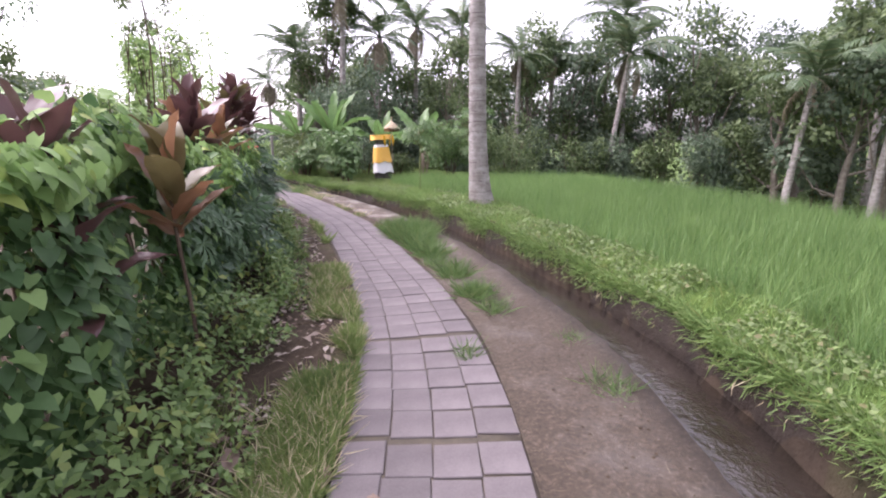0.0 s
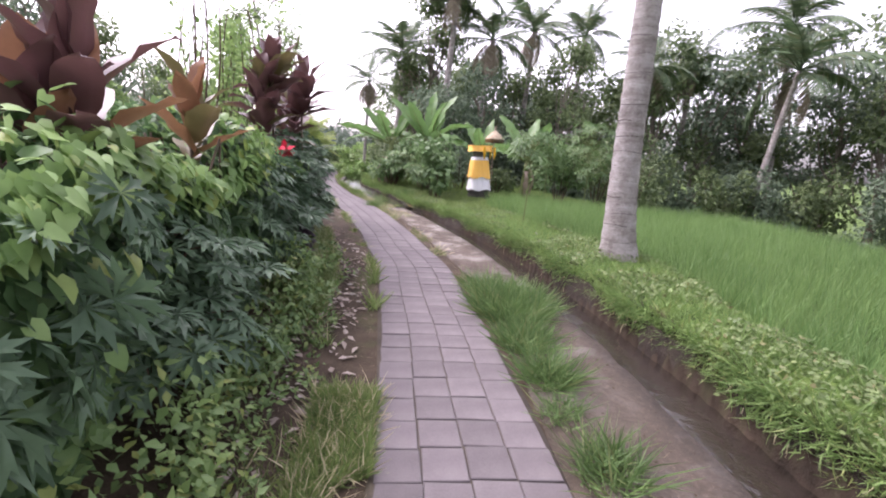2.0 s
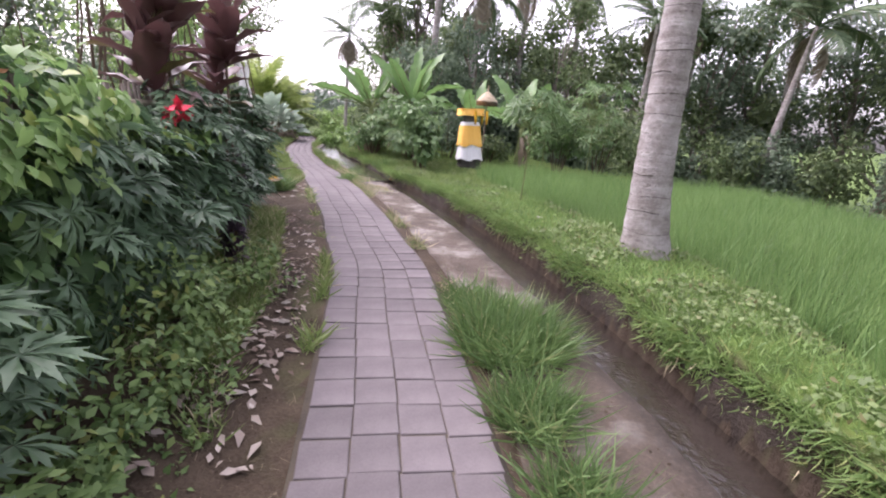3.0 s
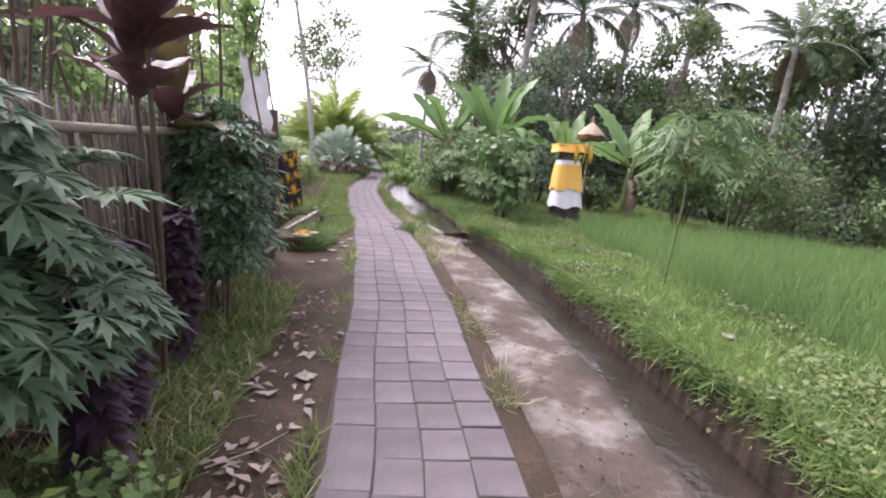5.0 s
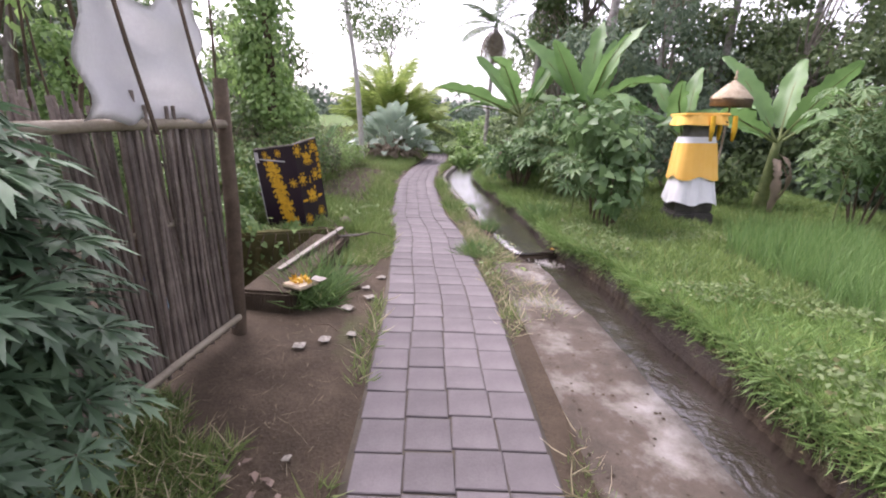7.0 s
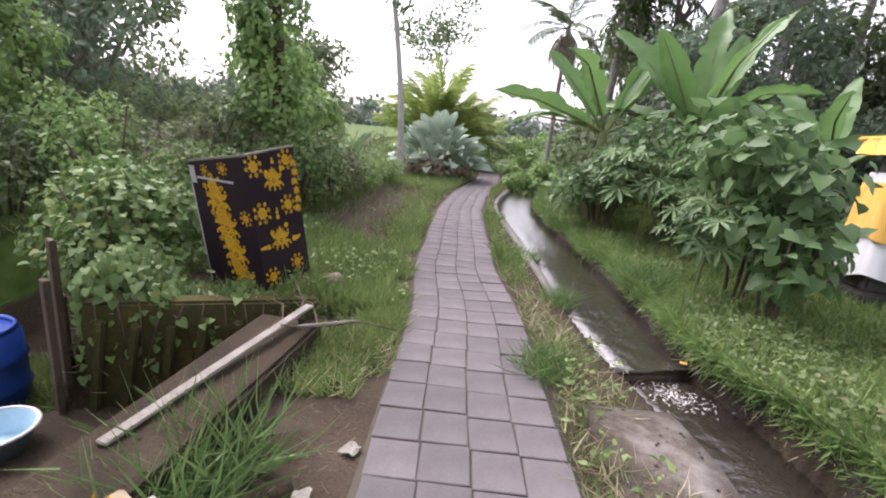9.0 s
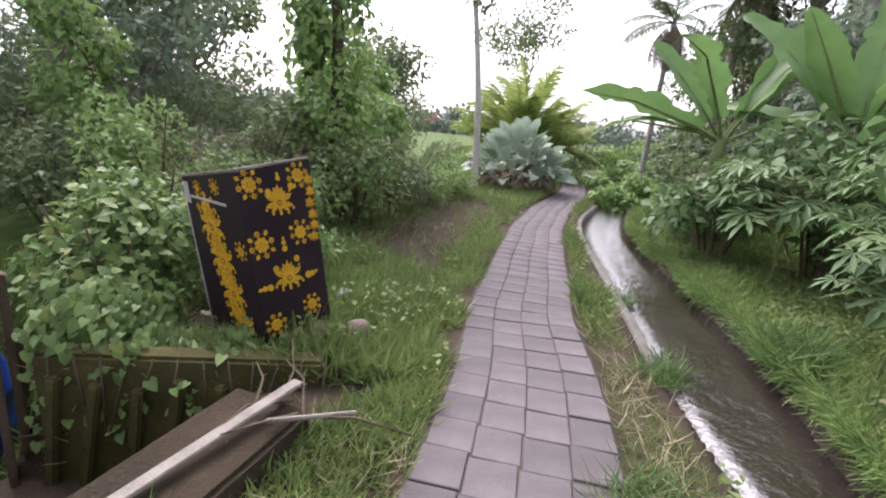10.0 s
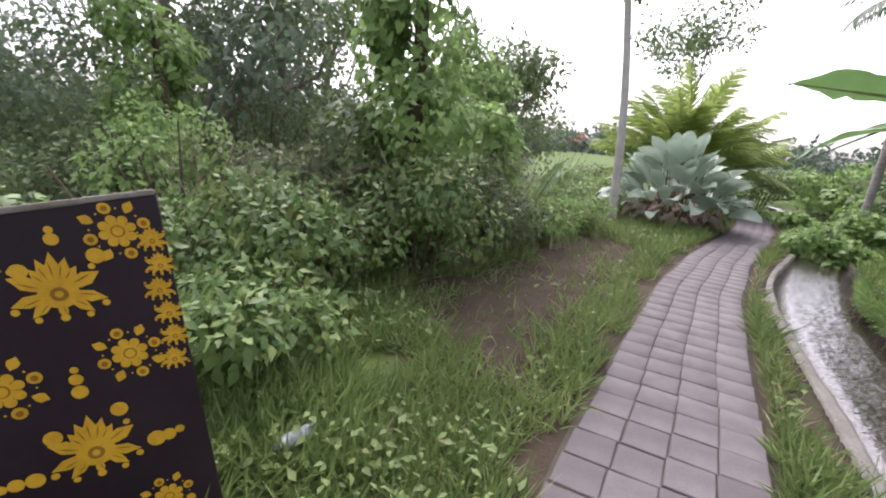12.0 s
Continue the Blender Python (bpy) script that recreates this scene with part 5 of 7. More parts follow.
vine_tree(-9.35, 15.15, 4.3, 0.62, 4200, 1, "slender tree wrapped in hanging green vines")
vine_tree(-10.0, 16.6, 1.7, 0.5, 1500, 2, "short stump overgrown with green vines")
vine_tree(-11.2, 12.9, 2.4, 0.5, 1700, 3, "small tree smothered in vines")
for k, (x, y, z1, rad, n, mt) in enumerate(((-8.7, 14.0, 0.95, 0.85, 1900, L_WEED), (-8.9, 15.2, 1.15, 0.85, 1900, L_WEED), (-9.4, 16.3, 1.0, 0.75, 1500, L_TREE), (-8.6, 13.0, 1.1, 0.85, 1800, L_WEED), (-9.6, 14.2, 1.5, 0.9, 2000, L_TREE), (-9.5, 13.2, 1.4, 0.85, 1700, L_BRIGHT), (-10.4, 15.8, 1.5, 0.9, 1700, L_WEED), (-9.9, 17.5, 0.7, 0.6, 1000, L_BRIGHT), (-10.3, 18.6, 0.6, 0.55, 900, L_BRIGHT), (-10.8, 14.6, 1.2, 0.9, 1500, L_TREE),
                                               (-10.2, 12.4, 1.2, 0.9, 1500, L_TREE), (-11.4, 16.4, 1.1, 0.9, 1400, L_TREE), (-11.9, 18.0, 0.8, 0.9, 1000, L_BRIGHT), (-7.9, 13.6, 0.5, 0.55, 900, L_WEED), (-12.6, 20.4, 0.7, 0.8, 900, L_BRIGHT), (-12.2, 12.0, 1.7, 1.1, 1700, L_TREE), (-13.8, 14.4, 1.9, 1.2, 1700, L_TREE), (-12.0, 9.8, 1.7, 1.1, 1500, L_TREE), (-14.8, 11.2, 2.0, 1.3, 1500, L_DARKTREE), (-15.6, 17.2, 1.5, 1.2, 1400, L_TREE), (-9.7, 11.2, 1.2, 0.8, 1300, L_TREE), (-11.2, 15.4, 1.3, 0.8, 1300, L_TREE), (-11.6, 24.9, 0.9, 0.7, 900, L_BRIGHT), (-12.0, 26.6, 1.2, 1.0, 900, L_TREE), (-13.1, 21.6, 0.8, 0.9, 1100, L_BRIGHT), (-13.7, 18.9, 1.0, 0.9, 1100, L_TREE), (-14.6, 23.2, 0.9, 1.0, 1100, L_TREE), (-15.6, 9.0, 2.4, 1.3, 1500, L_DARKTREE), (-15.9, 13.0, 2.4, 1.3, 1500, L_TREE), (-16.0, 15.4, 2.2, 1.3, 1500, L_DARKTREE), (-16.2, 19.2, 1.8, 1.3, 1500, L_TREE))):
    bush("wild_bush", x, y, 0.02, z1, rad, int(n * 1.5), mt, 0.078, "tangled green bush of wild weeds and vines", group="wild bushes beside the path", seed=k + 30, template=HEART if k % 5 == 4 else OVATE)
rr = np.random.default_rng(88)
n = 2600
px_, py_ = rr.uniform(-10.6, -7.9, n), rr.uniform(12.9, 17.2, n)
pz = ground_z(px_, py_) + rr.uniform(0.05, 1.15, n)
tagged(new("dry_tangle", tri_mesh("dry_tangle", *spread(BLADE, np.stack([px_, py_, pz], 1), np.stack([rr.normal(size=n) * 0.6, rr.normal(size=n) * 0.6, rr.normal(size=n) * 0.7 + 0.2], 1), rand_dirs(n, rr), 0.3 * rr.uniform(0.4, 1.3, n), 0.016), L_STRAW)), "dry straw-coloured stalks tangled through the bushes", "dry stalks", kind="stuff")
# behind and right of the channel
for k, (x, y, z1, rad, n, mt, tp, sz) in enumerate(((-4.3, 18.35, 2.0, 1.0, 1500, L_CASSAVA, OVATE, 0.17), (-5.3, 18.0, 1.3, 0.8, 1100, L_CASSAVA, OVATE, 0.14), (-6.2, 20.6, 1.1, 0.8, 1000, L_BRIGHT, HEART, 0.12), (-6.6, 22.0, 1.2, 0.9, 1000, L_TREE, HEART, 0.13), (-5.7, 19.4, 1.3, 0.9, 1000, L_TREE, OVATE, 0.14), (-7.4, 23.6, 1.1, 0.9, 900, L_BRIGHT, HEART, 0.13),
                                                       (0.3, 18.7, 1.9, 0.9, 1300, L_CASSAVA, OVATE, 0.16), (1.6, 19.6, 2.2, 1.0, 1300, L_TREE, OVATE, 0.16), (-1.9, 19.4, 1.0, 0.7, 900, L_TREE, OVATE, 0.14), (-3.4, 20.4, 1.6, 1.0, 1100, L_DARKTREE, OVATE, 0.16), (3.0, 20.8, 1.8, 1.0, 1100, L_TREE, OVATE, 0.16), (-7.9, 25.6, 1.5, 1.2, 1000, L_TREE, HEART, 0.14), (-9.0, 27.8, 1.6, 1.4, 1000, L_TREE, HEART, 0.15), (-11.0, 28.5, 1.4, 1.4, 1000, L_BRIGHT, HEART, 0.15), (-14.5, 33.5, 1.4, 1.6, 1000, L_TREE, HEART, 0.15), (-8.6, 23.3, 0.6, 0.6, 900, L_BRIGHT, HEART, 0.1), (-8.2, 21.9, 0.55, 0.6, 900, L_BRIGHT, HEART, 0.1), (-9.0, 25.6, 0.9, 0.7, 900, L_BRIGHT, HEART, 0.12), (-9.9, 24.3, 0.45, 0.4, 600, L_BRIGHT, HEART, 0.09), (-12.4, 24.4, 0.9, 0.8, 900, L_TREE, HEART, 0.12))):
    bush("garden_shrub", x, y, ground_at(x, y) + 0.05, z1, rad, n, mt, sz, "leafy green shrub growing beyond the channel", group="shrubs beyond the channel", seed=k + 80, template=tp)


def cassava(x, y, h, crown, n, size, seed, label, template=CASSAVA, z0=0.45):
    r = np.random.default_rng(seed)
    g = ground_at(x, y)
    ob = thing("cassava_plant", x, y, g, label, "cassava plant", "cassava plants")
    wood = [tube([(0, 0, -0.05), (0.03, 0.02, h * 0.5), (0.0, 0.05, h * 0.92)], [0.015, 0.012, 0.008], 6)]
    zz = h * (z0 + (1 - z0) * r.random(n))
    a = r.random(n) * 6.283
    q = crown * (0.35 + 0.65 * r.random(n))
    pos = np.stack([np.cos(a) * q, np.sin(a) * q, zz], 1)
    for p in pos:
        wood.append(tube([(0, 0.03, p[2] * 0.9), p], [0.006, 0.004], 4))
    d = np.stack([np.cos(a), np.sin(a), 0 * a - 0.6], 1)
    part("stem", tri_mesh("stem", *join(wood), M_STEM), ob)
    part("lobed_foliage", tri_mesh("lobed_foliage", *spread(template, pos, d + rand_dirs(n, r) * 0.3, np.array((0, 0, 1.0)) + rand_dirs(n, r) * 0.3, size * r.uniform(0.7, 1.2, n)), L_CASSAVA), ob)


cassava(-0.6, 11.9, 1.75, 0.5, 55, 0.26, 1, "young papaya with a thin bare stem on the bank", z0=0.72)
for k, (x, y, z0, z1, rad, n) in enumerate(((-3.4, 15.9, 0.5, 1.75, 0.62, 480), (-3.15, 15.5, 0.3, 1.2, 0.42, 240))):
    bush("broad_leaf_shrub", x, y, z0, z1, rad, n, L_CASSAVA, 0.15, "shrub with broad pale green heart-shaped leaves", group="broad-leaved shrubs by the shrine", seed=k + 300, template=HEART, stems=4, droop=0.7, clumps=12)
cassava(-3.7, 15.6, 0.95, 0.42, 42, 0.2, 2, "leafy cassava plant beside the channel")
cassava(-3.65, 16.9, 1.5, 0.6, 60, 0.24, 3, "leafy cassava plant beside the channel")
cassava(-4.6, 17.4, 1.2, 0.6, 60, 0.26, 4, "leafy cassava plant beside the channel")
cassava(1.0, 17.4, 2.6, 0.8, 100, 0.26, 5, "tall papaya-like plant with lobed leaves", z0=0.4)
cassava(-0.2, 17.9, 2.2, 0.7, 90, 0.24, 6, "leafy cassava plant behind the shrine")
slim = thing("slender_tree", -11.05, 20.2, ground_at(-11.05, 20.2), "slender pale-barked tree with sparse high leaf tufts", "tree")
u = np.linspace(0, 1, 12)
mid = np.stack([-1.1 * u + 0.08 * np.sin(u * 6), 0.05 * np.sin(u * 5), 8.2 * u - 0.05], 1)
part("trunk", tri_mesh("trunk", *tube(mid, 0.085 - 0.05 * u, 10), M_PALEBARK, True), slim)
rr = np.random.default_rng(5)
tw, lf = [], []
for k in range(30):
    s = mid[6 + k % 6] + np.array((0, 0, rr.uniform(-0.3, 0.3)))
    e = s + np.array((rr.uniform(-1.1, 1.1), rr.uniform(-0.8, 0.8), rr.uniform(-0.1, 0.7)))
    tw.append(tube([s, (s + e) / 2 + np.array((0, 0, 0.1)), e], [0.02, 0.014, 0.006], 5))
    lf.append(leaf_cloud(OVATE, e, (0.42, 0.42, 0.3), 90, 0.13, 0.2, 0.6, rr))
part("branch", tri_mesh("branch", *join(tw), M_PALEBARK), slim)
part("leaf_tuft", tri_mesh("leaf_tuft", *join(lf), L_TREE), slim)
tree("open_tree", -17.0, 29.5, 7.6, 1.8, 0.5, 2600, L_TREE, 0.17, "airy tree with thin see-through foliage", clumps=14, low=0.5, seed=301, trunk_r=0.06)
# distant woods; their haze is only in the leaf colour
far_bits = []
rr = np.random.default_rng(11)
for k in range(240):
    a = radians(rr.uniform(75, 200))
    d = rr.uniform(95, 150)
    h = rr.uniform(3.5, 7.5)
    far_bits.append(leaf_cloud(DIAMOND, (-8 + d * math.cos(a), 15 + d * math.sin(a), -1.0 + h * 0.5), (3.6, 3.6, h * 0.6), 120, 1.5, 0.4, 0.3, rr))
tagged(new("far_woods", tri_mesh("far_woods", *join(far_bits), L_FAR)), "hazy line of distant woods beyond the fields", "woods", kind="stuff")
hx, hy = -96.0, 98.0
house = thing("house", hx, hy, ground_at(hx, hy), "small far house with a red tiled hip roof", "house")
part("wall", box(-3, -2.2, -0.2, 3, 2.2, 2.6, 0.05, M_PLASTER, "wall"), house)
bm = bmesh.new()
pts = [bm.verts.new(p) for p in ((-3.8, -3, 2.5), (3.8, -3, 2.5), (3.8, 3, 2.5), (-3.8, 3, 2.5), (-1.2, 0, 4.4), (1.2, 0, 4.4))]
for f in ((0, 1, 5, 4), (2, 3, 4, 5), (1, 2, 5), (3, 0, 4), (3, 2, 1, 0)):
    bm.faces.new([pts[k] for k in f])
part("roof", bm_mesh("roof", bm, M_ROOF), house)

# ---- the shrine ----
SX, SY = -2.2, 17.2
shrine = thing("shrine", SX, SY, ground_at(SX, SY) - 0.05, "small stone shrine wrapped in white and orange cloth", "shrine", rz=22)
shrine.matrix_basis = pose(SX, SY, ground_at(SX, SY) - 0.05, 0, -3, 0) @ pose(0, 0, 0, 0, 0, 22)


def cloth(name, half, z0, z1, mat, flare=0.06, folds=0.012, hem=0.02, seed=0, label=""):
    """A cloth wrapped round a square body, wider at its hem, with folds."""
    v, t, n, rows = [], [], 72, 9
    for j in range(rows):
        w = j / (rows - 1)
        for k in range(n):
            a = 2 * math.pi * k / n
            c, s = math.cos(a), math.sin(a)
            q = (abs(c) ** 5 + abs(s) ** 5) ** -0.2
            rr = (half + flare * (1 - w)) * q + folds * (1 - 0.6 * w) * math.sin(a * 11 + seed + 2 * w) + folds * 0.5 * math.sin(a * 23 + seed)
            zz = z0 + (z1 - z0) * w + (hem * math.sin(a * 5 + seed) * (1 - w))
            v.append((rr * c, rr * s, zz))
    for j in range(rows - 1):
        for k in range(n):
            a, b = j * n + k, j * n + (k + 1) % n
            t += [(a, b, b + n), (a, b + n, a + n)]
    return part(name, tri_mesh(name, v, t, mat, True), shrine, label)


part("base", box(-0.3, -0.3, -0.05, 0.3, 0.3, 0.22, 0.03, M_STONE, "base"), shrine, "dark mossy stone base")
part("pedestal", box(-0.27, -0.27, 0.222, 0.27, 0.27, 0.4, 0.02, M_STONE, "pedestal"), shrine)
part("body", box(-0.21, -0.21, 0.402, 0.21, 0.21, 1.3, 0.02, M_STONE, "body"), shrine)
cloth("white_skirt", 0.255, 0.36, 0.86, M_WHITECLOTH, 0.085, 0.016, 0.03, 1, "white cloth skirt with a hanging hem")
cloth("orange_wrap", 0.255, 0.74, 1.27, M_ORANGE, 0.06, 0.009, 0.03, 3, "orange cloth wrapped round the middle")
cloth("white_sash", 0.225, 1.2, 1.36, M_WHITECLOTH, 0.03, 0.006, 0.012, 5, "white sash above the orange cloth")
part("neck", box(-0.16, -0.16, 1.3, 0.16, 0.16, 1.54, 0.015, M_KERB, "neck"), shrine, "grey stone niche")
part("slab", box(-0.3, -0.3, 1.542, 0.3, 0.3, 1.6, 0.015, M_STONE, "slab"), shrine)
cloth("valance", 0.31, 1.53, 1.7, M_ORANGE, 0.035, 0.014, 0.006, 7, "orange pleated valance round the top")
part("canopy_top", box(-0.32, -0.32, 1.66, 0.32, 0.32, 1.705, 0.015, M_ORANGE, "canopy_top"), shrine)
for k, (x, y) in enumerate(((0.37, -0.33), (0.36, 0.1), (0.05, -0.37))):
    part("tassel", tri_mesh("tassel", *tube([(x, y, 1.66), (x * 1.02, y * 1.02, 1.48), (x, y, 1.3)], [0.03, 0.04, 0.02], 7), M_GOLD, True), shrine, "golden hanging tassel")
parasol = thing("parasol", SX + 0.3, SY + 0.34, ground_at(SX + 0.3, SY + 0.34), "straw ceremonial parasol on a thin pole behind the shrine", "parasol")
part("pole", tri_mesh("pole", *tube([(0, 0, -0.1), (0, 0, 2.15)], 0.016, 8), M_BAMBOO), parasol)
v, t = lathe(((0.006, 2.2), (0.05, 2.16), (0.16, 2.07), (0.29, 1.93), (0.3, 1.9), (0.28, 1.9), (0.15, 2.02), (0.01, 2.12)), 24, 0.06)
part("thatch", tri_mesh("thatch", v, t, M_STRAW), parasol, "pale straw parasol roof")
v, t = lathe(((0.295, 1.92), (0.29, 1.8), (0.28, 1.8), (0.285, 1.92)), 36, 0.08, 3)
part("fringe", tri_mesh("fringe", v, t, M_TWIG), parasol, "dark hanging fringe")
part("finial", tri_mesh("finial", *lathe(((0.002, 2.34), (0.02, 2.3), (0.012, 2.26), (0.03, 2.22), (0.01, 2.2)), 12), M_STRAW, True), parasol)

# ---- the painted board ----
BL = Vector((-6.728, 12.81))
BF = Vector((-6.186, 12.919))
BR = Vector((-6.27, 13.395))
board = thing("painted_board", BF.x, BF.y, 0.0, "dark folded wooden board painted with yellow flowers, leaning in weeds", "painted board")
TOP_Z, FOOT = 1.1, -0.03


def board_frame(a, b, top_a, top_b, lean):
    """Axes of a panel between two foot points: across, up (leaning), out."""
    across = Vector((b.x - a.x, b.y - a.y, 0))
    w = across.length
    across.normalize()
    up = Vector((lean[0], lean[1], 1))
    out = across.cross(up).normalized()
    m = Matrix((across, up, out)).transposed().to_4x4()
    m.translation = Vector((a.x - BF.x, a.y - BF.y, FOOT))
    return m, w


def disc(cx, cy, r, z, n=10, sx=1.0):
    v = [(cx, cy, z)] + [(cx + r * sx * math.cos(6.2832 * k / n), cy + r * math.sin(6.2832 * k / n), z) for k in range(n)]
    return np.array(v), np.array([(0, 1 + k, 1 + (k + 1) % n) for k in range(n)])


def petal(cx, cy, a, r0, r1, w, z):
    d, s = np.array((math.cos(a), math.sin(a))), np.array((-math.sin(a), math.cos(a)))
    q = [(r0, 0), (r0 + (r1 - r0) * 0.3, -w * 0.8), (r0 + (r1 - r0) * 0.6, -w), (r1, 0), (r0 + (r1 - r0) * 0.6, w), (r0 + (r1 - r0) * 0.3, w * 0.8)]
    v = [(cx + d[0] * e + s[0] * f, cy + d[1] * e + s[1] * f, z) for e, f in q]
    return np.array(v), np.array([(0, 1, 5), (1, 2, 5), (2, 4, 5), (2, 3, 4)])


def rosette(cx, cy, r, turn=0.0):
    """A round flower: a ringed heart, a collar of petals, and loose dots and pointed petals round it."""
    gold, dark = [disc(cx, cy, r * 0.3, 0.0042, 18), disc(cx, cy, r * 0.15, 0.0075, 12)], [disc(cx, cy, r * 0.19, 0.006, 14)]
    for k in range(8):
        a = turn + k * 0.785
        gold.append(disc(cx + math.cos(a) * r * 0.38, cy + math.sin(a) * r * 0.38, r * 0.145, 0.003 + 0.0001 * k, 12))
        if k % 2:
            gold.append(petal(cx, cy, a, r * 0.62, r * 1.05, r * 0.15, 0.003))
        else:
            gold.append(disc(cx + math.cos(a) * r * 0.76, cy + math.sin(a) * r * 0.76, r * 0.18, 0.003, 14))
            dark.append(disc(cx + math.cos(a) * r * 0.76, cy + math.sin(a) * r * 0.76, r * 0.09, 0.0055))
        gold.append(disc(cx + math.cos(a + 0.39) * r * 0.72, cy + math.sin(a + 0.39) * r * 0.72, r * 0.035, 0.003, 6))
    return gold, dark


def lotus(cx, cy, r):
    """A lotus seen from its side: petals fanning up, curls below."""
    gold, dark = [disc(cx, cy, r * 0.46, 0.0044, 18)], [disc(cx, cy - r * 0.05, r * 0.2, 0.006, 14)]
    for k, (a, ln, w) in enumerate(((90, 1.15, 0.15), (72, 1.02, 0.15), (108, 1.02, 0.15), (54, 0.88, 0.14), (126, 0.88, 0.14), (27, 1.12, 0.2), (153, 1.12, 0.2), (-16, 1.1, 0.17), (196, 1.1, 0.17), (-44, 0.95, 0.14), (224, 0.95, 0.14), (-90, 0.8, 0.11))):
        gold.append(petal(cx, cy, radians(a), r * 0.2, r * ln, r * w, 0.003 + 0.00012 * k))
        dark.append(petal(cx, cy, radians(a + 4), r * 0.4, r * ln * 0.8, r * w * 0.12, 0.0055))
    for a, q, e in ((38, 1.08, 0.09), (142, 1.08, 0.09), (-24, 1.08, 0.1), (204, 1.08, 0.1), (-52, 0.92, 0.09), (232, 0.92, 0.09), (-90, 0.74, 0.11)):
        gold.append(disc(cx + math.cos(radians(a)) * r * q, cy + math.sin(radians(a)) * r * q, r * e, 0.0048, 10))
    gold.append(disc(cx, cy - r * 0.05, r * 0.1, 0.0075, 10))
    return gold, dark


def motif(name, made, m, parent):
    g = part(name, tri_mesh(name, *join(made[0]), M_GOLD), parent, "yellow painted flower")
    d = part("ochre_outline", tri_mesh("ochre_outline", *join(made[1]), M_GOLDDARK), g)
    g.data.transform(m)
    d.data.transform(m)
    tagged(d, kind="stuff")
    return g


def peel(panel, m, me):
    me.transform(m)
    part("peeled_strip", me, panel, "peeled whitish patch")


TIP = (-0.062, -0.13)
for side, (a, b) in enumerate(((BL, BF), (BF, BR))):
    m, w = board_frame(a, b, 1, 1, TIP)
    bm = bmesh.new()
    h0, h1 = (1.0, 1.095) if side == 0 else (1.095, 1.16)
    co = [(0.0 if side == 0 else 0.0, 0, -0.018), (w, 0, -0.018), (w - (0.0 if side == 0 else 0.008), h1, -0.018), (0, h0, -0.018)]
    lo = [bm.verts.new(c) for c in co]
    hi = [bm.verts.new((c[0], c[1], 0.0)) for c in co]
    bm.faces.new(lo[::-1])
    bm.faces.new(hi)
    for k in range(4):
        bm.faces.new((lo[k], lo[(k + 1) % 4], hi[(k + 1) % 4], hi[k]))
    bmesh.ops.bevel(bm, geom=bm.edges[:], offset=0.003, segments=1, affect="EDGES")
    panel = part("panel", bm_mesh("panel", bm, M_PANEL), board)
    panel.data.transform(m)
    cap = part("top_edge", box(0.0, h0 + 0.002, -0.022, w - (0.0 if side == 0 else 0.008), h0 + 0.016, 0.002, 0.003, M_PLANK, "top_edge"), panel, "worn bare wooden top edge")
    cap.data.transform(m @ Matrix(((1, 0, 0, 0), ((h1 - h0) / w, 1, 0, 0), (0, 0, 1, 0), (0, 0, 0, 1))))
    one = m
    if side == 0:
        for k in range(9):
            motif("border_flower", (lotus if k % 2 else rosette)(w * (0.38 + 0.28 * k / 8) + 0.025 * math.sin(k * 3), 0.85 - 0.095 * k, 0.105), one, panel)
        motif("flower", rosette(w * 0.86, 0.66, 0.06), one, panel)
        motif("flower", rosette(w * 0.28, 0.96, 0.045), one, panel)
        motif("flower", rosette(w * 0.6, 0.99, 0.05), one, panel)
        peel(panel, m, box(0.01, 0.86, 0.001, 0.06, 0.98, 0.004, 0.0, M_WORN, "peeled_strip"))
        peel(panel, m, box(0.07, 0.895, 0.001, w * 0.75, 0.91, 0.004, 0.0, M_WORN, "peeled_strip"))
        peel(panel, m, box(0.002, 0.1, 0.001, 0.012, 0.86, 0.004, 0.0, M_WORN, "peeled_strip"))
    else:
        for x, y, s in ((0.062, 1.029, 0.092), (0.374, 1.069, 0.088), (0.077, 0.700, 0.095), (0.338, 0.740, 0.088), (0.347, 0.282, 0.078), (0.084, 0.223, 0.082)):
            motif("flower", rosette(x, y, s * 0.92, 0.3), one, panel)
        for x, y, s in ((0.229, 0.926, 0.088), (0.215, 0.487, 0.092)):
            motif("lotus", lotus(x, y, s), one, panel)
        dots = [disc(x, y, s, 0.003, 14) for x, y, s in ((0.241, 1.057, 0.015), (0.240, 1.080, 0.009), (0.215, 0.694, 0.015), (0.216, 0.659, 0.018), (0.216, 0.720, 0.009), (0.086, 0.450, 0.020), (0.050, 0.451, 0.017), (0.022, 0.449, 0.012), (0.285, 0.588, 0.020), (0.351, 0.474, 0.023), (0.382, 0.476, 0.018), (0.410, 0.484, 0.012), (0.317, 1.010, 0.020), (0.167, 0.985, 0.018), (0.140, 0.550, 0.020))]
        for one_dot in dots:
            part("dot", tri_mesh("dot", *one_dot, M_GOLD), panel, "yellow painted dot").data.transform(m)
        for k in range(6):
            motif("border_flower", lotus(w - 0.04 + 0.008 * math.sin(k * 2.2), 1.04 - 0.068 * k, 0.034), one, panel)


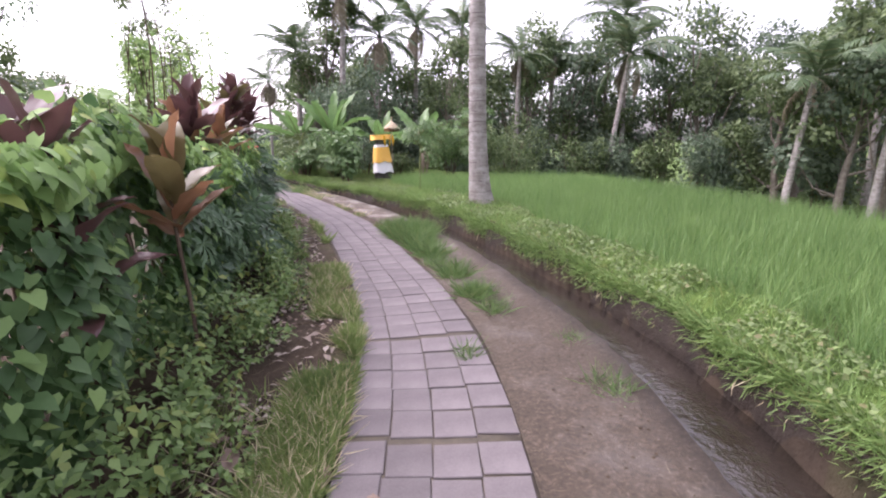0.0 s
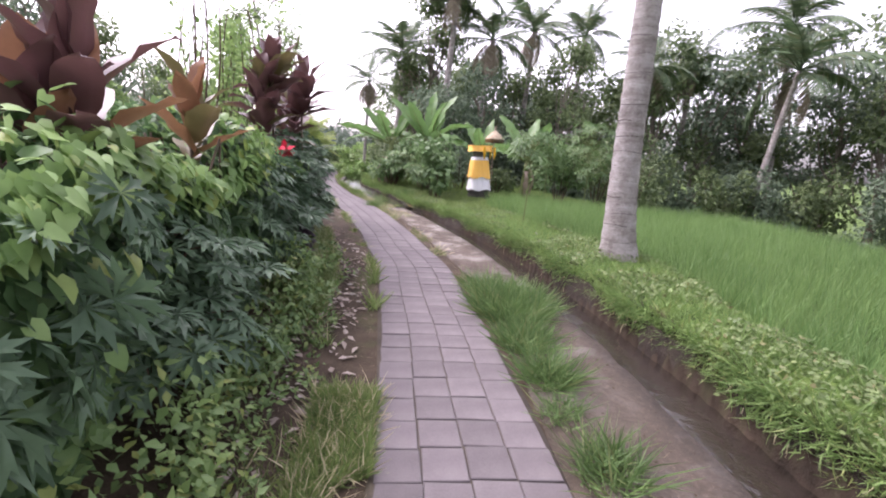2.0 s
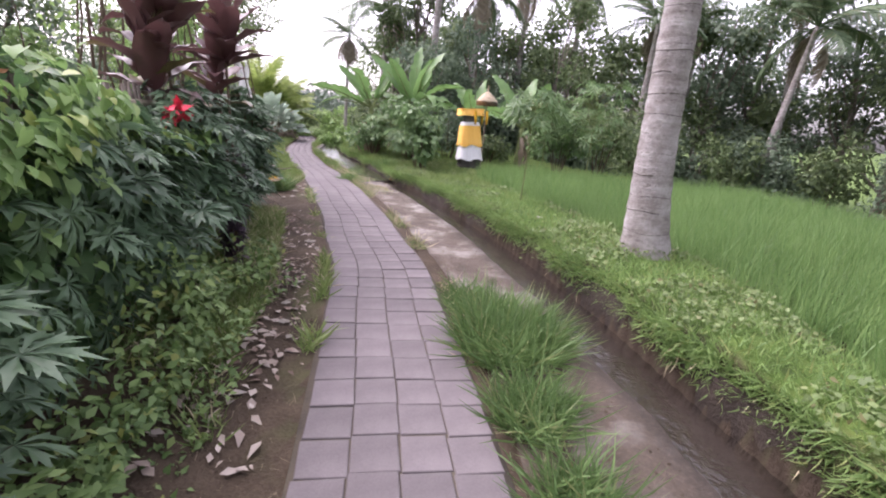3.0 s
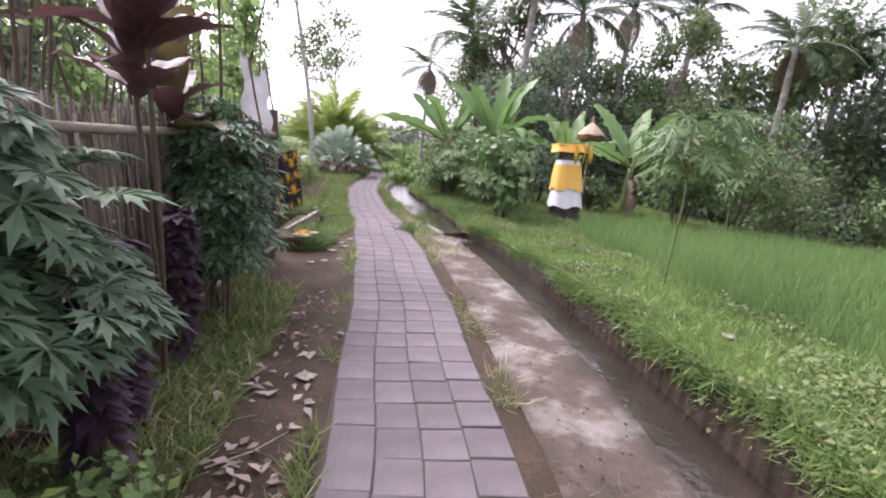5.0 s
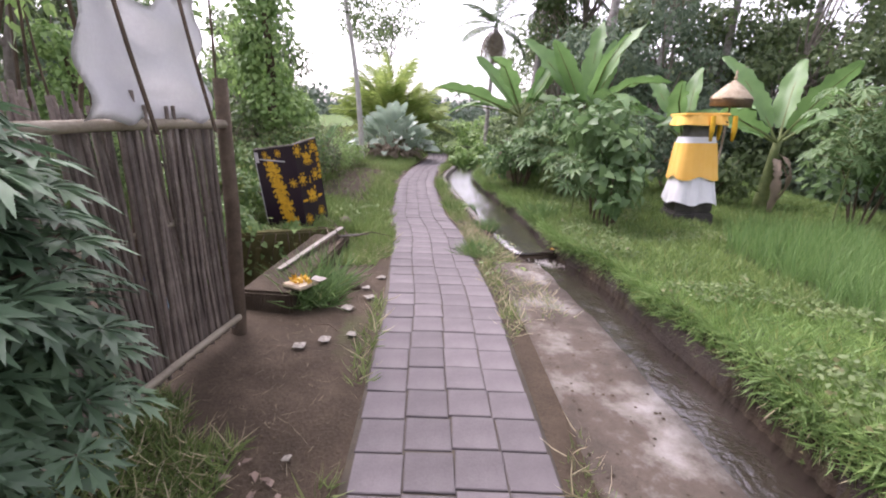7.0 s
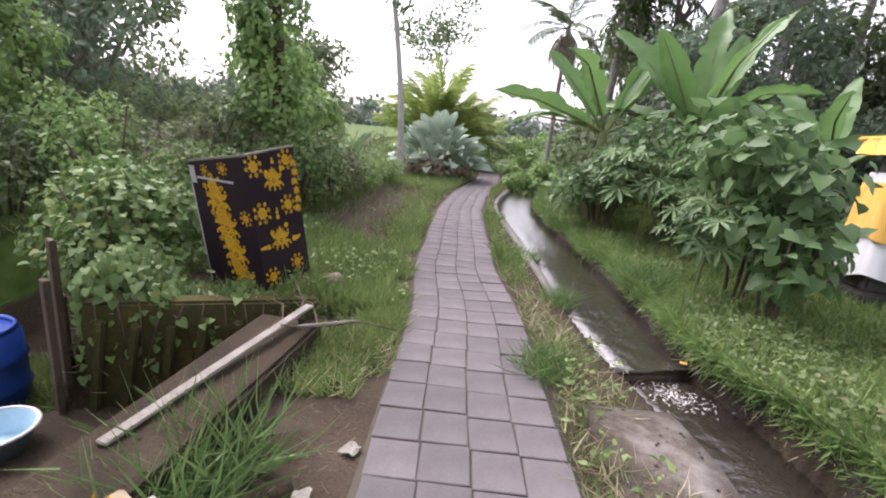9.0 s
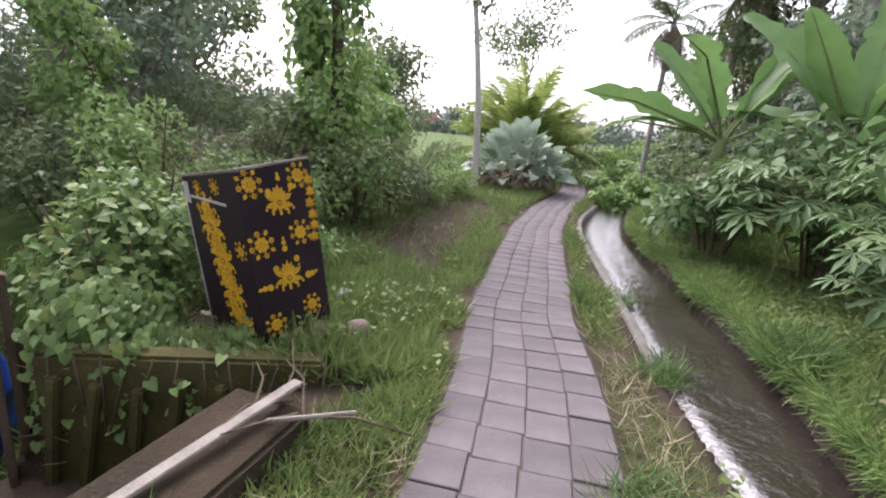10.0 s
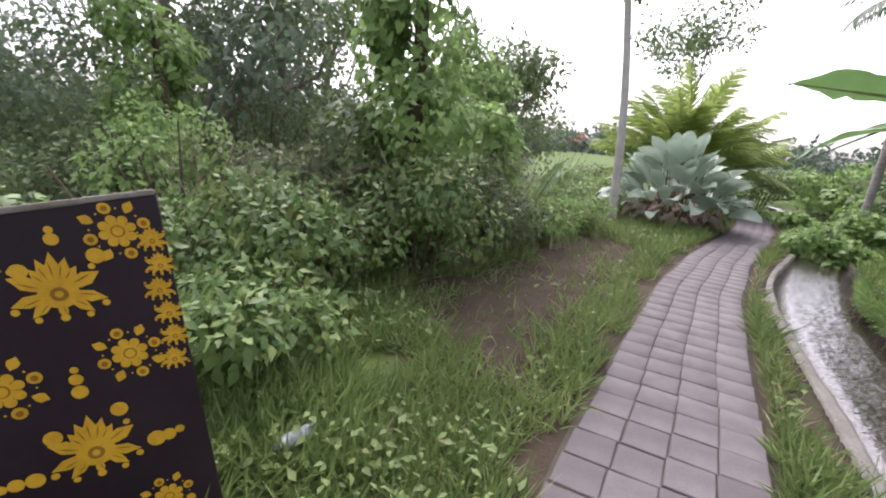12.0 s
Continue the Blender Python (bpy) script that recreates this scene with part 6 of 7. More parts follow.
# ---- the washing place, clutter ----
d = BLOCK_B - BLOCK_A
ang = math.degrees(math.atan2(d[1], d[0]))
kerb_wall = thing("concrete_block_wall", BLOCK_A[0], BLOCK_A[1], 0, "low brown mossy concrete wall beside the washing place", "low wall", rz=ang)
part("wall_body", box(0, 0.0, -0.8, float(np.linalg.norm(d)), 0.4, 0.16, 0.02, M_BLOCK, "wall_body"), kerb_wall)
part("wall_step", box(-0.1, 0.402, -0.8, float(np.linalg.norm(d)) - 0.1, 0.52, 0.06, 0.02, M_BLOCK, "wall_step"), kerb_wall)
d = WALL_B - WALL_A
ang2 = math.degrees(math.atan2(d[1], d[0]))
moss = thing("mossy_retaining_wall", WALL_A[0], WALL_A[1], 0, "mossy retaining wall overgrown with climbing vines", "wall", rz=ang2)
part("wall_body", box(0, 0.0, -1.1, float(np.linalg.norm(d)) + 0.1, 0.14, 0.12, 0.02, M_MOSS, "wall_body"), moss)
for k in range(7):
    part("buttress_rib", box(-0.03, -0.05, -1.05, 0.03, 0.01, 0.02 - 0.03 * (k % 3), 0.012, M_MOSS, "buttress_rib", 0.012), moss, m=pose(0.12 + k * 0.2, 0, 0, 0, 7 + 3 * (k % 2), 0))
rr = np.random.default_rng(15)
nn = 2500
uu = np.clip(rr.choice(np.array((-0.1, 0.1, 0.3, 0.45, 0.6, 0.78)), nn) + rr.normal(size=nn) * 0.1, 0.0, 0.98)
pos = np.stack([uu, 0.3 - 0.36 * rr.random(nn) ** 2 + 0.2 * rr.random(nn), 0.3 - 0.12 * uu + 0.14 * np.sin(uu * 7) - np.abs(rr.normal(size=nn)) * 0.26 * (1.3 - 0.5 * uu)], 1)
climb = thing("climbing_vine", WALL_A[0], WALL_A[1], 0, "leafy vine hanging over the mossy wall", "vine", rz=ang2)
part("foliage", tri_mesh("foliage", *spread(HEART, pos, rand_dirs(nn, rr) * 0.6 + np.array((0, -0.5, -0.8)), np.array((0, -0.8, 0.7)) + rand_dirs(nn, rr) * 0.3, 0.062 * rr.uniform(0.6, 1.3, nn)), L_WEED), climb)
part("stem", tri_mesh("stem", *join([tube([(a, 0.1, 0.12), (a + 0.05, -0.02, 0.1), (a + 0.1 * math.sin(a * 9), -0.03, -0.3)], 0.005, 4) for a in np.linspace(0.05, 1.4, 12)]), M_TWIG), climb)
bush("wild_bush", -7.4, 12.45, -0.1, 0.85, 0.6, 2300, L_WEED, 0.062, "mound of vines over the end of the mossy wall", group="wild bushes beside the path", seed=140, template=HEART)
bush("wild_bush", -7.4, 13.5, 0.0, 0.55, 0.6, 1900, L_WEED, 0.07, "mound of leafy weeds behind the mossy wall", group="wild bushes beside the path", seed=141)
for x, y in ((-6.78, 11.8), (-6.84, 11.87), (-6.9, 11.9)):
    ob = thing("old_post", x, y, ground_at(x, y), "dark weathered upright board at the wall's end", "post", "old posts at the washing place")
    part("board", box(-0.042, -0.018, -0.1, 0.042, 0.018, 0.9, 0.005, M_TWIG, "board", 0.01), ob)
drum = thing("plastic_drum", -7.62, 11.6, ground_at(-7.62, 11.6), "blue plastic drum in the washing place", "drum")
part("body", tri_mesh("body", *lathe(((0.01, 0.0), (0.22, 0.0), (0.245, 0.04), (0.25, 0.2), (0.265, 0.22), (0.25, 0.24), (0.25, 0.42), (0.265, 0.44), (0.25, 0.46), (0.24, 0.62), (0.2, 0.65), (0.01, 0.65)), 28), M_BLUE, True), drum)
part("rim", tri_mesh("rim", *lathe(((0.2, 0.64), (0.225, 0.66), (0.21, 0.68), (0.19, 0.66), (0.2, 0.64)), 28), M_BLUE, True), drum)
basin = thing("basin", -6.62, 11.45, ground_at(-6.62, 11.45), "pale blue plastic wash basin on the ground", "basin")
part("bowl", tri_mesh("bowl", *lathe(((0.01, 0.005), (0.15, 0.005), (0.19, 0.14), (0.2, 0.14), (0.205, 0.15), (0.18, 0.15), (0.14, 0.02), (0.01, 0.02)), 28), M_PALEBLUE, True), basin)
part("rim", tri_mesh("rim", *lathe(((0.2, 0.14), (0.215, 0.15), (0.2, 0.16), (0.185, 0.15), (0.2, 0.14)), 28), M_WHITECLOTH, True), basin, "white rim")
wood_list = ((np.array((-5.15, 11.5, 0.17)), np.array((-5.55, 12.75, 0.22)), 0.028), (np.array((-5.4, 12.55, 0.2)), np.array((-5.25, 12.85, 0.17)), 0.01))
for a, b, w in wood_list:
    ob = thing("wood_strip", a[0], a[1], a[2], "weathered pale wooden strip lying on the low wall", "plank", "wood strips on the low wall")
    ln = float(np.linalg.norm(b - a))
    bmx = box(-w, 0, 0.0, w, ln, 0.018, 0.004, M_PLANK, "strip", 0.016)
    part("strip", bmx, ob, m=pose(0, 0, 0, math.degrees(math.asin((b - a)[2] / ln)), 0, math.degrees(math.atan2(-(b - a)[0], (b - a)[1]))))
for k in range(6):
    r = random.Random(k)
    ob = thing("dry_branch", -5.45 + r.uniform(-0.1, 0.1), 12.6 + r.uniform(-0.1, 0.15), 0.16, "thin dry branch lying on the low wall", "branch", "dry branches")
    a = r.uniform(0, 6.28)
    part("twig", tri_mesh("twig", *tube([(0, 0, 0), (0.2 * math.cos(a), 0.2 * math.sin(a), 0.07), (0.42 * math.cos(a + 0.2), 0.42 * math.sin(a + 0.2), r.uniform(0.0, 0.2))], [0.008, 0.006, 0.003], 5), M_TWIG), ob)
for k, (x, y, s) in enumerate(((-4.62, 11.65, 0.042), (-4.65, 11.88, 0.05), (-5.06, 12.49, 0.055))):
    ob = thing("stone", x, y, ground_at(x, y), "rounded grey-brown stone lying on the soil", "stone", "stones beside the low wall")
    v, t = lathe([(s * math.sin(a), s * 0.62 * (1 - math.cos(a)) - 0.02) for a in np.linspace(0.02, 3.12, 9)], 12, 0.22, k + 2)
    part("rock", tri_mesh("rock", v, t, M_BLOCK, True), ob)
for x, y, s in ((-6.08, 13.45, 0.085), (-6.2, 13.22, 0.075)):
    ob = thing("coconut_husk", x, y, ground_at(x, y) + 0.045, "old grey-brown coconut husk lying in the weeds", "coconut", "old coconuts by the board")
    v, t = lathe([(s * math.sin(a) * (1 - 0.12 * math.cos(a)), -s * 1.15 * math.cos(a)) for a in np.linspace(0.02, 3.12, 12)], 16, 0.12, s * 90)
    part("husk", tri_mesh("husk", v, t, M_HUSK, True), ob, m=pose(0, 0, s * 0.4, 60, 20, 40))
bottle = thing("plastic_bottle", -6.62, 13.72, ground_at(-6.62, 13.72) + 0.07, "crumpled clear plastic bottle in the grass", "bottle")
part("body", tri_mesh("body", *lathe(((0.003, 0), (0.035, 0.005), (0.036, 0.05), (0.03, 0.08), (0.036, 0.11), (0.034, 0.15), (0.014, 0.19), (0.013, 0.21), (0.003, 0.212)), 14, 0.15, 4), M_CLEAR, True), bottle, m=pose(0, 0, 0.03, 80, 0, 35))
offering = thing("offering_tray", -4.75, 11.35, 0.17, "woven palm-leaf offering tray with yellow petals", "offering")
part("tray", box(-0.1, -0.1, 0, 0.1, 0.1, 0.03, 0.008, M_STRAW, "tray", 0.01), offering)
part("blossom", tri_mesh("blossom", *leaf_cloud(OVATE, (0, 0, 0.045), (0.08, 0.08, 0.015), 70, 0.04, 0.1, 0.0), M_GOLD), offering, "yellow and orange petals")
part("paper", box(0.02, 0.06, 0.035, 0.14, 0.14, 0.042, 0.0, M_PAPER, "paper", 0.012), offering, "folded pale paper")
rr = random.Random(12)
litter = ((-2.79, 8.78, 0.14), (-4.2, 11.0, 0.1), (-4.28, 10.85, 0.1), (-4.1, 11.15, 0.08), (-4.42, 11.5, 0.11), (-4.4, 11.75, 0.1), (-2.6, 8.55, 0.07), (-2.95, 9.4, 0.06), (-4.55, 11.9, 0.09), (-3.6, 10.1, 0.05), (-4.6, 12.2, 0.1), (-0.3, 10.35, 0.1), (-2.3, 7.6, 0.06), (-2.2, 7.2, 0.07), (-1.9, 6.7, 0.05), (-2.05, 6.9, 0.08))
for k, (x, y, s) in enumerate(litter):
    s = s * 0.72
    ob = thing("paper_scrap", x, y, ground_at(x, y) + 0.012, "dirty crumpled scrap of pale paper on the soil", "litter", "paper scraps on the verge")
    bm = bmesh.new()
    bmesh.ops.create_grid(bm, x_segments=5, y_segments=4, size=s / 2)
    for w in bm.verts:
        w.co.z = 0.012 * noise.noise(w.co * 40 + Vector((k, 0, 0))) + 0.01
        w.co.x += 0.25 * s * noise.noise(w.co * 20 + Vector((0, k, 0)))
    bmesh.ops.solidify(bm, geom=bm.faces[:], thickness=0.002)
    part("sheet", bm_mesh("sheet", bm, M_PAPER), ob, m=pose(0, 0, 0, 0, 0, rr.uniform(0, 180)))
wrapper = thing("snack_wrapper", -3.58, 14.32, -0.02, "small orange plastic wrapper caught at the weir", "litter")
part("foil", box(-0.025, -0.015, 0.0, 0.025, 0.015, 0.008, 0.002, M_ORANGE, "foil", 0.02), wrapper)
rr = np.random.default_rng(3)
n = 260
foam = spread(OVATE, np.stack([rr.normal(size=n) * 0.1, rr.normal(size=n) * 0.07, rr.uniform(0.0, 0.008, n)], 1), np.stack([rr.normal(size=n), rr.normal(size=n), 0 * rr.normal(size=n)], 1), np.array((0, 0, 1.0)) + np.zeros((n, 3)), 0.022 * rr.uniform(0.5, 1.5, n), 0.5)
fm = thing("weir_foam", *CHANNEL[WEIR - 3], -0.115, "white foam where the water drops over a small weir", "foam", kind="stuff")
part("foam", tri_mesh("foam", *foam, M_FOAM), fm)
v, t = ribbon(CHANNEL, -0.3, 0.3, -0.06, 0.3, WEIR - 1, WEIR + 1)
tagged(new("weir_sill", tri_mesh("weir_sill", v, t, M_BLOCK)), "low dark concrete weir sill across the channel", "weir", kind="structure")


for k in range(14):
    r = random.Random(k + 300)
    i = index_at(PATH_LINE, r.uniform(2.0, 11.5))
    px_, py_ = PATH_LINE[i][0] - r.uniform(0.6, 1.1), PATH_LINE[i][1] + r.uniform(-0.2, 0.2)
    ob = thing("fallen_twig", px_, py_, ground_at(px_, py_) + 0.012, "thin dry twig lying on the soil verge", "twig", "twigs on the verge")
    a, ln = r.uniform(0, 6.28), r.uniform(0.12, 0.4)
    part("stick", tri_mesh("stick", *tube([(0, 0, 0), (ln * 0.5 * math.cos(a), ln * 0.5 * math.sin(a), 0.02), (ln * math.cos(a + 0.25), ln * math.sin(a + 0.25), 0.005)], [0.005, 0.004, 0.002], 5), M_BAMBOO if k % 3 == 0 else M_TWIG), ob)


# ---- grass, rice, litter: too many to count ----
def scatter(n, x0, x1, y0, y1, keep, seed):
    r = np.random.default_rng(seed)
    x, y = r.uniform(x0, x1, n), r.uniform(y0, y1, n)
    k = keep(x, y, r)
    return x[k], y[k], r


def blades(x, y, r, length, width, lean, z=None, bend=1.0):
    n = len(x)
    z = (ground_z(x, y) if z is None else z) - 0.01
    f = np.stack([r.normal(size=n) * lean, r.normal(size=n) * lean, np.ones(n)], 1)
    nn = np.stack([r.normal(size=n), r.normal(size=n), 0.3 * np.ones(n)], 1)
    return spread(BLADE, np.stack([x, y, z], 1), f, nn, length * r.uniform(0.45, 1.25, n), width)


def cross_noise(x, y, s, seed):
    return np.array([noise.noise(Vector((a * s, b * s, seed))) for a, b in zip(x, y)])


def keep_bank(x, y, r):
    dc, _ = side_of(CHANNEL, x, y)
    db, _ = side_of(BANK_EDGE, x, y)
    return (dc > half_channel(y) + 0.04) & ((db < 0.15) | (y > 15.6)) & (y < 24) & (r.random(len(x)) < np.clip(1.25 - (y - 8) * 0.05, 0.3, 1)) & (r.random(len(x)) < np.clip(1.6 - dc * 0.16, 0.15, 1))


x, y, r = scatter(330000, -8.5, 4.0, 0.6, 24, keep_bank, 1)
shade = step01(12.0, 14.5, y)
tagged(new("bank_grass", tri_mesh("bank_grass", *blades(x[shade < 0.5], y[shade < 0.5], r, 0.115, 0.09, 0.8), L_GRASS)), "short bright green grass on the channel bank", "grass", kind="stuff")
tagged(new("lawn_grass", tri_mesh("lawn_grass", *blades(x[shade >= 0.5], y[shade >= 0.5], r, 0.13, 0.09, 0.65), L_LAWN)), "soft green grass round the shrine", "grass", kind="stuff")
# hanging fringe over the channel's earth wall
i = rng.integers(index_at(CHANNEL, 0.5), index_at(CHANNEL, 20), 30000)
tan = np.gradient(CHANNEL, axis=0)
tan /= np.linalg.norm(tan, axis=1, keepdims=True)
nr = np.stack([tan[:, 1], -tan[:, 0]], 1)[i]
off = half_channel(CHANNEL[i][:, 1]) + 0.03 + 0.06 * rng.random(len(i)) + 0.03 * np.sin(i * 0.4)
p = CHANNEL[i] + nr * off[:, None] + tan[i] * rng.uniform(-0.05, 0.05, (len(i), 1))
pz = 0.0 + 0.25 * rng.random(len(i)) ** 0.5 * (1 - 0.4 * step01(10, 15, p[:, 1]))
fw = np.concatenate([-nr * 0.5, np.zeros((len(i), 1))], 1) + rand_dirs(len(i)) * 0.55 + np.array((0, 0, -0.15))
tagged(new("bank_fringe", tri_mesh("bank_fringe", *spread(BLADE, np.concatenate([p, pz[:, None]], 1), fw, rand_dirs(len(i)) + np.array((0, 0, 1.0)), 0.125 * rng.uniform(0.5, 1.2, len(i)), 0.085), L_GRASS)), "grass hanging over the earth edge of the channel", "grass", kind="stuff")
sel = rng.random(len(i)) < 0.06
tagged(new("bank_roots", tri_mesh("bank_roots", *spread(BLADE, np.concatenate([p[sel], pz[sel, None] - 0.05], 1), np.concatenate([-nr[sel] * 0.3, -np.ones((sel.sum(), 1))], 1) + rand_dirs(sel.sum()) * 0.5, rand_dirs(sel.sum()), 0.12 * rng.uniform(0.4, 1.2, sel.sum()), 0.06), L_DRYGRASS)), "dry roots and stalks hanging from the bank", "roots", kind="stuff")
# small round-leaved creepers on the bank
def keep_creeper(x, y, r):
    dc, _ = side_of(CHANNEL, x, y)
    db, _ = side_of(BANK_EDGE, x, y)
    return (dc > half_channel(y) + 0.01) & ((db < 0.1) | (y > 15.6)) & (dc < 3)


x, y, r = scatter(230000, -8, 3.0, 0.6, 20, keep_creeper, 9)
k = cross_noise(x, y, 1.1, 4.0) > -0.2 + 0.3 * step01(9.0, 12.0, y)
x, y = x[k], y[k]
n = len(x)
tagged(new("bank_creeper", tri_mesh("bank_creeper", *spread(OVATE, np.stack([x, y, ground_z(x, y) + r.uniform(0.01, 0.07, n) + 0.09 * np.clip(cross_noise(x, y, 4.5, 8.0), 0, 1)], 1), np.stack([r.normal(size=n), r.normal(size=n), 0.3 * r.normal(size=n)], 1), np.array((0, 0, 1.0)) + rand_dirs(n, r) * 0.9, 0.036 * r.uniform(0.6, 1.5, n), 1.3), L_CREEPER)), "small-leaved creeping plants on the channel bank", "creeper", kind="stuff")


def keep_rice(x, y, r):
    db, _ = side_of(BANK_EDGE, x, y)
    de, _ = side_of(FIELD_EDGE, x, y)
    return (db > 0.12) & (de < 0.2) & (y < 16.8)


x, y, r = scatter(26000, -2.2, 8.0, -2, 17, keep_rice, 3)
hill = np.round(np.stack([x / 0.2, y / 0.2], 1)) * 0.2
k = len(x)
bx = np.repeat(hill[:, 0] + r.normal(size=k) * 0.02, 7) + r.normal(size=7 * k) * 0.035
by = np.repeat(hill[:, 1] + r.normal(size=k) * 0.02, 7) + r.normal(size=7 * k) * 0.035
tagged(new("rice_plants", tri_mesh("rice_plants", *blades(bx, by, r, 0.4, 0.02, 0.28), L_RICE)), "bright green young rice standing in a flooded paddy", "rice", kind="stuff")


def along_path(n, y0, y1, off0, off1, seed):
    """Places spread beside the path between two offsets from its middle."""
    r = np.random.default_rng(seed)
    i = r.integers(index_at(PATH_LINE, y0), index_at(PATH_LINE, y1), n)
    tg = np.gradient(PATH_LINE, axis=0)
    tg /= np.linalg.norm(tg, axis=1, keepdims=True)
    off = r.uniform(min(off0, off1), max(off0, off1), n)
    p = PATH_LINE[i] + np.stack([tg[i, 1], -tg[i, 0]], 1) * off[:, None] + tg[i] * r.uniform(-0.06, 0.06, (n, 1))
    return p[:, 0], p[:, 1], off, r


xs, ys = [], []
for n, y0, y1, o0, o1, cut in ((34000, 0.6, 5.4, -0.46, -0.8, -0.3), (3000, 0.6, 6.5, -0.8, -1.25, 0.1), (1500, 5.2, 13, -0.46, -0.56, 0.1), (26000, 6.6, 10.9, -0.95, -1.8, -0.3), (185000, 12.8, 20, -0.6, -4.6, -0.32), (6000, 12.8, 20, -0.45, -0.65, 0.0), (26000, 20, 25, -0.48, -2.5, -0.4), (3500, 6.5, 13.6, 0.45, 0.66, 0.0)):
    x, y, off, r = along_path(n, y0, y1, o0, o1, int(y0 * 10))
    k = cross_noise(x, y, 1.6, 9.0) > cut
    k &= r.random(n) > 0.99 * np.exp(-((off + 1.35) / 0.95) ** 4) * step01(14.1, 15.0, y) * (1 - step01(18.6, 19.5, y))
    xs.append(x[k])
    ys.append(y[k])
x, y, off, r = along_path(48000, 11.8, 26, 0.46, 1.35, 77)
dc, _ = side_of(CHANNEL, x, y)
k = (dc < -0.17 - half_channel(y)) & (cross_noise(x, y, 1.8, 5.0) > -0.45 + 0.4 * (1 - step01(12, 14, y)))
x, y = np.concatenate(xs + [x[k]]), np.concatenate(ys + [y[k]])
n1 = np.array([-(WALL_B - WALL_A)[1], (WALL_B - WALL_A)[0]])
pit_side = (x - WALL_A[0]) * n1[0] + (y - WALL_A[1]) * n1[1]
k = (pit_side > 0.05) | (y < 11) | (x > -5.5)
x, y = x[k], y[k]
hi = 0.11 - 0.045 * (side_of(PATH_LINE, x, y)[0] > 0) + 0.06 * step01(12.5, 13.5, y) * (x < -5.5) + 0.09 * np.clip(cross_noise(x, y, 0.8, 3.0) * 2, 0, 1)
tagged(new("verge_grass", tri_mesh("verge_grass", *blades(x, y, r, hi, 0.075, 0.75), L_LAWN)), "uneven green grass beside the path", "grass", kind="stuff")
k = r.random(len(x)) < 0.17
tagged(new("dry_verge_grass", tri_mesh("dry_verge_grass", *blades(x[k], y[k], r, 0.16, 0.04, 1.3), L_DRYGRASS)), "dry straw-coloured blades among the grass", "grass", kind="stuff")
k = (r.random(len(x)) < 0.1) & (y > 12.7) & (cross_noise(x, y, 1.2, 6.0) > -0.05)
n = int(k.sum())
tagged(new("verge_herbs", tri_mesh("verge_herbs", *spread(OVATE, np.stack([x[k], y[k], ground_z(x[k], y[k]) + r.uniform(0.03, 0.2, n)], 1), np.stack([r.normal(size=n), r.normal(size=n), 0.2 * r.normal(size=n)], 1), np.array((0, 0, 1.0)) + rand_dirs(n, r) * 0.8, 0.048 * r.uniform(0.5, 1.4, n), 0.9), L_LAWN)), "broad-leaved low weeds in the grass", "weeds", kind="stuff")
x, y, off, r = along_path(15000, 12.9, 20, -0.75, -4.0, 91)
k = (cross_noise(x, y, 1.1, 16.0) > 0.02) & (((x - WALL_A[0]) * n1[0] + (y - WALL_A[1]) * n1[1]) > 0.1) & (r.random(len(x)) > 0.99 * np.exp(-((off + 1.35) / 0.95) ** 4) * step01(14.1, 15.0, y) * (1 - step01(18.6, 19.5, y)))
x, y = x[k], y[k]
n = len(x)
tall = 0.05 + 0.2 * np.clip(cross_noise(x, y, 1.1, 16.0), 0, 1)
tagged(new("verge_weeds", tri_mesh("verge_weeds", *spread(OVATE, np.stack([x, y, ground_z(x, y) + tall * r.uniform(0.2, 1.4, n)], 1), np.stack([r.normal(size=n), r.normal(size=n), 0.5 + 0.6 * r.normal(size=n)], 1), np.array((0, 0, 1.0)) + rand_dirs(n, r) * 0.5, 0.085 * r.uniform(0.5, 1.4, n), 0.55), L_WEED)), "narrow-leaved green weeds standing in the grass", "weeds", kind="stuff")
for k, (x0, y0, rad, ln, n) in enumerate(((-0.5, 7.15, 0.33, 0.31, 3200), (-0.34, 6.35, 0.19, 0.27, 900), (-0.16, 5.8, 0.15, 0.28, 520), (0.12, 4.9, 0.15, 0.25, 420), (0.3, 4.25, 0.15, 0.22, 420), (0.45, 3.85, 0.13, 0.18, 220), (-0.1, 5.35, 0.12, 0.2, 200), (0.17, 2.95, 0.06, 0.16, 90), (-0.85, 7.75, 0.2, 0.24, 500), (-4.1, 15.7, 0.16, 0.2, 260), (1.02, 2.5, 0.13, 0.16, 160), (0.95, 3.2, 0.1, 0.12, 90), (-4.95, 11.75, 0.2, 0.36, 420), (-4.72, 11.5, 0.17, 0.34, 320), (-4.66, 14.75, 0.14, 0.2, 420), (-4.25, 13.5, 0.16, 0.2, 420), (-5.45, 15.85, 0.14, 0.18, 300), (-4.12, 15.5, 0.2, 0.3, 500))):
    r = np.random.default_rng(k + 70)
    a, q = r.random(n) * 6.283, np.sqrt(r.random(n)) * rad
    ob = thing("grass_tuft", x0, y0, ground_at(x0, y0), "long green grass tuft growing on the cement verge", "grass tuft", "grass tufts beside the path", kind="stuff")
    part("blades", tri_mesh("blades", *blades(np.cos(a) * q, np.sin(a) * q * 1.3, r, ln, 0.034, 1.25, np.zeros(n) + 0.01), L_TUFT), ob)


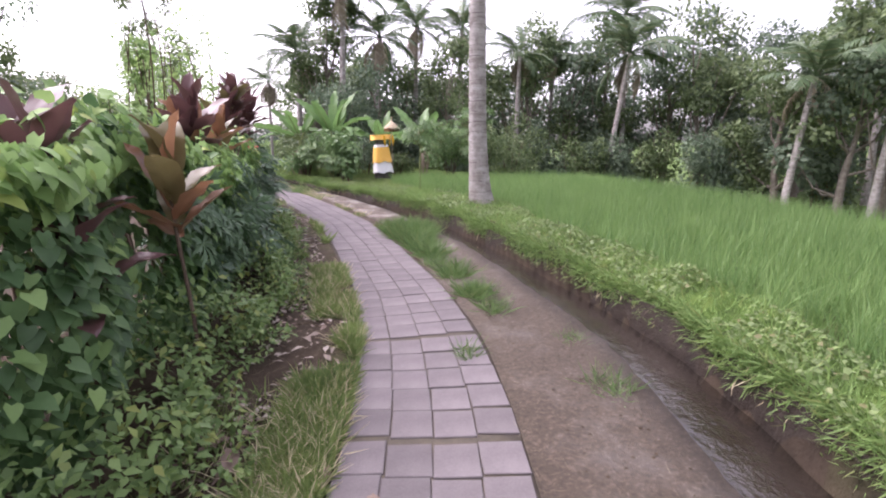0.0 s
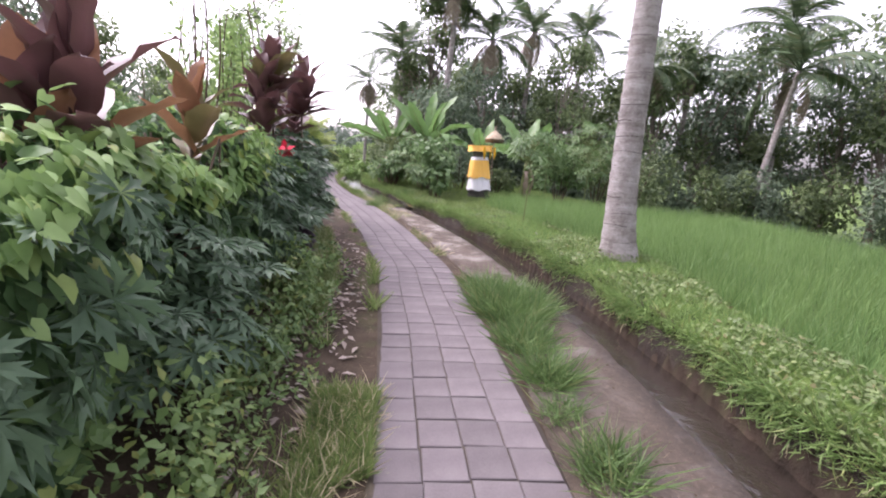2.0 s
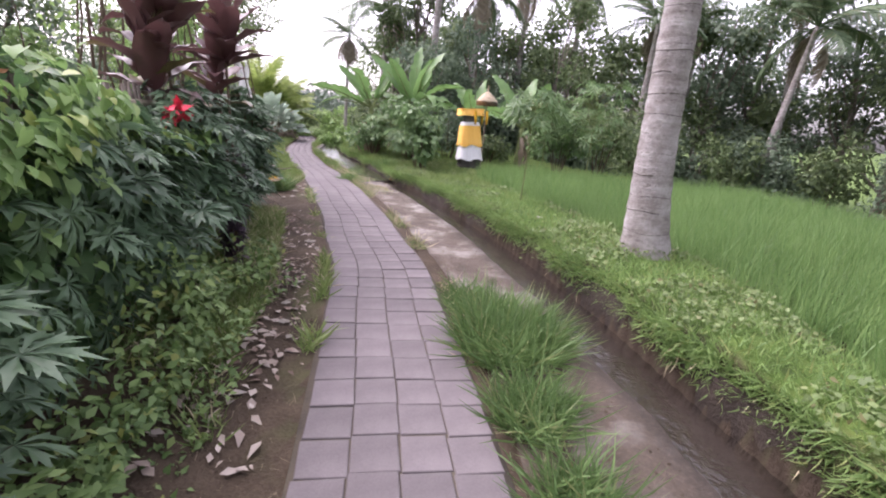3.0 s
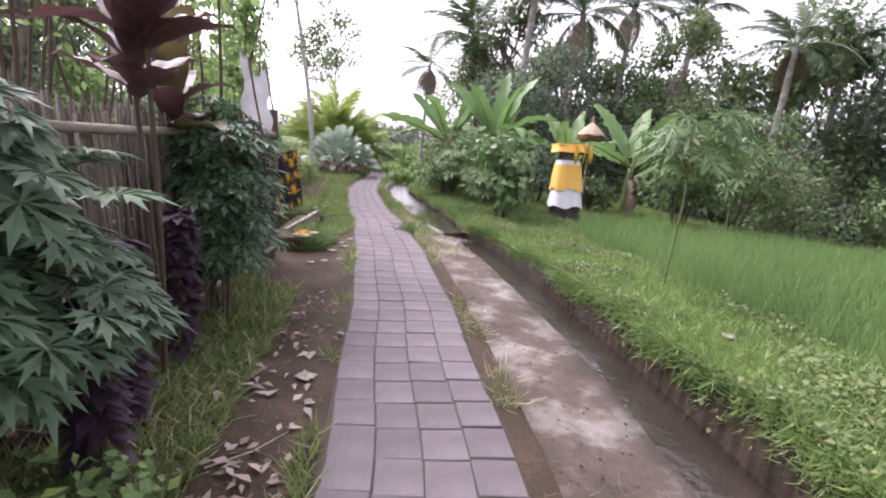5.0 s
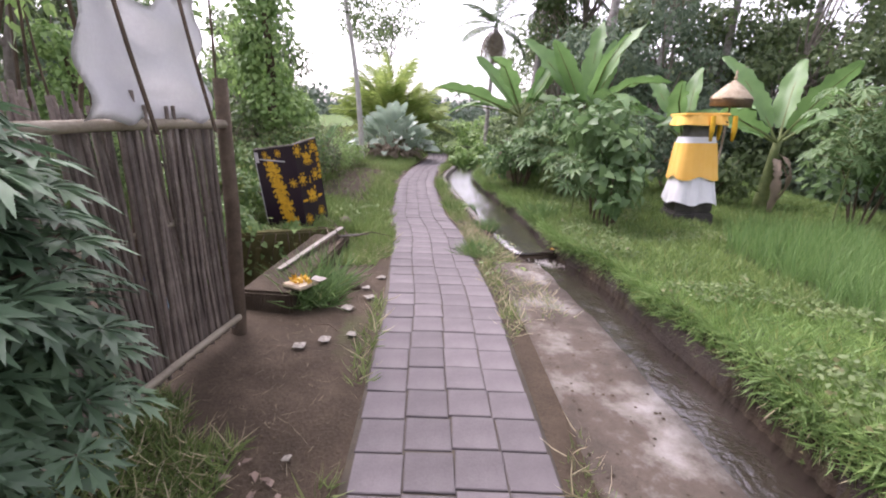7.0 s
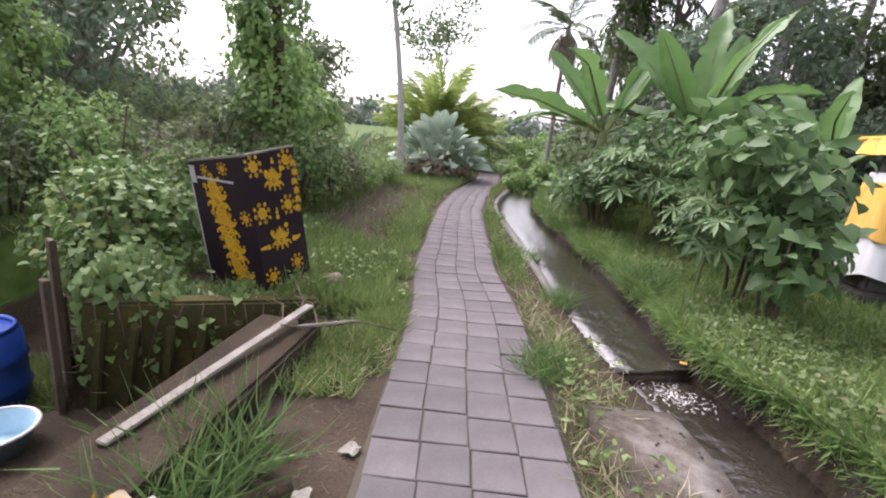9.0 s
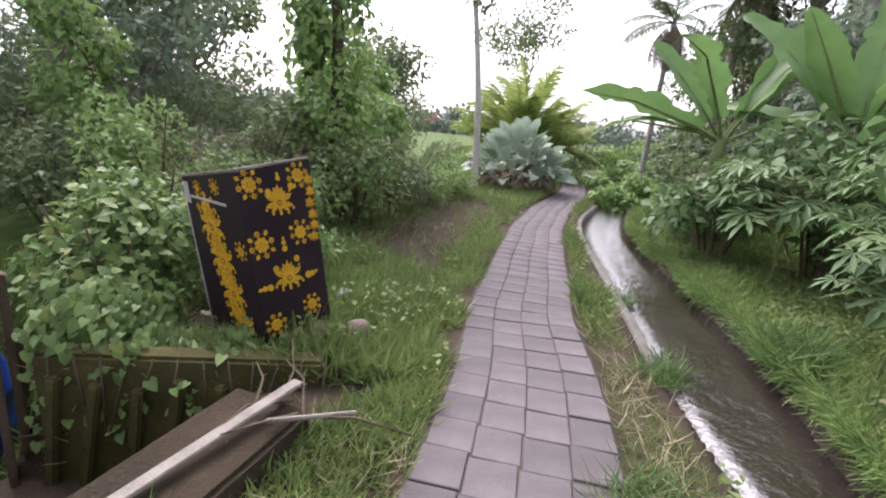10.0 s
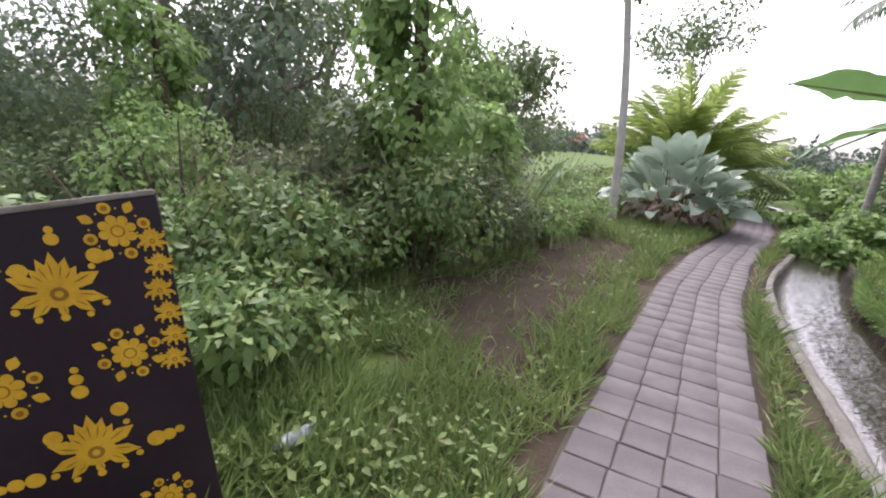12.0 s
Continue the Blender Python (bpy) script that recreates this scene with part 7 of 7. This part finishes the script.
def stones(n, y0, y1, o0, o1, size, seed):
    """Small angular pebbles strewn beside the path."""
    x, y, off, r = along_path(n, y0, y1, o0, o1, seed)
    tv = np.array([(1, 0, 0.1), (0.3, 0.9, 0), (-0.8, 0.6, 0.1), (-0.9, -0.5, 0), (0.2, -1, 0.1), (0.1, 0.1, 0.75)])
    tt = np.array([(0, 1, 5), (1, 2, 5), (2, 3, 5), (3, 4, 5), (4, 0, 5)])
    f = np.stack([r.normal(size=n), r.normal(size=n), 0.1 * r.normal(size=n)], 1)
    dc, _ = side_of(CHANNEL, x, y)
    ok = np.abs(dc) > 0.33
    z = np.where(off > 0.6, 0.02, ground_z(x, y))
    return spread((tv, tt), np.stack([x, y, z], 1)[ok], f[ok], np.array((0, 0, 1.0)) + np.zeros((int(ok.sum()), 3)), (size * r.uniform(0.3, 1.4, n))[ok])


tagged(new("verge_pebbles", tri_mesh("verge_pebbles", *join([stones(800, 0.8, 13, 0.46, 1.3, 0.009, 41), stones(450, 0.8, 13, -0.46, -1.2, 0.009, 42), stones(700, 14, 19, -0.6, -1.7, 0.014, 43)]), M_BLOCK)), "brown pebbles and crumbs on the verge", "pebbles", kind="stuff")
x, y, off, r = along_path(2600, 0.8, 13, 0.44, 1.2, 44)
k = (cross_noise(x, y, 1.0, 12.0) > 0.0) & (side_of(CHANNEL, x, y)[0] < -0.36)
x, y = x[k], y[k]
x2, y2, off2, r2 = along_path(2200, 1.0, 19, -0.46, -1.3, 45)
sx, sy = np.concatenate([x, x2]), np.concatenate([y, y2])
n = len(sx)
tagged(new("straw_litter", tri_mesh("straw_litter", *spread(BLADE, np.stack([sx, sy, np.where(np.arange(n) < len(x), 0.014, ground_z(sx, sy) + 0.012)], 1), np.stack([rng.normal(size=n), rng.normal(size=n), 0.06 * rng.normal(size=n)], 1), np.array((0, 0, 1.0)) + np.zeros((n, 3)), 0.06 * rng.uniform(0.3, 1.4, n), 0.03), L_STRAW)), "dry straw and grass bits lying on the verge", "straw", kind="stuff")


def keep_litter(x, y, r):
    dp, _ = side_of(PATH_LINE, x, y)
    return (dp < -0.46) & (dp > -1.35) & (y < 10.0) & (r.random(len(x)) < np.exp(-((dp + 0.9) / 0.3) ** 2))


x, y, r = scatter(17000, -6, 0, 0.8, 12.6, keep_litter, 8)
k = cross_noise(x, y, 0.9, 2.0) > -0.1
x, y = x[k], y[k]
n = len(x)
tagged(new("leaf_litter", tri_mesh("leaf_litter", *spread(OVATE, np.stack([x, y, ground_z(x, y) + r.uniform(0.008, 0.02, n)], 1), np.stack([r.normal(size=n), r.normal(size=n), 0.08 * r.normal(size=n)], 1), np.array((0, 0, 1.0)) + rand_dirs(n, r) * 0.3, 0.055 * r.uniform(0.4, 1.5, n), 0.9), L_LITTER)), "dry brown fallen leaves on the soil verge", "leaf litter", kind="stuff")
x, y, off, r = along_path(420, 2.2, 9.6, -0.58, -1.25, 313)
n = len(x)
tagged(new("pale_litter", tri_mesh("pale_litter", *spread(OVATE, np.stack([x, y, ground_z(x, y) + r.uniform(0.012, 0.03, n)], 1), np.stack([r.normal(size=n), r.normal(size=n), 0.1 * r.normal(size=n)], 1), np.array((0, 0, 1.0)) + rand_dirs(n, r) * 0.4, 0.085 * r.uniform(0.4, 1.3, n), 0.8), L_PALELITTER)), "bleached pale fallen leaves on the soil verge", "leaf litter", kind="stuff")
for k, (x, y, a, s) in enumerate(((-0.95, 1.75, 20, 0.2), (-0.7, 1.68, 80, 0.17), (-1.05, 2.0, 140, 0.18), (-0.3, 1.62, 200, 0.16), (-0.75, 1.98, 300, 0.15), (-0.5, 1.72, 40, 0.16), (-1.0, 1.55, 100, 0.18), (-0.85, 2.3, 10, 0.17))):
    ob = thing("fallen_leaf", x, y, 0.03, "large dry brown curled leaf on the ground", "leaf", "large fallen leaves")
    v, t = strap(s, s * 0.2, 0.2, 6, 0.4, 0.01, k)
    part("blade", tri_mesh("blade", v, t, L_LITTER, True), ob, m=pose(0, 0, 0, 0, 10, a))

# ---- paving stones of the path ----
v, t = ribbon(PATH_LINE, lambda i: -2 * paver(PATH_LINE[i][1]) - 0.02, lambda i: 2 * paver(PATH_LINE[i][1]) + 0.02, 0.004, 0.1, index_at(PATH_LINE, -3), index_at(PATH_LINE, 25.4))
path_ob = tagged(new("path", tri_mesh("path", v, t, M_JOINT)), "narrow footpath paved with square grey concrete tiles", "path", kind="structure")
TILE = 0.2005


def tile_mesh(seed):
    bm = bmesh.new()
    bmesh.ops.create_cube(bm, size=1)
    h = (TILE - 0.007) / 2
    q = random.Random(seed)
    for w in bm.verts:
        w.co = Vector((w.co.x * 2 * h + q.uniform(-0.003, 0.003), w.co.y * 2 * h + q.uniform(-0.003, 0.003), w.co.z * 0.05))
    top = [e for e in bm.edges if all(w.co.z > 0 for w in e.verts)]
    bmesh.ops.bevel(bm, geom=top, offset=0.004, segments=1, affect="EDGES")
    return bm_mesh("tile", bm, M_TILE)


tiles = [tile_mesh(k) for k in range(6)]
tan = np.gradient(PATH_LINE, axis=0)
tan /= np.linalg.norm(tan, axis=1, keepdims=True)
q = random.Random(17)
rest = []
row = 0
s = 0.0
start = index_at(PATH_LINE, -0.5)
while True:
    f = start + s / 0.1
    i = int(f)
    if i >= index_at(PATH_LINE, 25.2):
        break
    c = PATH_LINE[i] + (PATH_LINE[i + 1] - PATH_LINE[i]) * (f - i)
    d2 = tan[i]
    heading = math.degrees(math.atan2(d2[1], d2[0])) - 90
    bend = q.uniform(-0.8, 0.8)
    wide = paver(c[1])
    deep = wide * 1.06
    shift = 0.012 * math.sin(row * 0.7)
    for col in range(4):
        off = (col - 1.5) * wide + shift
        stag = 0.02 * math.sin(col * 1.3 + row * 0.23) + q.uniform(-0.003, 0.003)
        x = c[0] + d2[1] * off + d2[0] * stag
        y = c[1] - d2[0] * off + d2[1] * stag
        m = pose(x, y, -0.011 + q.uniform(-0.0025, 0.0025), q.uniform(-0.45, 0.45), q.uniform(-0.45, 0.45), heading + bend + q.uniform(-0.9, 0.9)) @ Matrix.Diagonal((wide / TILE, deep / TILE, 1, 1))
        if row < 75:
            part("tile", tiles[q.randrange(6)], path_ob, m=m)
        else:
            me = tiles[q.randrange(6)]
            vv = np.array([tuple(m @ w.co) for w in me.vertices])
            tt = []
            for p_ in me.polygons:
                vs = list(p_.vertices)
                tt += [(vs[0], vs[k], vs[k + 1]) for k in range(1, len(vs) - 1)]
            rest.append((vv, np.array(tt)))
    row += 1
    s += deep + (0.05 if row in (11, 16) else q.uniform(-0.002, 0.004))
far_tiles = part("far_tiles", tri_mesh("far_tiles", *join(rest), M_TILE), path_ob, "grey concrete tiles of the far stretch")
tagged(far_tiles, kind="stuff")
